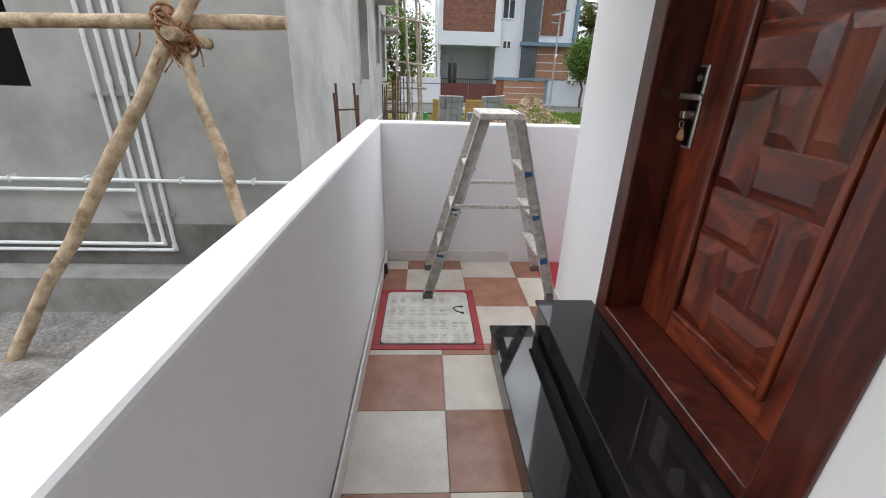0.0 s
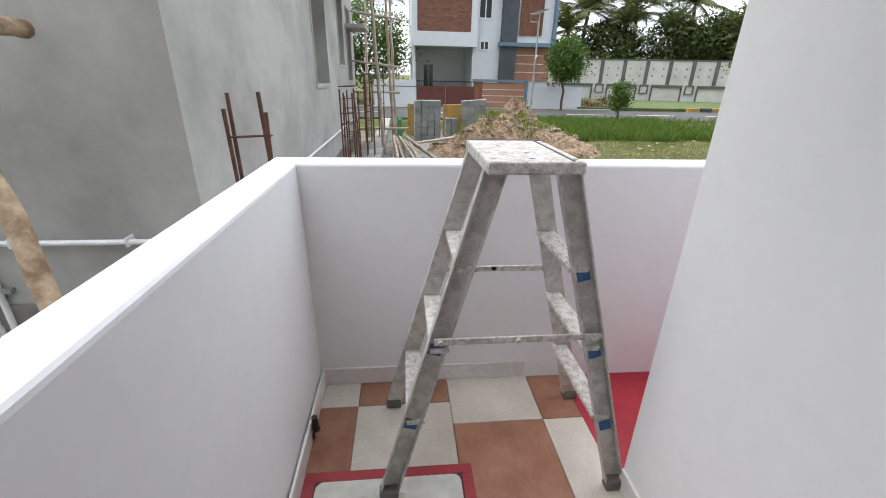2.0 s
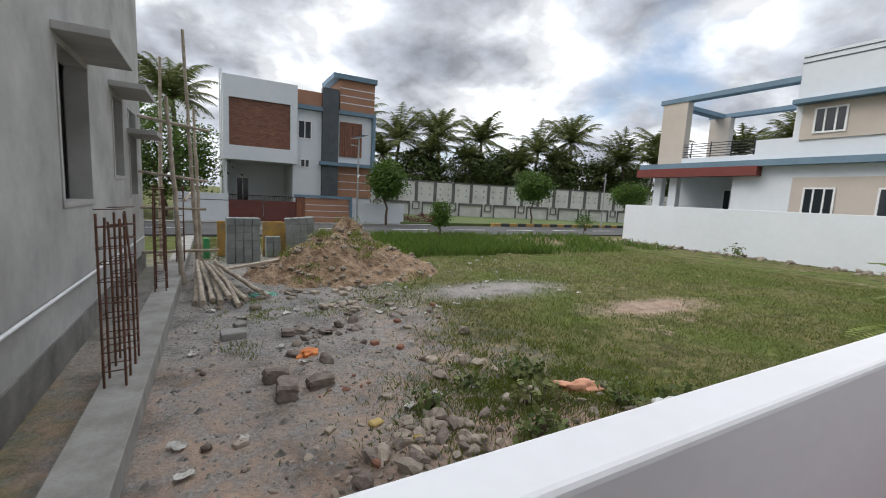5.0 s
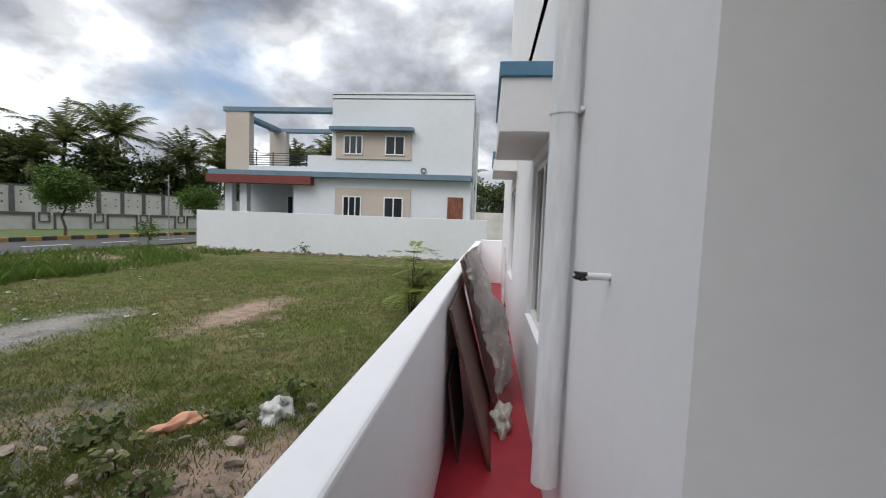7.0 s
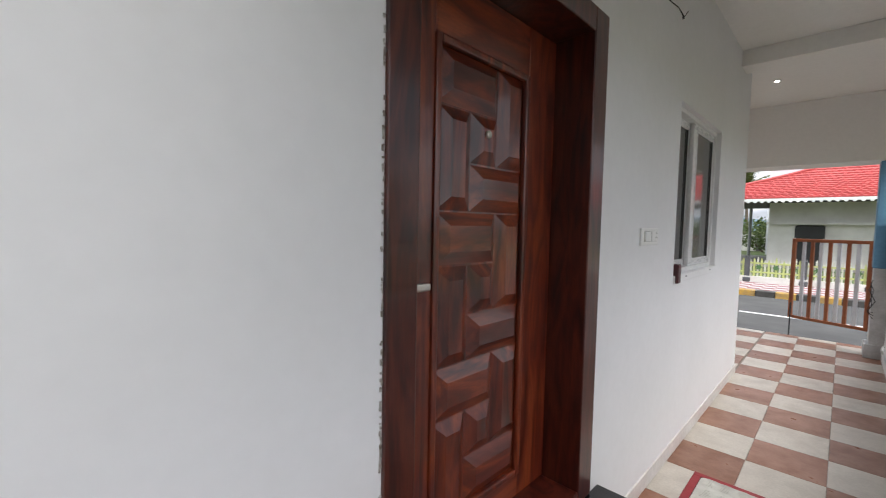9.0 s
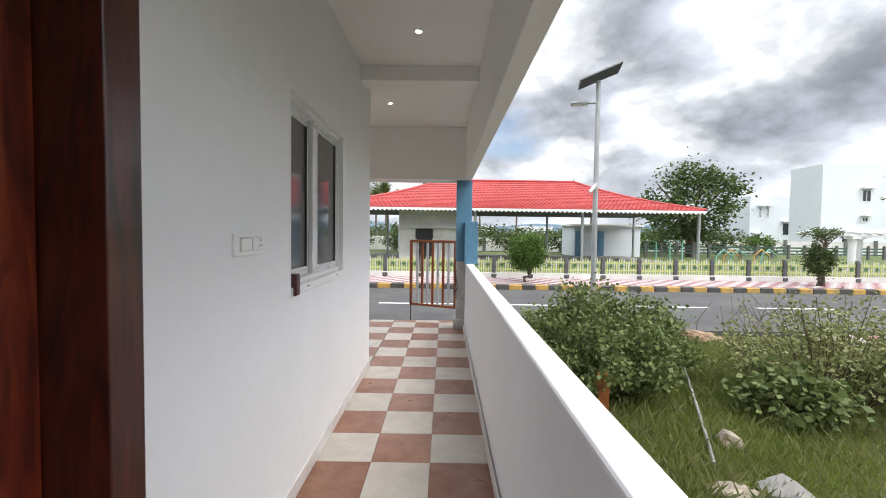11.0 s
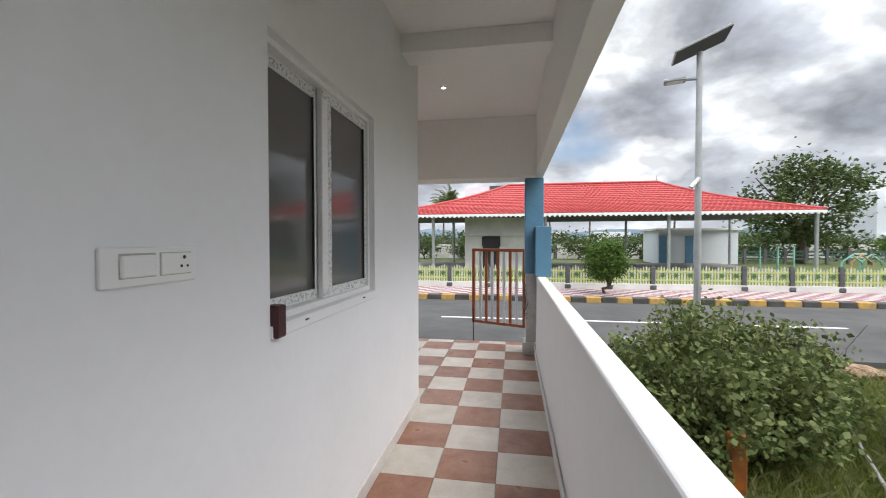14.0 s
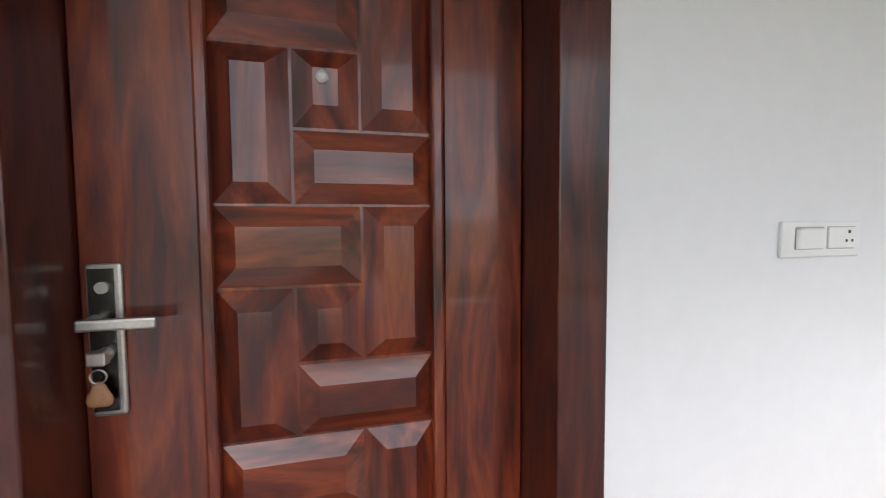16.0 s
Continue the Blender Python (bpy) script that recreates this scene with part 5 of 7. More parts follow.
def pole(p0, p1, r0, r1, seed, material=POLE, parent=None, name="pole", n=12):
    rg = random.Random(seed)
    p0, p1 = Vector(p0), Vector(p1)
    bm = bmesh.new()
    pts, rs = [], []
    for k in range(n + 1):
        f = k / n
        j = 0.22 * min(r0, r1)
        pts.append(p0.lerp(p1, f) + Vector((rg.gauss(0, j), rg.gauss(0, j), 0)))
        rs.append(lerp(r0, r1, f) * rg.uniform(0.9, 1.12))
    rod(bm, pts, rs, 10)
    return part(name, bm, material, parent)


lash = Vector((-2.69, 0.95, 1.63))
d1 = (lash - Vector((-4.55, 0.66, -1.05))).normalized()
pole((-4.55, 0.66, -1.05), lash + d1 * 2.2, 0.058, 0.046, 1, parent=sc)
d2 = (lash - Vector((-2.05, 0.48, -0.6))).normalized()
pole((-2.00, 0.47, -0.80), lash + d2 * 1.6, 0.044, 0.042, 2, parent=sc)
pole((-5.2, 1.06, 1.66), (-1.93, 1.06, 1.73), 0.046, 0.050, 3, parent=sc)
pole((-2.62, 0.72, 1.62), (-2.80, 1.65, 1.60), 0.045, 0.045, 4, parent=sc)
bm = bmesh.new()
rg = random.Random(8)
for k in range(16):
    c = lash + Vector((rg.gauss(0, 0.03), rg.gauss(0, 0.02), rg.gauss(0, 0.05)))
    ax = Vector((rg.gauss(0.4, 0.5), rg.gauss(0, 0.5), rg.gauss(0.4, 0.5))).normalized()
    u = ax.orthogonal().normalized()
    v = ax.cross(u)
    R_ = rg.uniform(0.085, 0.13)
    prev = [c + (u * math.cos(a) + v * math.sin(a)) * R_ for a in [2 * math.pi * j / 14 for j in range(13)]]
    rod(bm, prev, 0.010, 6)
for k in range(10):
    a = lash + Vector((rg.gauss(0, 0.09), rg.gauss(-0.05, 0.05), rg.gauss(-0.02, 0.06)))
    rod(bm, [a, a + Vector((rg.gauss(0, .03), rg.gauss(0, .03), -0.07)), a + Vector((rg.gauss(0, .04), rg.gauss(0, .04), -0.15))], 0.006, 5)
part("rope_lashing", bm, ROPE, sc, "thick coir rope lashing")

# plinth beam and rebar cages
boxthing("plinth_beam", (-1.62, YE + 0.14, -0.8, -1.27, 17.0, -0.24), CONC, "low grey concrete plinth beam along the plot", "beam", bev=0.008, kind="structure")


def rebar_cage(x, y, top, label, w=0.15, d=0.22, step=0.15):
    t = thing("rebar_cage", label, "rebar", "rebar column cages", at=(x, y, -0.24))
    rg = random.Random(int(y * 10))
    for i in (0, 1):
        for j in (0, 1):
            bm = bmesh.new()
            dx = rg.gauss(0, 0.012)
            rod(bm, [(i * w, j * d, 0), (i * w, j * d, 0.9), (i * w + dx, j * d + dx, top + 0.24 - rg.uniform(0, 0.18))], 0.010, 8)
            part("bar", bm, RUST, t)
    for k in range(int((top + 0.12) / step) + 1):
        z = 0.15 + k * step + rg.uniform(-0.02, 0.02)
        bm = bmesh.new()
        rod(bm, [(-.01, -.01, z), (w + .01, -.01, z + .01), (w + .01, d + .01, z), (-.01, d + .01, z - .01), (-.01, -.01, z)], 0.005, 6)
        part("tie", bm, RUST, t)


rebar_cage(-1.60, 1.06, 1.36, "rusty rebar column starter with loose ties", w=0.16, d=0.05, step=0.30)
for y in (4.5, 5.0):
    rebar_cage(-1.56, y, 1.25, "tall rusty rebar cage on the plinth beam")
rebar_cage(-1.56, 8.2, 1.4, "tall rusty rebar cage on the plinth beam")

# bamboo scaffold beside the neighbour
bs = thing("scaffold", "thin timber pole scaffold beside the unfinished house", "scaffold")
for k, (a, b) in enumerate((((-1.05, 11.6, G), (-1.25, 11.6, 4.9)), ((-1.25, 9.6, G), (-1.45, 9.7, 3.1)), ((-1.0, 12.6, G), (-1.1, 12.6, 3.4)), ((-1.9, 13.0, G), (-1.8, 13.1, 4.6)))):
    pole(a, b, 0.05, 0.032, 20 + k, POLEPALE, bs)
for k, (a, b) in enumerate((((-2.2, 11.6, 2.95), (-0.75, 11.5, 2.75)), ((-2.2, 11.5, 1.75), (-0.8, 11.5, 1.6)), ((-2.2, 11.6, 0.95), (-0.85, 11.5, 0.95)), ((-2.2, 11.5, -0.05), (-0.6, 11.5, -0.02)), ((-1.2, 9.7, 1.2), (-1.2, 13, 1.3)))):
    pole(a, b, 0.035, 0.03, 30 + k, POLEPALE, bs)
for k in range(2):
    rebar_cage(-1.75 + 0.3 * k, 10.2 + k, 1.5, "tall rusty rebar cage near the scaffold")

# ---- the plot: mound, blocks, poles, rubble ----


def mound():
    V, F = [], []
    n, m_ = 90, 40
    rg = random.Random(2)
    V.append((0, 0, 1.28))
    for j in range(1, m_ + 1):
        f = j / m_
        for i in range(n):
            a = 2 * math.pi * i / n
            r = f * (2.25 + 0.35 * noise.noise((math.cos(a) * 1.2, math.sin(a) * 1.2, 4)))
            x, y = r * math.cos(a) * 1.12, r * math.sin(a) * 0.95
            z = 1.28 * (1 - f) ** 1.15 * (1 + 0.12 * math.sin(a * 2)) - 0.10 * f
            z += (0.16 * noise.noise((x * 1.6, y * 1.6, 0)) + 0.09 * noise.noise((x * 5, y * 5, 1)) + 0.05 * noise.noise((x * 14, y * 14, 2))) * (1 if f < 0.9 else 0.4)
            V.append((x, y, z))
    for i in range(n):
        F.append((0, 1 + i, 1 + (i + 1) % n))
    for j in range(m_ - 1):
        for i in range(n):
            a, b = 1 + j * n + i, 1 + j * n + (i + 1) % n
            F.append((a, a + n, b + n, b))
    ob = new("soil_mound", pydata("soil_mound", V, F, SOIL))
    ob.location = (2.15, 10.4, G)
    tagged(ob, "heap of brown dug soil with stones and weeds", "mound")
    bm = bmesh.new()
    for k in range(800):
        v = V[rg.randrange(1 + n * 3, len(V) - n * 2)]
        s = 0.015 + 0.09 * rg.random() ** 3
        rock(bm, (v[0] + 2.15, v[1] + 10.4, v[2] + G + s * 0.3), (s, s * 0.8, s * 0.6), rg, sub=1)
    tagged(new("mound_stones", mesh_of("mound_stones", bm, STONE)), "small stones scattered on the soil heap", "stones", kind="stuff")
    pts = []
    for c in range(30):
        v = V[rg.randrange(1 + n * 2, len(V) - n * 2)]
        for _ in range(85):
            pts.append((v[0] + 2.15 + rg.gauss(0, .17), v[1] + 10.4 + rg.gauss(0, .17), v[2] + G - 0.04 + rg.gauss(0, 0.03)))
    blades(pts, 0.13, 0.008, rg, LEAF_L, "mound_grass", "grass tufts on the soil heap")


mound()


def block_stack(at, nx, ny, nz, rot, label, lean=0.0):
    t = thing("paver_stack", label, "block stack", "stacks of paver blocks", at=at)
    t.rotation_euler = (0, lean, rot)
    bm = bmesh.new()
    bx(bm, 0, 0, 0, 0.190, 0.190, 0.192, bev=0.008)
    me = mesh_of("paver_block", bm, BLOCK)
    for k in range(nz):
        for i in range(nx):
            for j in range(ny):
                if 0 < i < nx - 1 and 0 < j < ny - 1:
                    continue
                o = new("paver_block", me)
                o.location = (i * 0.2 + 0.006 * math.sin(i * 7 + k * 5), j * 0.2 + 0.008 * math.sin(k * 3 + i), k * 0.196)
                o.parent = t


block_stack((-0.42, 12.0, G), 4, 2, 6, 0.04, "stack of grey concrete paver blocks")
block_stack((1.15, 12.6, G - 0.03), 4, 2, 6, -0.16, "leaning stack of grey concrete paver blocks", -0.09)
block_stack((0.62, 13.0, G), 2, 2, 3, 0.02, "low stack of grey concrete paver blocks")
for x in (-0.62, 0.55):
    boxthing("yellow_board", (x, 13.3, G, x + 0.75, 13.36, 0.55), YELLOW, "bright yellow barrier board behind the block stacks", "barrier", bev=0.01, group="yellow barriers")
boxthing("green_drum", (-0.95, 13.0, G, -0.8, 13.15, 0.1), mat("green_plastic", (0.05, 0.28, 0.10), 0.5), "small green plastic post", "post", bev=0.02)

lp = random.Random(12)
for k in range(9):
    t = thing("timber_log", "pale bare timber pole lying on the plot", "pole", "pile of timber poles")
    x = -1.0 + 0.125 * k
    x2 = -1.02 + 0.05 * k + lp.uniform(-.1, .1)
    z = G + 0.05 + (0.09 if k % 3 == 1 else 0.0) + 0.02
    pole((x + (0.12 if k > 6 else 0), 7.6 + lp.uniform(-.1, .5), z - 0.02), (x2, 10.3 + lp.uniform(-.4, .6), z + 0.22), 0.042, 0.034, 60 + k, POLEPALE, t, "shaft")
t = thing("timber_plank", "rough pale plank propped on the poles", "plank")
bm = bmesh.new()
M = Matrix.Translation((-0.75, 9.8, G + 0.18)) @ Matrix.Rotation(radians(24), 4, 'Z') @ Matrix.Rotation(radians(-4), 4, 'Y')
bx(bm, 0, 0, 0, 1.75, 0.14, 0.05, bev=0.004, m=M)
part("board", bm, POLEPALE, t)


def stone(x, y, s, material=STONE, label="broken grey rubble stone on the soil", cat="stone", group="loose stones on the plot", name="rubble_stone", seed=0, sink=0.25, boxy=False):
    rg = random.Random(seed + int(x * 97) + int(y * 61))
    bm = bmesh.new()
    rock(bm, (0, 0, 0), s, rg, boxy, 3 if boxy else 2)
    ob = single(name, bm, material, label, cat, group)
    ob.location = (x, y, ground_height(x, y) + s[2] * (0.75 - sink))
    return ob


def brick_bit(x, y, s, material, label, rot):
    bm = bmesh.new()
    bx(bm, -s[0], -s[1], 0, s[0], s[1], s[2] * 2, bev=0.012)
    for v in bm.verts:
        v.co += Vector((noise.noise(v.co * 9 + Vector((x, y, 0))), noise.noise(v.co * 9 + Vector((y, x, 5))), 0)) * 0.012
    ob = single("brick_piece", bm, material, label, "brick", "brick pieces on the plot")
    ob.matrix_world = Matrix.Translation((x, y, ground_height(x, y) - 0.012)) @ Matrix.Rotation(rot, 4, 'Z') @ Matrix.Rotation(0.1, 4, 'X')
    return ob


for x, y, s in ((-0.15, 4.16, (0.20, 0.12, 0.11)), (0.17, 4.20, (0.16, 0.09, 0.08)), (-0.20, 4.52, (0.15, 0.10, 0.09))):
    stone(x, y, s, LUMP, "large brown-grey broken masonry lump on the gravel", "concrete lump", "concrete lumps on the gravel", "concrete_lump", boxy=True)
brick_bit(-0.52, 6.1, (0.15, 0.09, 0.06), CONC, "grey concrete block lying on the gravel", 0.1)
brick_bit(-0.42, 6.55, (0.08, 0.06, 0.04), CONC, "grey concrete half block on the gravel", 0.5)
sg = random.Random(21)
for k in range(90):
    x, y = sg.uniform(-0.9, 2.6), sg.uniform(3.0, 8.6)
    a = 0.02 + 0.085 * sg.random() ** 3
    stone(x, y, (a, a * sg.uniform(.6, .9), a * sg.uniform(.45, .8)), STONE if k % 3 else LUMP, seed=k + 300)
for k in range(170):
    x, y = sg.gauss(0.68, 0.42), sg.gauss(2.68, 0.30)
    if y < 1.3:
        y = 1.3 + sg.random() * 0.4
    a = 0.018 + 0.075 * sg.random() ** 2.2
    stone(x, y, (a, a * sg.uniform(.6, .9), a * sg.uniform(.45, .75)), STONE if k % 4 else LUMP, seed=k)
for k in range(22):
    x, y = sg.uniform(1.4, 3.2), sg.uniform(1.6, 3.1)
    a = sg.uniform(0.03, 0.085)
    stone(x, y, (a, a * .8, a * .65), seed=k + 50)
for k, (x, y, r_) in enumerate(((0.42, 3.3, 0.3), (0.62, 2.9, 1.0), (0.25, 2.75, 0.5))):
    brick_bit(x, y, (0.055, 0.038, 0.026), BRICKY if k != 2 else BRICKR, "broken yellow brick piece" if k != 2 else "broken red brick piece", r_)
for x, y in ((1.75, 6.0), (1.1, 5.2), (2.7, 6.6), (1.35, 4.95)):
    brick_bit(x, y, (0.055, 0.04, 0.03), BRICKR, "broken red brick piece", x * 3)
# flat broken slabs and crumbs in loose heaps: centre, spread, count, size, material
HEAPS = ((0.47, 5.95, 0.24, 0.14, 20, 0.13, LUMP), (1.43, 7.0, 0.35, 0.25, 22, 0.13, STONE), (-0.66, 5.8, 0.16, 0.16, 10, 0.06, STONE),
         (0.72, 4.75, 0.25, 0.2, 10, 0.05, STONE), (0.35, 4.05, 0.2, 0.12, 14, 0.04, BRICKR), (-0.1, 3.4, 0.35, 0.2, 12, 0.07, STONE), (1.0, 8.2, 0.5, 0.2, 18, 0.12, STONE))
hs = random.Random(88)
for cx, cy, sx, sy, n_, big, m_ in HEAPS:
    for k in range(n_):
        x, y = hs.gauss(cx, sx), hs.gauss(cy, sy)
        a = big * (0.35 + 0.65 * hs.random() ** 2)
        stone(x, y, (a, a * hs.uniform(.5, .9), a * hs.uniform(.22, .45)), m_, "flat broken masonry piece on the gravel", "stone", "flat masonry pieces on the plot", "masonry_piece", k + 700, 0.2, k % 2 == 0)
crumple("peach_sack", "crumpled peach coloured sack on the soil", "sack", (2.42, 2.95, ground_height(2.42, 2.95) - 0.01), (0.30, 0.13, 0.10), PEACH, 3.1, rot=-0.5)
crumple("orange_sack", "crumpled orange plastic sack on the gravel", "sack", (0.22, 5.12, ground_height(0.22, 5.12) - 0.01), (0.17, 0.11, 0.07), ORANGE, 7.7, rot=0.8)
crumple("white_bag", "crumpled white plastic bag beside the parapet", "bag", (2.75, 2.25, ground_height(2.75, 2.25) - 0.01), (0.24, 0.15, 0.16), WHITEBAG, 5.2)
crumple("green_net", "crumpled green net lying on the gravel", "net", (0.05, 8.3, ground_height(0.05, 8.3) - 0.01), (0.30, 0.16, 0.06), GREENB, 6.1)


def litter(n, box, size, seed):
    """Gravel and chips, too many to count."""
    rg = random.Random(seed)
    V, F = [], []
    x0, y0, x1, y1 = box
    for _ in range(n):
        x, y = rg.uniform(x0, x1), rg.uniform(y0, y1)
        s = size * rg.uniform(0.4, 1.0) ** 2 * (2.2 if rg.random() < 0.06 else 1)
        z = ground_height(x, y) + s * 0.25
        k = len(V)
        a = rg.uniform(0, 6.28)
        for i in range(5):
            b = a + i * 1.2566 + rg.uniform(-.3, .3)
            V.append((x + math.cos(b) * s * rg.uniform(.7, 1.2), y + math.sin(b) * s * rg.uniform(.5, 1), z - s * 0.5 + rg.uniform(-.1, .1) * s))
        V.append((x + rg.gauss(0, .2) * s, y + rg.gauss(0, .2) * s, z + s * rg.uniform(0.2, 0.6)))
        F += [(k + i, k + (i + 1) % 5, k + 5) for i in range(5)]
    return V, F


CHIPS = mat("gravel_chips", (0.30, 0.28, 0.25), 0.9, c2=(0.14, 0.13, 0.12), scale=9, fine=40, lo=0.4, hi=0.6)
for nm, n_, box, s, lab in (("gravel", 5200, (-1.2, 1.0, 3.4, 9.0), 0.030, "loose gravel and stone chips on the plot"), ("gravel_far", 1500, (-1.2, 8.0, 8.0, 17.0), 0.045, "scattered stone chips on the plot")):
    V, F = litter(n_, box, s, n_)
    tagged(new(nm, pydata(nm, V, F, CHIPS)), lab, "gravel", kind="stuff")
pg = random.Random(33)
for k in range(70):
    x, y = pg.choice(((pg.uniform(-1.0, 1.6), pg.uniform(2.8, 8.0)), (pg.uniform(0.8, 6.5), pg.uniform(6.2, 8.6)), (pg.uniform(5, 13), pg.uniform(10, 16))))
    bm = bmesh.new()
    bmesh.ops.create_grid(bm, x_segments=5, y_segments=4, size=1)
    s = pg.uniform(0.018, 0.07)
    for v in bm.verts:
        v.co = Vector((v.co.x * s, v.co.y * s * 0.6, 0.02 + 0.05 * abs(noise.noise((v.co.x * 1.5 + k, v.co.y * 1.5, 0)))))
    bmesh.ops.solidify(bm, geom=bm.faces[:], thickness=0.003)
    ob = single("paper_scrap", bm, PAPER, "dirty white scrap of litter on the ground", "litter", "scraps of litter")
    ob.matrix_world = Matrix.Translation((x, y, ground_height(x, y))) @ Matrix.Rotation(pg.uniform(0, 6), 4, 'Z')

# grass on the plot
gg = random.Random(40)


def plot_grass(x, y):
    """How thickly grass grows at a place of the plot."""
    d = 1.0
    for cx, cy, rx, ry in ((0.1, 5.0, 2.2, 4.6), (-0.2, 9.5, 2.2, 4.5), (4.6, 7.5, 1.6, 0.65), (7.0, 5.3, 1.3, 0.4), (1.2, 2.2, 1.2, 0.6), (2.15, 10.4, 2.2, 1.9)):
        q = math.hypot((x - cx) / rx, (y - cy) / ry) + 0.5 * noise.noise((x * 0.9, y * 0.9, 7))
        d *= min(1.0, max(0.0, (q - 0.75) * 2.2))
    tuft = 0.5 if noise.noise((x * 1.1, y * 1.1, 21)) > 0.48 else 0.0
    return max(d, tuft) * (0.45 + 0.75 * max(0, noise.noise((x * 0.5, y * 0.5, 11)) + 0.4))


pts = []
while len(pts) < 150000:
    x = -1.0 + 17 * gg.random() ** 1.4
    y = 0.9 + 16.5 * gg.random() ** 1.4
    if gg.random() < plot_grass(x, y):
        pts.append((x, y, ground_height(x, y) - 0.01))
for _ in range(9000):
    x, y = gg.gauss(1.75, 0.6), gg.gauss(3.2, 0.5)
    if y > 0.95:
        pts.append((x, y, ground_height(x, y) - 0.01))
blades(pts, 0.060, 0.0042, gg, LEAF_Y, "plot_grass", "short patchy grass on the plot")
pts = []
for cx, cy, sx, sy, n_ in ((1.75, 3.1, 0.55, 0.4, 7000), (2.6, 2.4, 0.5, 0.3, 3500), (1.2, 2.3, 0.3, 0.25, 2200), (0.2, 7.0, 0.5, 0.25, 1500), (2.4, 4.6, 0.6, 0.6, 4500), (3.4, 3.6, 0.7, 0.6, 4500), (1.6, 7.2, 0.6, 0.4, 2000), (-0.3, 8.0, 0.35, 0.3, 1000)):
    for _ in range(n_):
        x, y = gg.gauss(cx, sx), gg.gauss(cy, sy)
        if y > 0.95 and noise.noise((x * 3, y * 3, 5)) > 0.08:
            pts.append((x, y, ground_height(x, y) - 0.01))
blades(pts, 0.055, 0.005, gg, LEAF_L, "weedy_patch", "patches of green weedy grass on the rubble")
pts = []
for _ in range(26000):
    x, y = 3.5 + 15 * gg.random(), 12.0 + 6.2 * gg.random()
    if noise.noise((x * 0.4, y * 0.4, 2)) > -0.25 and (x < 11 or gg.random() < 0.25):
        pts.append((x, y, G - 0.02))
blades(pts, 0.34, 0.014, gg, LEAF_T, "tall_grass", "taller bright green grass towards the road")
for k, (x, y, s) in enumerate(((1.75, 2.85, 0.17), (1.5, 3.5, 0.09), (2.1, 3.5, 0.10), (2.5, 2.5, 0.10), (0.9, 3.3, 0.10), (1.35, 2.4, 0.12), (19.0, 9.6, 0.4), (2.3, 3.6, 0.12), (3.0, 2.3, 0.18))):
    weed_bush("plot_weed", "low broad-leaved weed on the plot", (x, y), (s * 1.4, s * 1.4, s * 1.5), 9, 9, 0.06 + s * 0.12, LEAF_W if k else LEAF_G, 70 + k)


def feathery_shrub(at, seed):
    """Thin arching stems that carry rows of small paired leaflets."""
    rg = random.Random(seed)
    t = thing("feathery_shrub", "tall thin feathery green shrub beyond the parapet", "shrub", at=(at[0], at[1], ground_height(*at) - 0.02))
    bm = bmesh.new()
    V, F = [], []
    for k in range(13):
        a = rg.uniform(0, 6.28)
        r_ = rg.uniform(0.2, 1.25)
        hgt = rg.uniform(0.75, 1.7) - 0.3 * r_
        base = Vector((0.06 * math.cos(a), 0.06 * math.sin(a), 0))
        tip = Vector((math.cos(a) * r_, math.sin(a) * r_, hgt))
        mid_ = base.lerp(tip, 0.55) + Vector((-math.cos(a) * 0.1, -math.sin(a) * 0.1, 0.22))
        rod(bm, [base, mid_, tip], [0.010, 0.006, 0.003], 5)
        for i in range(7):
            f = 0.30 + 0.70 * i / 6
            p = base.lerp(mid_, f / 0.55) if f < 0.55 else mid_.lerp(tip, (f - 0.55) / 0.45)
            b = rg.uniform(0, 6.28)
            d = Vector((math.cos(b), math.sin(b), rg.uniform(-0.35, 0.5))).normalized()
            side = d.cross(Vector((0, 0, 1))).normalized()
            Lr = rg.uniform(0.28, 0.50)
            for j in range(9):
                q = p + d * Lr * (j + 1) / 9 + Vector((0, 0, -0.25 * Lr * (j / 9) ** 2))
                for s_ in (-1, 1):
                    w = (side * s_ + d * 0.35).normalized()
                    n0 = len(V)
                    V += [q, q + w * 0.07 + d * 0.028, q + w * 0.15, q + w * 0.07 - d * 0.028]
                    F.append((n0, n0 + 1, n0 + 2, n0 + 3))
    tagged(part("stems", bm, BARK, t), kind="stuff")
    lv = new("leaves", pydata("leaves", V, F, LEAF_L))
    lv.parent = t


feathery_shrub((8.0, 1.95), 90)
fr_ = random.Random(91)
bm = bmesh.new()
for k in range(170):
    y = fr_.uniform(0.9, 15.8)
    a = 0.04 + 0.16 * fr_.random() ** 2.2
    x = 20.15 - abs(fr_.gauss(0, 0.45))
    rock(bm, (x, y, ground_height(x, y) + a * 0.2), (a, a * 0.8, a * 0.55), fr_)
tagged(new("wall_foot_rubble", mesh_of("wall_foot_rubble", bm, STONE)), "loose rubble along the foot of the white compound wall", "rubble", kind="stuff")

# ---- north: villa across the road ----


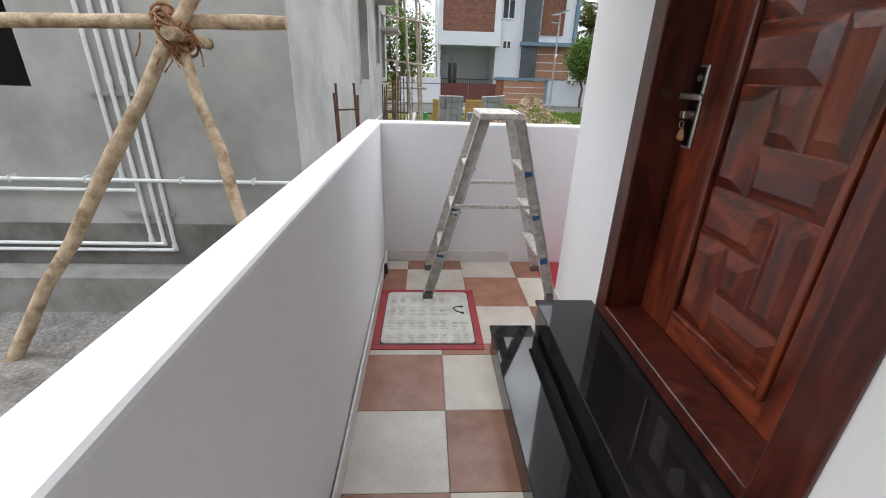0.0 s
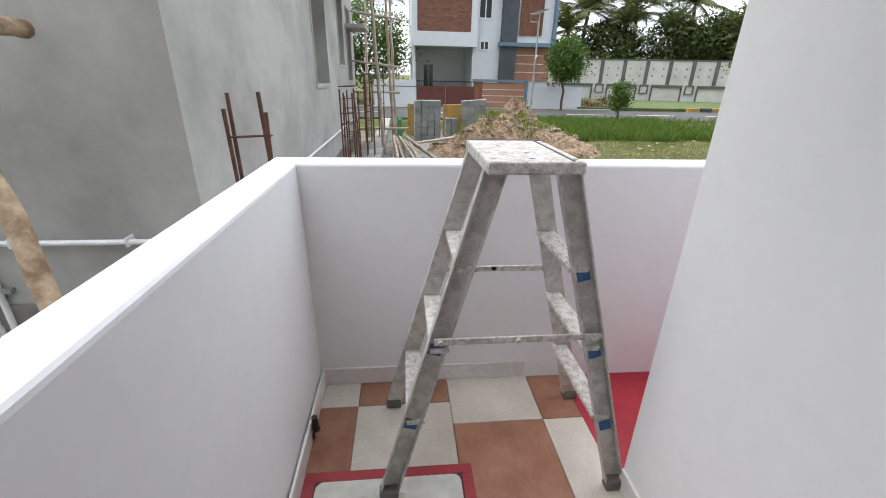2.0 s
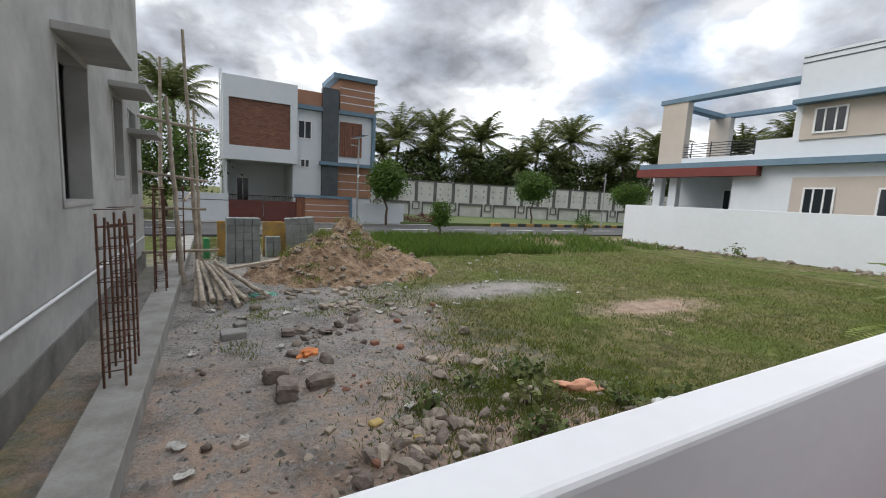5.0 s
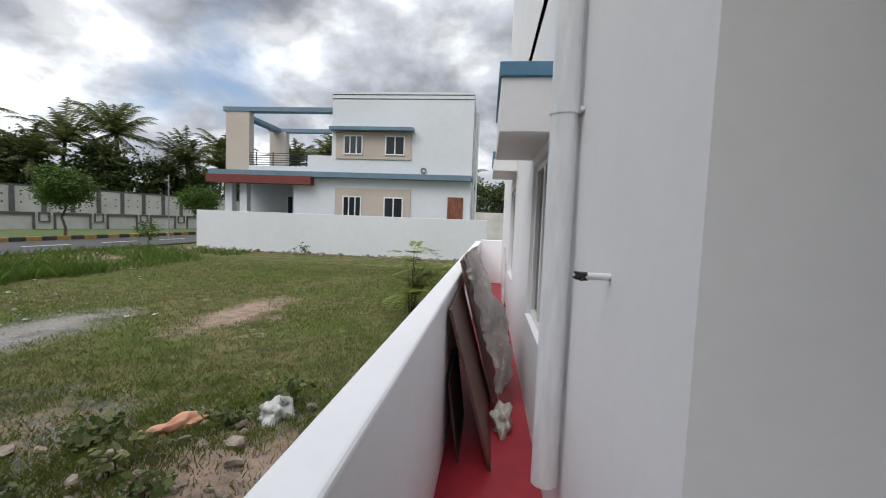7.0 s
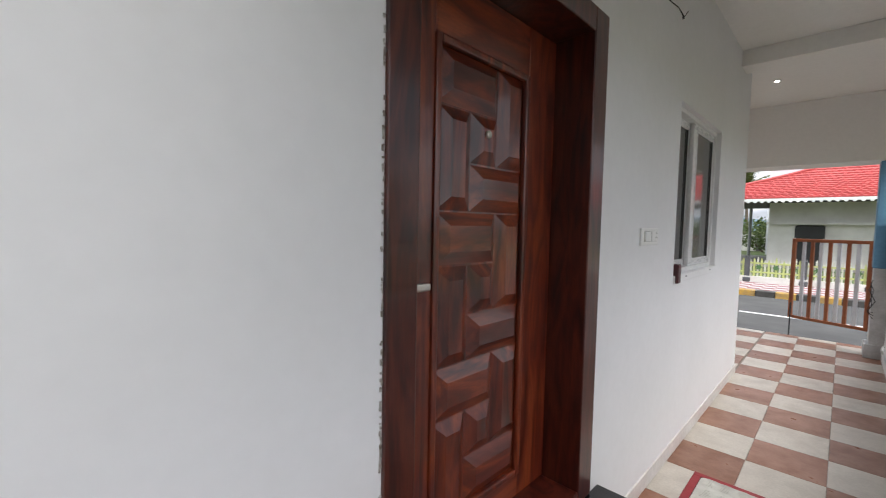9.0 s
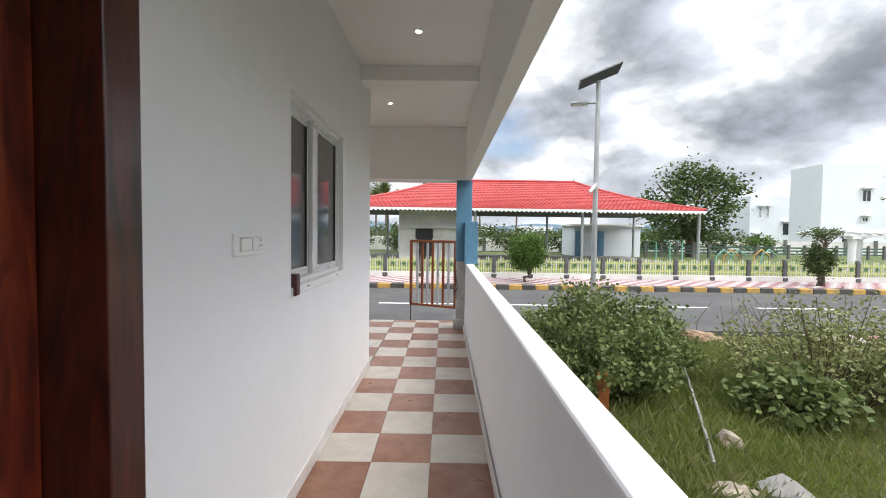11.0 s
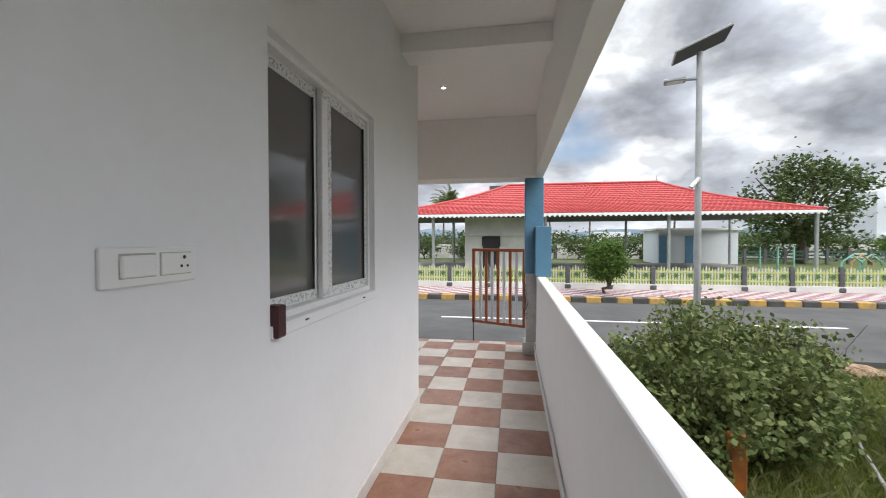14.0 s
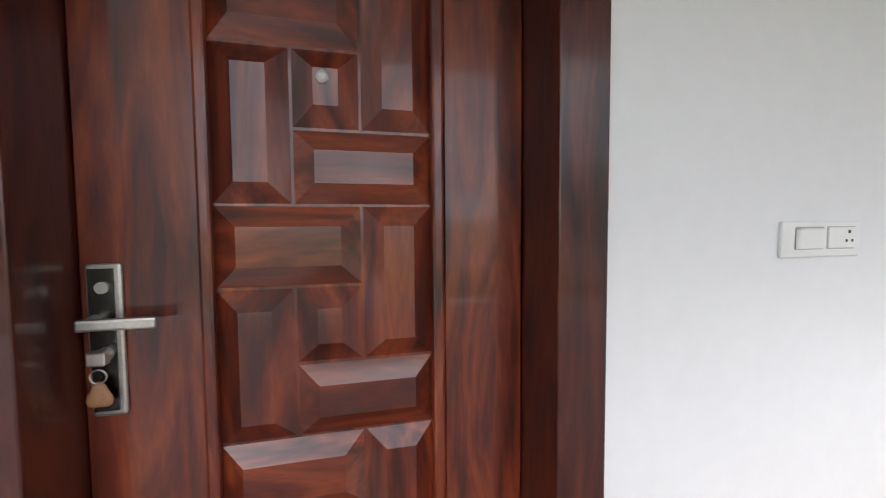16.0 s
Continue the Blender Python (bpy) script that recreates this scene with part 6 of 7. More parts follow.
def far_window(parent, axis, at, u0, u1, z0, z1, out, frame=UPVC, glass=DARKGLASS, mullions=1, depth=0.05):
    """A framed window on a facade plane; out is the facade's outward sign."""
    w = thing("window", "", "")
    w.parent = parent

    def d(a0, a1, u0_, u1_, z0_, z1_):
        lo, hi = sorted((at + a0 * out, at + a1 * out))
        return (lo, u0_, z0_, hi, u1_, z1_) if axis == 'x' else (u0_, lo, z0_, u1_, hi, z1_)
    u0, u1 = sorted((u0, u1))
    b = 0.07
    boxpart("pane", d(0.0, 0.012, u0 + b, u1 - b, z0 + b, z1 - b), glass, w)
    for q in ((u0, u0 + b, z0, z1), (u1 - b, u1, z0, z1), (u0 + b, u1 - b, z0, z0 + b), (u0 + b, u1 - b, z1 - b, z1)):
        boxpart("frame", d(0.0, depth, *q), frame, w)
    for k in range(mullions):
        c = lerp(u0, u1, (k + 1) / (mullions + 1))
        boxpart("mullion", d(0.0, depth * 0.9, c - 0.03, c + 0.03, z0 + b, z1 - b), frame, w)
    return w


vl = thing("villa", "white two-storey villa with wood panels and blue trim", "house")
VY = 27.2
bm = bmesh.new()
wall_with_holes(bm, 'y', VY, VY + 0.3, -0.1, 3.9, 3.1, 7.75, [(0.2, 3.5, 3.9, 6.55)])
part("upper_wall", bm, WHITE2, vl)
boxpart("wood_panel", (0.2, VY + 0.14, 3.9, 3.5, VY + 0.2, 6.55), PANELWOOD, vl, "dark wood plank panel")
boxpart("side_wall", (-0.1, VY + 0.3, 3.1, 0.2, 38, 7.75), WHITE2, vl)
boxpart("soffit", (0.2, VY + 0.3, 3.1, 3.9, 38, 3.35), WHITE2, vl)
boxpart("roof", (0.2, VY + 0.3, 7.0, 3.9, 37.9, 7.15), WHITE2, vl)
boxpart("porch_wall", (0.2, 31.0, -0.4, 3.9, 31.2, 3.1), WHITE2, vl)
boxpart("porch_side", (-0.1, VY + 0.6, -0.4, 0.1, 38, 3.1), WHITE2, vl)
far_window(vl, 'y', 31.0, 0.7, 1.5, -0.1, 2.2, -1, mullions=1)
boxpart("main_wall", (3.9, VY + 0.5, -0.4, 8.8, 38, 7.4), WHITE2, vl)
boxpart("porch_flank", (3.7, VY + 0.4, -0.4, 3.9, 31, 3.1), WHITE2, vl)
boxpart("parapet_band", (3.9, VY + 0.45, 6.75, 6.3, VY + 0.7, 7.65), TAN, vl, "tan painted roof parapet")
boxpart("slate_column", (5.45, VY + 0.15, 0.9, 6.45, VY + 0.7, 7.95), SLATE, vl, "dark slate clad column")
boxpart("blue_band", (3.9, VY + 0.2, 6.5, 8.95, VY + 0.55, 6.75), BLUE2, vl)
boxpart("blue_band", (5.3, VY + 0.0, 3.2, 8.6, VY + 0.55, 3.42), BLUE2, vl)
boxpart("blue_upright", (8.75, VY + 0.2, 3.0, 8.95, VY + 0.8, 6.5), BLUE2, vl)
boxpart("tan_base", (6.45, VY + 0.42, 1.2, 8.8, VY + 0.5, 3.2), TAN, vl, "tan painted base with white grooves")
for z in (1.7, 2.2, 2.7):
    boxpart("groove", (6.45, VY + 0.40, z, 8.8, VY + 0.42, z + 0.04), WHITE2, vl)
boxpart("tower", (6.55, VY + 0.3, 6.75, 8.85, 30.5, 8.65), TAN, vl, "tan stair tower")
for z in (7.2, 7.65, 8.1):
    boxpart("groove", (6.55, VY + 0.28, z, 8.85, VY + 0.3, z + 0.05), WHITE2, vl)
boxpart("tower_cap", (6.1, VY + 0.1, 8.65, 8.95, 30.6, 8.95), BLUE2, vl, "blue tower cap")
for k in range(9):
    boxpart("slat", (6.62 + k * 0.165, VY + 0.42, 3.85, 6.62 + k * 0.165 + 0.14, VY + 0.5, 6.05), SLATWOOD, vl)
far_window(vl, 'y', VY + 0.5, 4.0, 4.85, 4.7, 5.85, -1, mullions=1)
far_window(vl, 'y', VY + 0.5, 4.15, 4.75, 2.95, 3.5, -1, mullions=1)
far_window(vl, 'y', VY + 0.5, 5.6, 6.4, 1.5, 2.9, -1, mullions=1)
for dx in (-0.25, -0.16):
    bm = bmesh.new()
    cyl(bm, (dx, VY + 0.1, 3.0), (dx, VY + 0.1, 8.0), 0.03, n=8)
    part("drain_pipe", bm, PVCW, vl)
CY = 25.0
cw = thing("villa_compound_wall", "white and tan compound wall of the villa", "wall")
boxpart("panel", (-2.4, CY, -0.5, 0.05, CY + 0.2, 1.15), WHITE2, cw)
boxpart("groove", (-2.4, CY - 0.01, 0.78, 0.05, CY, 0.82), SLATE, cw)
boxpart("wood_pier", (3.5, CY - 0.02, -0.5, 3.98, CY + 0.22, 1.12), SLATWOOD, cw)
boxpart("panel", (3.98, CY, -0.5, 6.55, CY + 0.2, 1.1), TAN, cw, "tan panel with white grooves")
for z in (0.0, 0.35, 0.7):
    boxpart("groove", (3.98, CY - 0.01, z, 6.55, CY, z + 0.03), WHITE2, cw)
boxpart("blue_trim", (3.4, CY - 0.06, 1.12, 6.72, CY + 0.24, 1.27), BLUE2, cw)
boxpart("blue_trim", (6.55, CY - 0.06, -0.5, 6.72, CY + 0.24, 1.12), BLUE2, cw)
boxpart("panel", (6.72, CY + 0.1, -0.5, 10.2, CY + 0.3, 0.95), WHITE2, cw)
vg = thing("villa_gate", "maroon double-leaf metal gate with a barred top", "gate")
for x0, x1 in ((0.07, 1.76), (1.8, 3.48)):
    lf = boxpart("leaf", (x0, CY + 0.05, -0.3, x1, CY + 0.1, 0.85), GATED, vg)
    boxpart("top_rail", (x0, CY + 0.05, 1.08, x1, CY + 0.1, 1.13), DARKMETAL, lf)
    for k in range(14):
        x = lerp(x0 + 0.05, x1 - 0.05, k / 13)
        boxpart("bar", (x - 0.012, CY + 0.06, 0.85, x + 0.012, CY + 0.09, 1.08), DARKMETAL, lf)

# ---- north-east: the white house beyond the plot ----
RX = 21.8
rh = thing("white_house", "large white two-storey house with beige window bands", "house")
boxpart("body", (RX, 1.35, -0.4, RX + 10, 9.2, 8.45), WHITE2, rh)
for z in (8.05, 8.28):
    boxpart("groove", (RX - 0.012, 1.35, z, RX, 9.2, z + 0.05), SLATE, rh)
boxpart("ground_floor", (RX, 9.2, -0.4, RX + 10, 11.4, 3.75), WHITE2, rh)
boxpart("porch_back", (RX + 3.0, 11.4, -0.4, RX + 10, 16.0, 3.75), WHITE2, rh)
far_window(rh, 'x', RX + 3.0, 12.0, 13.3, 1.4, 2.8, -1, mullions=2)
for y in (15.4, 14.5):
    boxpart("porch_column", (RX + 0.1, y - 0.22, -0.4, RX + 0.5, y + 0.22, 3.75), WHITE2, rh)
boxpart("slab", (RX - 0.45, 1.35, 3.72, RX + 10, 16.3, 4.0), BLUE2, rh, "slate blue slab edge")
boxpart("fascia", (RX - 0.5, 10.2, 3.28, RX + 0.1, 16.4, 3.73), MAROON, rh, "maroon porch fascia")
boxpart("beige_band", (RX - 0.06, 4.69, 4.80, RX, 8.95, 6.27), BEIGE, rh, "beige window band")
boxpart("beige_band", (RX - 0.06, 4.65, 1.2, RX, 8.95, 3.19), BEIGE, rh, "beige window band")
boxpart("shade", (RX - 0.5, 4.55, 6.3, RX, 9.2, 6.48), BLUE2, rh, "slate blue sunshade")
for z0, z1 in ((5.03, 6.09), (1.60, 2.75)):
    far_window(rh, 'x', RX - 0.06, 7.41, 8.50, z0, z1, -1, mullions=2)
    far_window(rh, 'x', RX - 0.06, 5.05, 6.15, z0, z1, -1, mullions=1)
boxpart("side_door", (RX - 0.05, 1.75, 0.6, RX, 2.6, 2.85), SLATWOOD, rh, "brown side door")
boxpart("terrace_parapet", (RX, 9.2, 4.0, RX + 0.2, 10.6, 4.95), WHITE2, rh)
boxpart("terrace_kerb", (RX, 10.6, 4.0, RX + 0.2, 14.1, 4.3), WHITE2, rh)
boxpart("terrace_column", (RX, 14.1, 4.0, RX + 0.5, 15.5, 7.34), BEIGE, rh, "broad beige terrace column")
boxpart("terrace_column", (RX + 5.5, 14.7, 4.0, RX + 6.0, 15.9, 7.34), BEIGE, rh, "broad beige terrace column")
boxpart("top_beam", (RX - 0.05, 9.2, 7.34, RX + 0.5, 15.65, 7.58), BLUE2, rh)
boxpart("top_beam", (RX + 5.5, 9.2, 7.34, RX + 6.0, 16.0, 7.58), BLUE2, rh)
boxpart("top_beam", (RX + 0.5, 15.1, 7.34, RX + 5.5, 15.65, 7.58), BLUE2, rh)
boxpart("terrace_parapet", (RX + 9.8, 9.2, 4.0, RX + 10, 16.0, 4.95), WHITE2, rh)
for k in range(6):
    bm = bmesh.new()
    cyl(bm, (RX + 0.1, 10.6, 4.38 + k * 0.13), (RX + 0.1, 14.1, 4.38 + k * 0.13), 0.02, n=6)
    part("rail_bar", bm, DARKMETAL, rh)
for y in (10.7, 11.7, 12.7, 13.7):
    bm = bmesh.new()
    cyl(bm, (RX + 0.1, y, 4.3), (RX + 0.1, y, 5.1), 0.03, n=6)
    part("rail_post", bm, DARKMETAL, rh)
for y in (1.25, 1.1):
    bm = bmesh.new()
    cyl(bm, (RX + 0.5, y, -0.3), (RX + 0.5, y, 7.6), 0.05, n=8)
    part("drain_pipe", bm, PVCW, rh)
bm = bmesh.new()
for k in range(16):
    a, b = 2 * math.pi * k / 16, 2 * math.pi * (k + 1) / 16
    cyl(bm, (RX - 0.04, 3.98 + 0.13 * math.cos(a), 4.25 + 0.13 * math.sin(a)), (RX - 0.04, 3.98 + 0.13 * math.cos(b), 4.25 + 0.13 * math.sin(b)), 0.03, n=6)
part("wall_ring", bm, GREYP, rh, "small grey round wall fitting")
boxthing("white_house_wall", (20.3, 0.4, -0.6, 20.5, 16.2, 1.66), WHITE2, "long plain white compound wall of the neighbour plot", "wall", bev=0.01)
boxthing("white_house_wall", (20.5, 16.0, -0.6, 33, 16.2, 1.66), WHITE2, "plain white compound wall along the road", "wall", bev=0.01)

# ---- boundary wall with grey piers ----
bw = thing("boundary_wall", "off-white boundary wall with grey frames and piers", "wall")
n_bay = 17
P0, P1 = Vector((2, 39.2)), Vector((62, 24.6))
for k in range(n_bay):
    a, b = P0.lerp(P1, k / n_bay), P0.lerp(P1, (k + 1) / n_bay)
    ang = math.atan2(b.y - a.y, b.x - a.x)
    Lb = (b - a).length
    M = Matrix.Translation((a.x, a.y, G)) @ Matrix.Rotation(ang, 4, 'Z')

    def piece(name, d, m_, M=M):
        bm = bmesh.new()
        bx(bm, *d, m=M)
        return part(name, bm, m_, bw)
    piece("panel", (0, 0, 0, Lb, 0.15, 3.35), OFFW)
    piece("cap", (0, -0.04, 3.35, Lb, 0.19, 3.47), GREYP)
    for f in (0.0, 0.5):
        piece("pier", (f * Lb - 0.14, -0.1, 1.55, f * Lb + 0.14, 0.0, 3.35), GREYP)
    for z in (2.75, 2.2):
        for f in (0.14, 0.36, 0.64, 0.86):
            piece("vent", (f * Lb - 0.05, -0.01, z - 0.06, f * Lb + 0.05, 0.0, z + 0.06), BLACKK)
    piece("low_frame", (0.16 * Lb, -0.12, 1.32, 0.84 * Lb, 0.0, 1.52), GREYP)
    for f in (0.16, 0.81):
        piece("low_frame", (f * Lb, -0.12, 0, (f + 0.03) * Lb, 0.0, 1.32), GREYP)
    for d in ((-0.08, 0.8, 0.08, 0.87), (-0.08, 1.45, 0.08, 1.52), (-0.095, 0.8, -0.075, 1.52), (0.075, 0.8, 0.095, 1.52)):
        piece("square_trim", (d[0] * Lb, -0.11, d[1], d[2] * Lb, -0.0, d[3]), GREYP)

# palms and thicket behind it
boxthing("boundary_wall_rear", (47, -16, G, 47.2, 13.5, 2.7), OFFW, "plain off-white boundary wall behind the white house", "wall")
for k, (x, y) in enumerate(((51, 1.5), (52, -1.8), (54, -5), (50, 5.0), (56, 9))):
    tree((x, y, G), 2.4, 0.16, (2.6, 2.4, 2.6), 4.4, 70, 60, 0.36, LEAF_D, "dense green tree behind the white house", "trees behind the white house", 170 + k, 0.5)
pm = palm(5, 8.2, 0.5)
pm.location = (17.2, 44, G)
pm2 = palm(9, 9.0, -0.6)
pm2.location = (22.5, 43, G)
pr = random.Random(5)
for k, (x, y, s) in enumerate(((28, 42.5, 1.0), (33, 39, 0.95), (38.5, 38, 1.05), (43, 34, 0.95), (48, 33, 1.0), (12.5, 46, 1.1), (53, 27, 1.0), (58, 20, 1.0), (62, 13, 1.05), (-8, 44, 1.1), (-3, 40, 0.95), (60, 4, 1.0), (50, 20, 1.0), (-13, 38, 1.0), (15, 42.2, 0.72), (20, 41.6, 0.78), (25.2, 40.4, 0.7), (30.6, 39.0, 0.74), (35.8, 37.0, 0.76), (41, 35.4, 0.7), (45.6, 32.4, 0.76), (50.5, 30, 0.72), (10, 43.6, 0.76), (55.5, 25, 0.76))):
    copy_thing(pm if k % 2 else pm2, Matrix.Translation((x, y, G + pr.uniform(-0.5, 0.4))) @ Matrix.Rotation(pr.uniform(0, 6.28), 4, 'Z') @ Matrix.Scale(s, 4))
for k in range(24):
    x = 6 + k * 2.6 + pr.uniform(-1, 1)
    y = 47 - 0.28 * x + pr.uniform(0, 4)
    tree((x, y, G), 2.4, 0.14, (2.8, 2.3, 2.7), 4.2 + pr.uniform(-.6, 1.4), 58, 55, 0.36, LEAF_D, "dense dark green tree behind the boundary wall", "thicket behind the wall", 100 + k, 0.5)
for k, (x, y) in enumerate(((-6.5, 22), (-9.5, 27), (-3.2, 30), (-12, 20), (-7, 34))):
    tree((x, y, G), 2.4, 0.14, (2.8, 2.4, 3.0), 3.6, 130, 80, 0.20, LEAF_A if k % 3 else LEAF_D, "leafy green tree behind the unfinished house", "trees behind the unfinished house", 130 + k, 0.5)

# street trees
for k, (x, y, h, r, leaf) in enumerate(((8.42, 23.6, 2.1, (0.92, 0.9, 1.0), LEAF_A), (21.5, 25.6, 2.4, (1.4, 1.3, 1.15), LEAF_A), (30.5, 23.6, 2.2, (1.3, 1.2, 1.0), LEAF_A))):
    tree((x, y, G + 0.15), h, 0.07, r, h + 0.55, 115, 70, 0.16, leaf, "small street tree with a rounded green crown", "street trees", 150 + k, 0.26)
tree((8.65, 17.3, G), 0.9, 0.05, (0.34, 0.34, 0.60), 1.22, 60, 55, 0.10, LEAF_A, "young clipped tree near the road", "street trees", 160, 0.13)
tree((18.6, 17.6, G), 0.5, 0.04, (0.4, 0.4, 0.5), 0.95, 22, 30, 0.10, LEAF_A, "young thin sapling at the corner", "street trees", 161, 0.14)
hd = random.Random(77)
pts = clump_points((12.0, 25.6, -0.05), (1.6, 0.4, 0.35), 40, 50, 0.16, hd)
V, F = leaf_cloud(pts, 0.10, hd)
tagged(new("red_hedge", pydata("red_hedge", V, F, LEAF_R)), "low dark red leaved hedge by the kerb", "hedge")


def street_lamp(at, h, label, yaw, panel=True, r=0.05):
    t = thing("street_lamp", label, "street lamp", "solar street lamps", at=at)
    t.rotation_euler = (0, 0, yaw)
    bm = bmesh.new()
    cyl(bm, (0, 0, 0), (0, 0, h), r, r * 0.75, 14)
    part("pole", bm, GALV, t)
    bm = bmesh.new()
    bx(bm, -0.16, -0.16, 0, 0.16, 0.16, 0.025, bev=0.004)
    part("base_plate", bm, GALV, t)
    arm = bmesh.new()
    cyl(arm, (0, 0, h - 0.42), (0.24, 0, h - 0.40), 0.022, n=8)
    part("arm", arm, GALV, t)
    boxpart("lamp_head", (0.18, -0.09, h - 0.43, 0.5, 0.09, h - 0.38), GALV, t, bev=0.012)
    boxpart("lens", (0.22, -0.07, h - 0.437, 0.46, 0.07, h - 0.43), UPVC, t)
    if panel:
        bm = bmesh.new()
        M = Matrix.Translation((-0.02, 0, h + 0.08)) @ Matrix.Rotation(radians(20), 4, 'Y') @ Matrix.Rotation(radians(-3), 4, 'X')
        bx(bm, -0.40, -0.32, 0, 0.40, 0.32, 0.035, bev=0.004, m=M)
        pn = part("solar_panel", bm, GALV, t, "tilted solar panel")
        bm = bmesh.new()
        for i in range(4):
            bx(bm, -0.385 + i * 0.195, -0.30, 0.034, -0.385 + i * 0.195 + 0.186, 0.30, 0.039, m=M)
        part("solar_cells", bm, SOLAR, pn)
        bm = bmesh.new()
        bx(bm, -0.385, -0.30, -0.006, 0.385, 0.30, 0.0, m=M)
        part("panel_back", bm, SLATE, pn)
        bm = bmesh.new()
        cyl(bm, (0, -0.09, h * 0.60), (0, 0.14, h * 0.60), 0.014, n=8)
        cyl(bm, (0.0, 0.10, h * 0.60), (0.12, 0.16, h * 0.57), 0.034, n=10)
        part("camera_unit", bm, PVCW, t, "small white camera on the pole")
    return t


street_lamp((6.55, 23.4, G), 5.0, "tall grey street lamp before the villa", radians(200), True, 0.06)
street_lamp((27.5, 23.8, G), 4.6, "tall grey street lamp by the road bend", radians(200), False, 0.05)

# ---- south: gate, park, pavilion ----
street_lamp((-3.80, -8.75, G), 5.0, "tall grey solar street lamp by the road", radians(-15), True, 0.055)

gt = thing("iron_gate", "open brown iron gate with grey bars", "gate")
h0, h1 = Vector((-1.10, -8.35)), Vector((-0.20, -8.75))
gd = (h1 - h0).normalized()
gang = math.atan2(gd.y, gd.x)
GM = Matrix.Translation((h0.x, h0.y, 0.16)) @ Matrix.Rotation(gang, 4, 'Z')
GL, GH = (h1 - h0).length, 1.28
for nm, d in (("stile", (0, -0.02, 0, 0.05, 0.02, GH)), ("stile", (GL - 0.05, -0.02, 0, GL, 0.02, GH)), ("rail", (0.05, -0.02, GH - 0.05, GL - 0.05, 0.02, GH)), ("rail", (0.05, -0.02, 0, GL - 0.05, 0.02, 0.045))):
    bm = bmesh.new()
    bx(bm, *d, bev=0.004, m=GM)
    part(nm, bm, GATEBR, gt)
for k in range(7):
    bm = bmesh.new()
    x = 0.05 + (GL - 0.1) * (k + 1) / 8
    w = 0.022
    bx(bm, x - w, -0.012, 0.045, x + w, 0.012, GH - 0.05, m=GM)
    part("bar", bm, GATEBR if k % 2 else GATEGR, gt)
bm = bmesh.new()
cyl(bm, GM @ Vector((GL - 0.04, 0.03, -0.36)), GM @ Vector((GL - 0.04, 0.03, 0.25)), 0.009, n=8)
part("drop_bolt", bm, DARKMETAL, gt)
boxthing("gate_post", (-1.26, -8.5, -0.5, -1.10, -8.30, 1.5), PLASTER, "bare concrete gate post", "post", bev=0.006)

# park fence
FY = -17.35
pf = thing("park_fence", "park fence of lime and white pickets between dark posts", "fence")
boxpart("kerb_wall", (-20.7, FY - 0.08, -0.3, 17.6, FY + 0.08, 0.02), OFFW, pf, "low white fence wall")
bm = bmesh.new()
bx(bm, -0.075, -0.075, 0, 0.075, 0.075, 0.80, bev=0.01)
bx(bm, -0.055, -0.055, 0.80, 0.055, 0.055, 0.86)
bx(bm, -0.11, -0.11, 0, 0.11, 0.11, 0.16, bev=0.03)
post_me = mesh_of("post", bm, POSTG)
pick = []
for col in (PICKET, PICKETW):
    bm = bmesh.new()
    for k in range(14):
        if (k % 2 == 0) == (col is PICKET):
            x = 0.09 + k * 0.097
            hgt = 0.60 + 0.05 * math.sin(k * 1.3)
            bx(bm, x, -0.012, 0.03, x + 0.05, 0.012, hgt - 0.03)
            bx(bm, x + 0.012, -0.012, hgt - 0.03, x + 0.038, 0.012, hgt + 0.02)
    if col is PICKET:
        for z in (0.14, 0.44):
            bx(bm, 0.05, 0.012, z, 1.40, 0.03, z + 0.05)
    pick.append(mesh_of("picket_panel", bm, col))
bm = bmesh.new()
petals = [bm.verts.new((0.075 * (1 + 0.35 * math.cos(6 * w)) * math.cos(w), 0.0, 0.075 * (1 + 0.35 * math.cos(6 * w)) * math.sin(w))) for w in [2 * math.pi * k / 24 for k in range(24)]]
face = bm.faces.new(petals)
for g in bmesh.ops.extrude_face_region(bm, geom=[face])["geom"]:
    if isinstance(g, bmesh.types.BMVert):
        g.co.y += 0.012
flower_me = mesh_of("flower_ornament", bm, mat("dark_green_ornament", (0.06, 0.14, 0.045), 0.6))
for k in range(-11, 14):
    x = -2.88 + k * 1.466
    for me, nm, xo in ((post_me, "post", 0), (pick[0], "picket_panel", 0), (pick[1], "picket_panel", 0), (flower_me, "ornament", 0.25), (flower_me, "ornament", 0.70), (flower_me, "ornament", 1.15)):
        o = new(nm, me)
        o.location = (x + xo, FY + (0.034 if nm == "ornament" else 0.0), -0.18 if nm == "post" else 0.34 if nm == "ornament" else 0.0)
        o.parent = pf

boxthing("fence_end_post", (-20.8, FY - 0.1, -0.3, -20.6, FY + 0.1, 1.03), UPVC, "white square post at the fence end", "post", bev=0.01)
# inner park fence, dark green
inf = thing("inner_park_fence", "low dark green fence round the play lawn", "fence")
GREENF = mat("dark_green_fence", (0.05, 0.12, 0.085), 0.6, c2=(0.035, 0.085, 0.06), scale=4)
for k in range(26):
    boxpart("post", (-46 + k * 1.3, -34.6, -0.12, -45.84 + k * 1.3, -34.44, 1.0), GREYP, inf)
for z in (0.2, 0.45, 0.7):
    boxpart("rail", (-46, -34.54, z, -13.4, -34.50, z + 0.12), GREENF, inf)

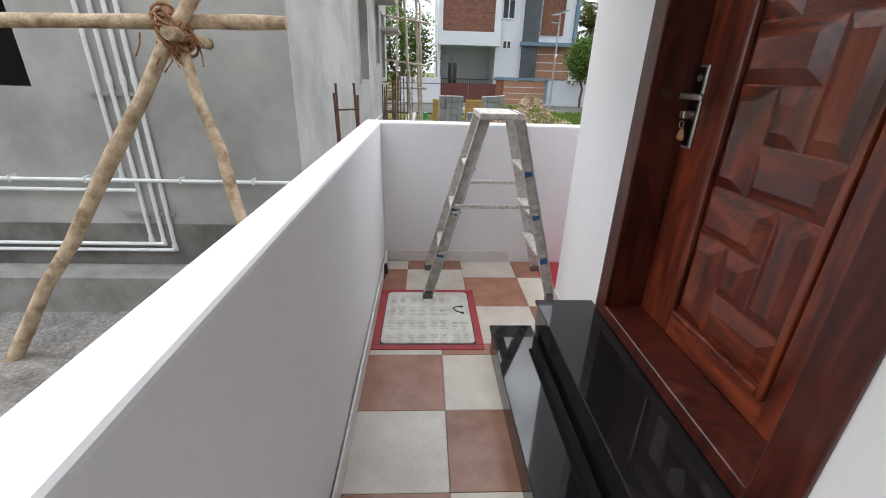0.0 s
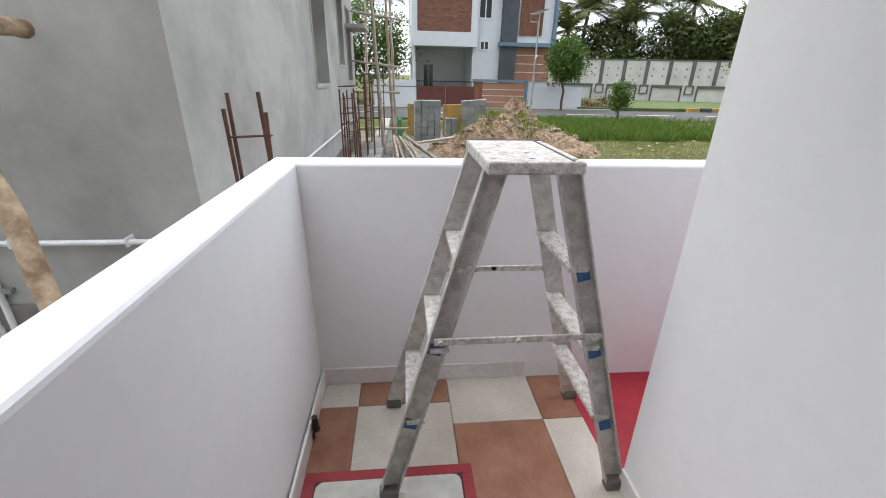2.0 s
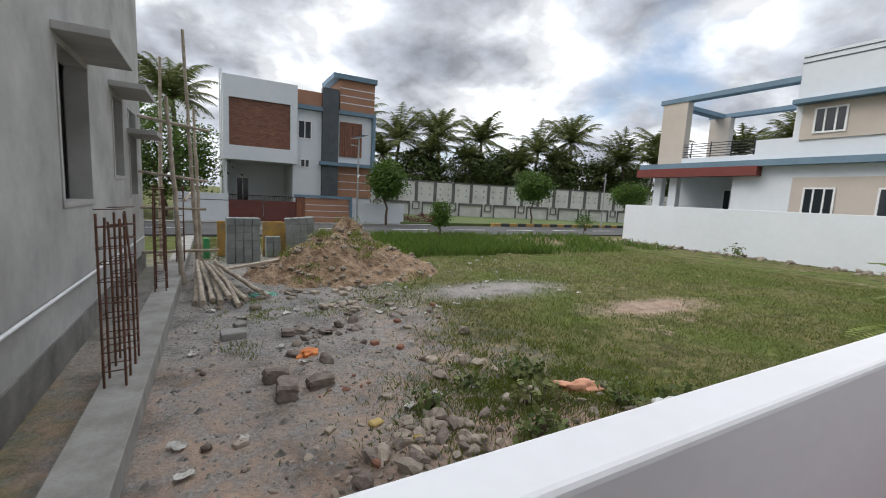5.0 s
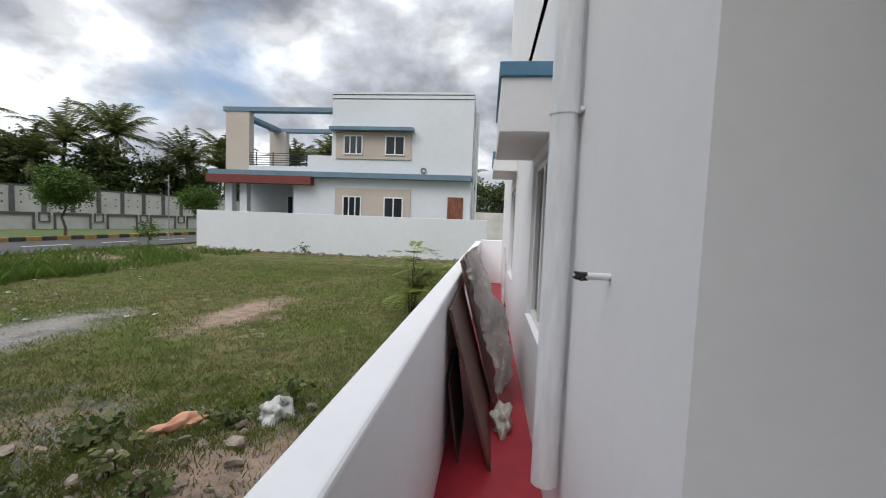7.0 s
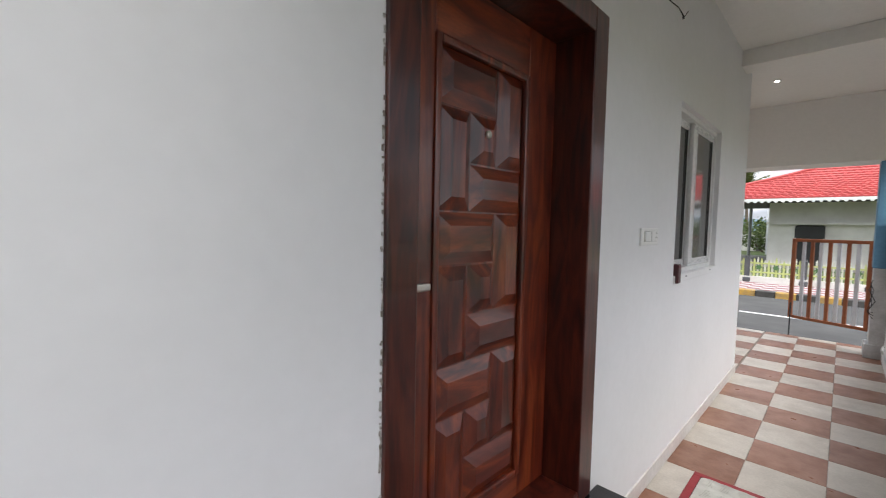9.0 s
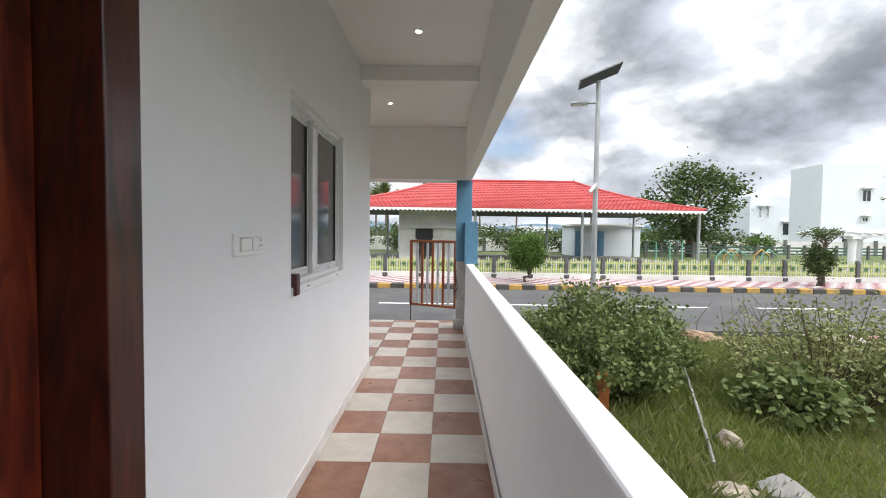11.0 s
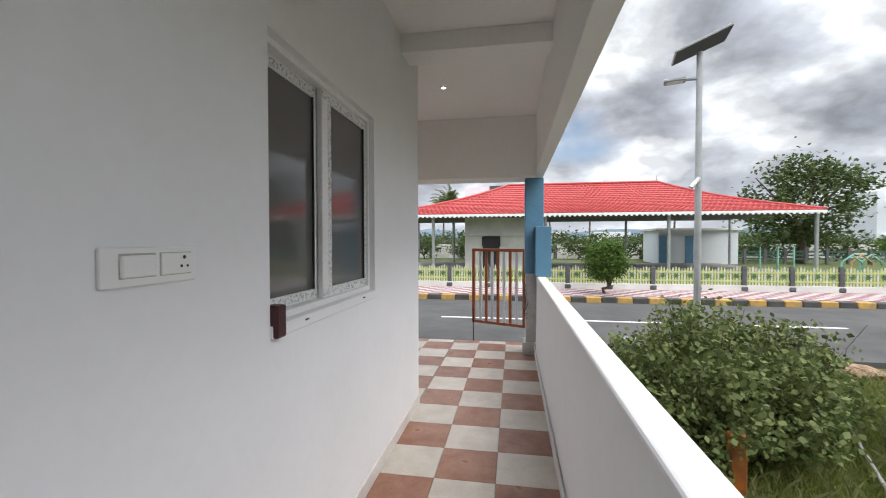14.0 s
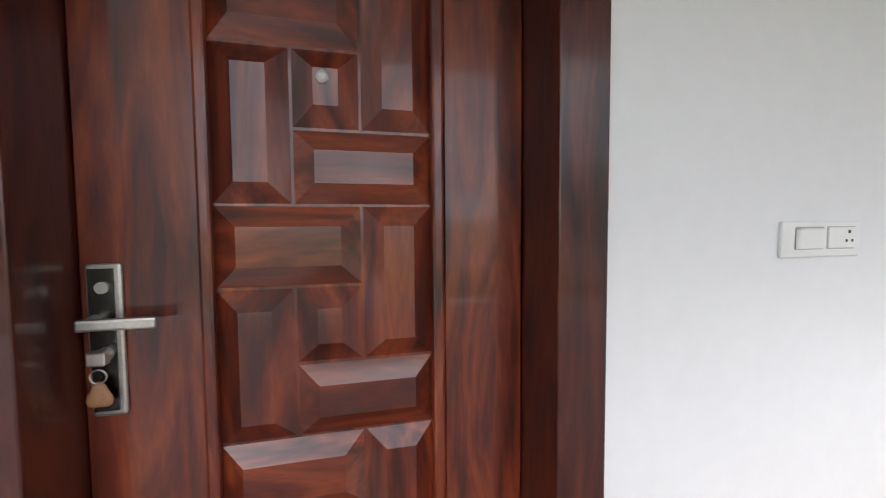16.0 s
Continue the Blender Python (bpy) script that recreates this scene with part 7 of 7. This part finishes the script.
# pavilion with a tiled hip roof
pv = thing("pavilion", "open pavilion with a red tiled hip roof", "pavilion")
EX0, EX1, EY0, EY1, EZ = -15.4, 6.6, -23.7, -32.9, 3.0
RY, RZ, RX0, RX1 = -28.3, 5.05, -9.4, -0.6


def SAG(f):
    """Height of the roof at a share f of the way from eave to ridge; it sags towards the eave."""
    return EZ + (RZ - EZ) * (0.66 * f + 0.34 * f ** 2.4)


def roof_plane(e0, e1, r0, r1, name):
    """Overlapping rows of pan tiles between an eave and a ridge."""
    e0, e1, r0, r1 = map(Vector, (e0, e1, r0, r1))
    rows = 17
    V, F = [], []
    up = Vector((0, 0, 1))
    for k in range(rows):
        f0, f1 = k / rows, (k + 1) / rows
        a0, a1 = e0.lerp(r0, f0), e1.lerp(r1, f0)
        b0, b1 = e0.lerp(r0, f1), e1.lerp(r1, f1)
        for q, f in ((a0, f0), (a1, f0), (b0, f1), (b1, f1)):
            q.z = SAG(f)
        n = max(2, int((a1 - a0).length / 0.085))
        s = len(V)
        for i in range(n + 1):
            g = i / n
            p, q = a0.lerp(a1, g), b0.lerp(b1, g)
            wv = 0.035 * abs(math.sin(math.pi * i / 3.0))
            V += [p + up * (wv + 0.055), q + up * wv, p + up * wv * 0.5]
        for i in range(n):
            o = s + 3 * i
            F.append((o, o + 3, o + 4, o + 1))
            F.append((o + 2, o + 5, o + 3, o))
    ob = new(name, pydata(name, V, F, ROOFRED))
    ob.parent = pv


A_, B_, C_, D_ = (EX0, EY0, EZ), (EX1, EY0, EZ), (EX1, EY1, EZ), (EX0, EY1, EZ)
R0, R1 = (RX0, RY, RZ), (RX1, RY, RZ)
roof_plane(A_, B_, R0, R1, "roof_slope")
roof_plane(C_, D_, R1, R0, "roof_slope")
roof_plane(D_, A_, R0, R0, "roof_slope")
roof_plane(B_, C_, R1, R1, "roof_slope")
bm = bmesh.new()
cyl(bm, Vector(R0) + Vector((0, 0, 0.06)), Vector(R1) + Vector((0, 0, 0.06)), 0.08, n=8)
for a, b in ((A_, R0), (D_, R0), (B_, R1), (C_, R1)):
    hip = [Vector(a).lerp(Vector(b), k / 8) for k in range(9)]
    rod(bm, [(q.x, q.y, SAG(k / 8) + 0.06) for k, q in enumerate(hip)], 0.08, 8)
part("ridge_cap", bm, ROOFRED, pv)
bm = bmesh.new()
cyl(bm, R0, Vector(R0) + Vector((0, 0, 0.45)), 0.05, 0.01, 8)
part("finial", bm, GALV, pv)
boxpart("eave_board", (EX0, EY0, EZ - 0.12, EX1, EY0 + 0.04, EZ - 0.0), UPVC, pv, "white fringed eave board")
bm = bmesh.new()
for k in range(88):
    x = EX0 + 0.125 + k * 0.25
    cyl(bm, (x, EY0 + 0.005, EZ - 0.12), (x, EY0 + 0.035, EZ - 0.12), 0.07, n=10)
tagged(part("eave_fringe", bm, UPVC, pv), kind="stuff")
# dark grey puts the shade under the roof into the ceiling's colour
boxpart("ceiling", (EX0 + 0.3, EY1 + 0.3, EZ - 0.06, EX1 - 0.3, EY0 - 0.3, EZ - 0.02), GREYP, pv)
boxpart("floor", (EX0 + 0.5, EY1, -0.5, EX1 - 0.5, EY0 - 0.4, -0.02), CONC, pv)
for x in (-15.3, -8.69, -2.6, 3.49, 6.2):
    for y in (EY0 - 0.5, EY1 + 0.6):
        bm = bmesh.new()
        cyl(bm, (x, y, -0.1), (x, y, EZ - 0.05), 0.085, n=12)
        part("column", bm, GALV, pv)
kb = thing("service_block", "plain beige service block under the pavilion roof", "building")
boxpart("wall", (-2.4, -28.5, -0.1, 1.88, -25.6, 2.9), OFFW, kb)
boxpart("ledge", (-2.45, -25.6, 1.88, 1.93, -25.2, 1.97), OFFW, kb)
boxpart("door", (-0.12, -25.6, -0.1, 0.83, -25.55, 1.84), DARKMETAL, kb, "dark doorway")
boxpart("grille", (-0.17, -25.55, 1.25, 0.88, -25.5, 1.8), DARKMETAL, kb)
boxthing("water_tower", (0.93, -38, 0, 2.85, -34, 5.82), WHITE2, "white block rising behind the pavilion roof", "building")
# plain dark box added for the dark panel on the white block
boxthing("dark_tower_panel", (-0.32, -37, 0, 0.928, -34, 5.85), SLATE, "dark grey box for the dark panel on the white block", "building")
sh_ = thing("white_shed", "white shed with blue doors beyond the pavilion", "shed")
boxpart("wall", (-16.4, -37, -0.1, -11.2, -33.5, 2.3), WHITE2, sh_)
boxpart("roof", (-16.6, -37.2, 2.3, -11.0, -33.3, 2.45), OFFW, sh_)
for x in (-11.75, -13.5):
    boxpart("door", (x, -33.5, -0.1, x + 0.5, -33.42, 1.9), BLUE, sh_, "blue door")
boxthing("park_back_wall", (-45, -42.3, -0.3, 22, -42, 1.25), OFFW, "long low off-white wall behind the park", "wall")
bk = thing("park_wall_piers", "grey piers along the low park wall", "wall")
for k in range(22):
    boxpart("pier", (-44 + k * 3, -42.05, -0.3, -43.7 + k * 3, -41.9, 1.4), GREYP, bk)

for k in range(15):
    tree((-30 + k * 3.4 + pr.uniform(-1, 1), -40.3 + pr.uniform(-.6, .6), -0.3), 0.5, 0.08, (1.5, 0.9, 0.75), 1.0 + pr.uniform(0, .5), 26, 45, 0.24, LEAF_D if k % 3 else LEAF_A, "low green shrub in front of the park wall", "shrubs along the park wall", 260 + k, 0.4, name="park_shrub")

# trimmed trees on the footpath, large trees in the park
tree((-3.88, -15.9, -0.18), 0.3, 0.05, (0.56, 0.52, 0.66), 1.10, 150, 85, 0.085, LEAF_A, "small clipped round tree on the footpath", "footpath trees", 200, 0.14)
tree((-14.7, -15.9, -0.18), 0.5, 0.07, (0.30, 0.30, 0.55), 1.0, 60, 60, 0.10, LEAF_D, "small clipped dark tree with a tufted top", "footpath trees", 201, 0.15)
tree((-14.8, -15.8, -0.18), 1.7, 0.05, (0.70, 0.55, 0.16), 1.95, 14, 45, 0.10, LEAF_D, "flat topped tuft of the clipped tree", "footpath trees", 203, 0.12)
tree((-21.5, -35.5, -0.2), 2.8, 0.3, (4.0, 3.6, 3.2), 4.6, 80, 80, 0.34, LEAF_D, "broad dark green tree at the park edge", "park trees", 210, 0.6)
tree((-27.6, -19.6, -0.2), 1.6, 0.26, (3.8, 3.4, 2.8), 3.7, 190, 150, 0.20, LEAF_D, "large leafy green tree in the park", "park trees", 211, 0.42)
for k in range(26):
    x = -44 + k * 3.6 + pr.uniform(-1, 1)
    tree((x, -62 + pr.uniform(-8, 8), -0.3), 1.2, 0.12, (2.4, 2.0, 1.3), 1.6, 20, 40, 0.42, LEAF_D, "distant low tree beyond the park", "distant trees beyond the park", 230 + k, 0.5)
pm3 = copy_thing(pm, Matrix.Translation((9.5, -75, -0.5)))
for x, y in ((14, -90), (-9, -95), (-18, -100), (-33, -92), (4, -105)):
    copy_thing(pm2, Matrix.Translation((x, y, -0.5)) @ Matrix.Rotation(x, 4, 'Z'))
for x in (-30, -14, -50):
    boxthing("far_shed", (x, -120, -0.5, x + 9, -112, 3.8), WHITE2, "long pale building in the distance", "building", group="distant pale buildings")
# hill strip; distance haze is put into its flat blue colour
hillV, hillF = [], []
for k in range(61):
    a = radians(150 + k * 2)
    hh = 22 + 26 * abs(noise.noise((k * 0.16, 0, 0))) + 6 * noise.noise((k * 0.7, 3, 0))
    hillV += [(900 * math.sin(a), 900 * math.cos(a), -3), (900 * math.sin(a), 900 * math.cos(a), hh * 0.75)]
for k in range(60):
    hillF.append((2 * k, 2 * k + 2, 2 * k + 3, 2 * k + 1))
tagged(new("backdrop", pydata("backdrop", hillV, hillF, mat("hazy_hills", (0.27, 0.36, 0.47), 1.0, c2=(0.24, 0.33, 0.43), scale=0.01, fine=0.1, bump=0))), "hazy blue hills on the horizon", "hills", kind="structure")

# far white villas
def far_villa(x0, y0, x1, y1, h, label, wins):
    t = thing("far_villa", label, "house", "white villas beyond the park")
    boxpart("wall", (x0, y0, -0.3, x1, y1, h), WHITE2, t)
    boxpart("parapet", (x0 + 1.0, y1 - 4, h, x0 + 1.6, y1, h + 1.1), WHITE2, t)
    for u, z, w, hh, ax in wins:
        if ax == 'y':
            far_window(t, 'y', y1, u, u + w, z, z + hh, 1, mullions=1)
        else:
            far_window(t, 'x', x1, u, u + w, z, z + hh, 1, mullions=1)
        boxpart("shade", (x1, u - 0.2, z + hh + 0.1, x1 + 0.5, u + w + 0.2, z + hh + 0.25) if ax == 'x' else (u - 0.2, y1, z + hh + 0.1, u + w + 0.2, y1 + 0.5, z + hh + 0.25), WHITE2, t)
    return t


far_villa(-54, -48, -40.1, -44, 9.3, "white three-storey villa beyond the playground", ((-45.2, 5.45, 0.95, 1.25, 'y'), (-45.0, 3.35, 0.65, 0.5, 'y'), (-49.0, 7.65, 0.85, 0.65, 'y'), (-43.7, 0.6, 1.4, 1.6, 'y'), (-49.0, 3.4, 0.9, 1.2, 'y'), (-51.0, 0.6, 1.2, 1.5, 'y')))
# first window entry: dark glass stands for the shade in a recess
far_villa(-54, -70, -43.0, -58, 7.3, "farther white villa with an outside spiral stair", ((-49.7, 1.95, 2.2, 1.7, 'y'), (-45.6, 4.3, 0.4, 1.5, 'y'), (-44.6, 4.3, 0.4, 1.5, 'y'), (-44.5, 0.5, 0.9, 1.5, 'y')))
far_villa(-76, -46, -60, -36, 7.0, "white villa at the far side of the park", ((-66, 4.2, 1.2, 1.5, 'y'),))
spv = thing("spiral_stair", "dark spiral stair outside the far villa", "stair")
bm = bmesh.new()
cyl(bm, (-50.6, -57, 3.0), (-50.6, -57, 8.6), 0.10, n=8)
for k in range(40):
    a0, a1 = k * 0.35, (k + 1) * 0.35
    cyl(bm, (-50.6 + 0.9 * math.cos(a0), -57 + 0.9 * math.sin(a0), 4.6 + k * 0.09), (-50.6 + 0.9 * math.cos(a1), -57 + 0.9 * math.sin(a1), 4.69 + k * 0.09), 0.07, n=6)
part("handrail", bm, DARKMETAL, spv)

# pergola and playground
pg_ = thing("pergola", "white garden pergola with a curved slatted top", "pergola")
for x, y in ((-20.4, -20.5), (-20.9, -22.7), (-22.4, -20.5), (-22.9, -22.7)):
    bm = bmesh.new()
    cyl(bm, (x, y, -0.12), (x, y, 1.70), 0.15, n=14)
    bx(bm, x - 0.22, y - 0.22, -0.12, x + 0.22, y + 0.22, 0.05)
    bx(bm, x - 0.22, y - 0.22, 1.56, x + 0.22, y + 0.22, 1.70)
    part("column", bm, UPVC, pg_)
for y in (-20.5, -22.7):
    boxpart("beam", (-24.2, y - 0.1, 1.70, -19.9, y + 0.1, 1.88), UPVC, pg_)
for k in range(9):
    x = -24.0 + k * 0.48
    bm = bmesh.new()
    rod(bm, [(x, -19.8, 1.82), (x, -20.7, 1.96), (x, -21.6, 2.02), (x, -22.5, 1.96), (x, -23.4, 1.82)], 0.06, 8)
    part("slat", bm, UPVC, pg_)


def slide(at, yaw, c1, label):
    t = thing("playground_slide", label, "slide", "playground slides", at=at)
    t.rotation_euler = (0, 0, yaw)
    m1 = mat("slide_plastic", c1, 0.4)
    bm = bmesh.new()
    pts = [(0, 0, 1.35), (0.4, 0, 1.3), (1.0, 0, 0.75), (1.6, 0, 0.3), (2.1, 0, 0.18)]
    for a, b in zip(pts, pts[1:]):
        for y0, y1, z in ((-0.25, 0.25, 0.0), (-0.29, -0.23, 0.14), (0.23, 0.29, 0.14)):
            vs = [bm.verts.new(p) for p in ((a[0], y0, a[2] + z), (a[0], y1, a[2] + z), (b[0], y1, b[2] + z), (b[0], y0, b[2] + z))]
            lo = [bm.verts.new(p) for p in ((a[0], y0, a[2] - 0.05), (a[0], y1, a[2] - 0.05), (b[0], y1, b[2] - 0.05), (b[0], y0, b[2] - 0.05))]
            bm.faces.new(vs)
            bm.faces.new(lo[::-1])
            for k in range(4):
                bm.faces.new((vs[k], lo[k], lo[(k + 1) % 4], vs[(k + 1) % 4]))
    part("chute", bm, m1, t)
    for y in (-0.25, 0.25):
        bm = bmesh.new()
        cyl(bm, (-0.35, y, 0), (0, y, 1.9), 0.035, n=8)
        part("ladder_rail", bm, YELLOW, t)
    for k in range(4):
        bm = bmesh.new()
        cyl(bm, (-0.28 + k * 0.07, -0.25, 0.35 + k * 0.32), (-0.28 + k * 0.07, 0.25, 0.35 + k * 0.32), 0.025, n=8)
        part("rung", bm, YELLOW, t)
    return t


slide((-25.9, -22.2, -0.12), radians(20), (0.04, 0.20, 0.50), "blue plastic playground slide")
slide((-28.0, -21.0, -0.12), radians(15), (0.55, 0.05, 0.05), "red plastic playground slide")
ar = thing("play_arches", "yellow and green playground climbing arches", "play frame")
for k, (x, y) in enumerate(((-17.0, -24.5), (-17.7, -24.9), (-18.4, -25.3), (-20.3, -26), (-21.0, -26.3))):
    bm = bmesh.new()
    rod(bm, [(x - 0.5, y, -0.12), (x - 0.42, y, 0.5), (x, y, 0.85), (x + 0.42, y, 0.5), (x + 0.5, y, -0.12)], 0.045, 8)
    part("arch", bm, YELLOW if k % 2 else GREENB, ar)
gym = thing("outdoor_gym", "green outdoor exercise frame on the lawn", "exercise frame")
bm = bmesh.new()
for x in (-15.5, -16.3, -14.6):
    rod(bm, [(x, -27.5, -0.1), (x, -27.5, 1.2), (x + 0.4, -27.5, 1.3)], 0.05, 8)
part("frame", bm, GREENB, gym)

# ---- south-west: weeds and grass by the parapet ----
wr = random.Random(50)
pts = []
for _ in range(300000):
    x, y = -1.45 - 11 * wr.random() ** 1.5, -8.4 + 9.0 * wr.random()
    if y > -0.9:
        continue
    if wr.random() < 0.45 + 0.6 * noise.noise((x * 0.5, y * 0.5, 4)) + (0.3 if y < -2 else -0.25):
        pts.append((x, y, ground_height(x, y) - 0.01))
blades(pts[::6], 0.17, 0.0014, wr, LEAF_G, "dry_grass", "tall thin dry grass stalks beside the parapet")
blades(pts, 0.09, 0.0018, wr, LEAF_L, "weedy_grass", "unkempt green grass beside the parapet")
weed_bush("cotton_weed", "dense broad-leaved green weed bush beside the parapet", (-2.75, -6.1), (1.0, 1.25, 1.25), 170, 105, 0.058, LEAF_W, 301, droop=0.6)
weed_bush("cotton_weed", "dense broad-leaved green weed bush beside the parapet", (-3.6, -6.5), (0.85, 0.85, 1.10), 110, 95, 0.055, LEAF_W, 302, droop=0.6)
weed_bush("pale_weed", "straggly pale green flowering weeds on the plot", (-5.8, -5.9), (1.3, 1.1, 1.25), 130, 44, 0.052, LEAF_G, 303)
weed_bush("pale_weed", "straggly pale green flowering weeds on the plot", (-7.6, -5.6), (1.5, 1.1, 1.30), 140, 44, 0.052, LEAF_G, 304)
weed_bush("pale_weed", "straggly pale green flowering weeds on the plot", (-6.6, -4.3), (1.3, 0.9, 0.95), 110, 42, 0.052, LEAF_G, 305)
weed_bush("green_weed", "bright green bushy weed among the grass", (-4.75, -5.2), (0.55, 0.5, 0.6), 50, 30, 0.09, LEAF_W, 306)
weed_bush("pale_weed", "straggly pale green flowering weeds on the plot", (-9.2, -6.0), (1.4, 1.2, 1.0), 100, 34, 0.06, LEAF_G, 307)
tw = thing("dry_twigs", "bare dry twigs standing among the weeds", "twigs")
for k in range(16):
    bm = bmesh.new()
    x, y = -6.4 + wr.gauss(0, 0.35), -8.0 + wr.gauss(0, 0.25)
    rod(bm, [(x, y, G), (x + wr.gauss(0, .15), y + wr.gauss(0, .15), G + 0.4), (x + wr.gauss(0, .35), y + wr.gauss(0, .3), G + wr.uniform(0.7, 1.1))], [0.008, 0.006, 0.003], 5)
    part("twig", bm, BARK, tw)
for x, y, s, m_, lb in ((-3.66, -4.6, (0.14, 0.12, 0.10), STONE, "pale rounded stone in the grass"), (-3.55, -3.75, (0.24, 0.16, 0.09), CONC, "flat grey stone slab in the grass"), (-3.15, -3.75, (0.2, 0.13, 0.09), STONE, "pale tan stone in the grass"), (-5.9, -8.5, (0.4, 0.2, 0.16), SOIL, "clod of brown earth near the road")):
    stone(x, y, s, m_, lb, "stone", "stones in the grass", "field_stone")
bm = bmesh.new()
rod(bm, [(-3.22, -4.15, G + 0.07), (-3.44, -4.60, G + 0.08), (-4.22, -6.25, G + 0.10), (-5.07, -8.05, G + 0.10)], 0.017, 8)
single("old_kerb_line", bm, CONC, "narrow grey concrete edging lost in the grass", "edging")
boxthing("orange_post", (-2.66, -5.1, G, -2.54, -5.02, 0.09), mat("orange_paint", (0.30, 0.095, 0.012), 0.6, c2=(0.18, 0.06, 0.015), scale=8), "short orange painted stake among the weeds", "post", bev=0.01)
for k, (x, y, z) in enumerate(((-2.9, -9.0, 0.0), (-3.3, -9.05, 0.0), (-2.95, -9.0, 0.16), (-2.45, -8.9, 0.0))):
    boxthing("concrete_block", (x, y, G + 0.08 + z, x + 0.36, y + 0.18, G + 0.23 + z), BLOCK if k < 3 else BRICKR, "grey concrete block by the roadside" if k < 3 else "orange brick lump by the roadside", "block", bev=0.008, group="blocks by the roadside")
crumple("white_bag", "crumpled white plastic bag by the roadside", "bag", (-2.7, -8.45, G), (0.3, 0.2, 0.2), WHITEBAG, 9.4)

# ---- floor tiles ----
T = 0.405


def tile_mesh(w, d, material):
    bm = bmesh.new()
    bx(bm, 0.0012, 0.0012, -0.009, w - 0.0012, d - 0.0012, 0.0, bev=0.0012)
    return mesh_of("tile", bm, material)


TILES = {}


def lay(x0, y0, x1, y1, brown, parent):
    w, d = round(x1 - x0, 3), round(y1 - y0, 3)
    if w < 0.01 or d < 0.01:
        return
    key = (w, d, brown)
    if key not in TILES:
        TILES[key] = tile_mesh(w, d, BROWN if brown else CREAM)
    ob = new("tile", TILES[key])
    ob.location = (x0, y0, 0.0)
    ob.parent = parent


floor_ob = bpy.data.objects["floor"]
car_ob = bpy.data.objects["floor_carport"]
YT = -0.59
xl = [XP, -0.79, -0.385, 0.0]
k = 0
while YT - k * T > -8.05:
    ya, yb = max(YT - (k + 1) * T, -8.05), YT - k * T
    for c in range(3):
        lay(xl[c], ya, xl[c + 1], yb, (c + k) % 2 == 0, floor_ob)
    if yb < -5.4:
        for c in range(14):
            lay(0.02 + c * T, max(ya, -8.05), 0.02 + (c + 1) * T, min(yb, -5.45), (c + 3 + k) % 2 == 0, car_ob)
    k += 1
for c in range(3):
    lay(xl[c], YT, xl[c + 1], -0.49, (c + 1) % 2 == 0, floor_ob)
for x0, x1, ys, first in ((XP, -1.02, (-0.49, 0.14, 0.48, YE), 0), (-1.02, -0.595, (-0.49, 0.14, 0.48, YE), 1), (-0.595, -0.187, (-0.49, -0.075, 0.345, YE), 0), (-0.187, 0.0, (-0.49, -0.075, 0.345, YE), 1)):
    for j in range(3):
        lay(x0, ys[j], x1, ys[j + 1], (first + (2 - j)) % 2 == 1, floor_ob)
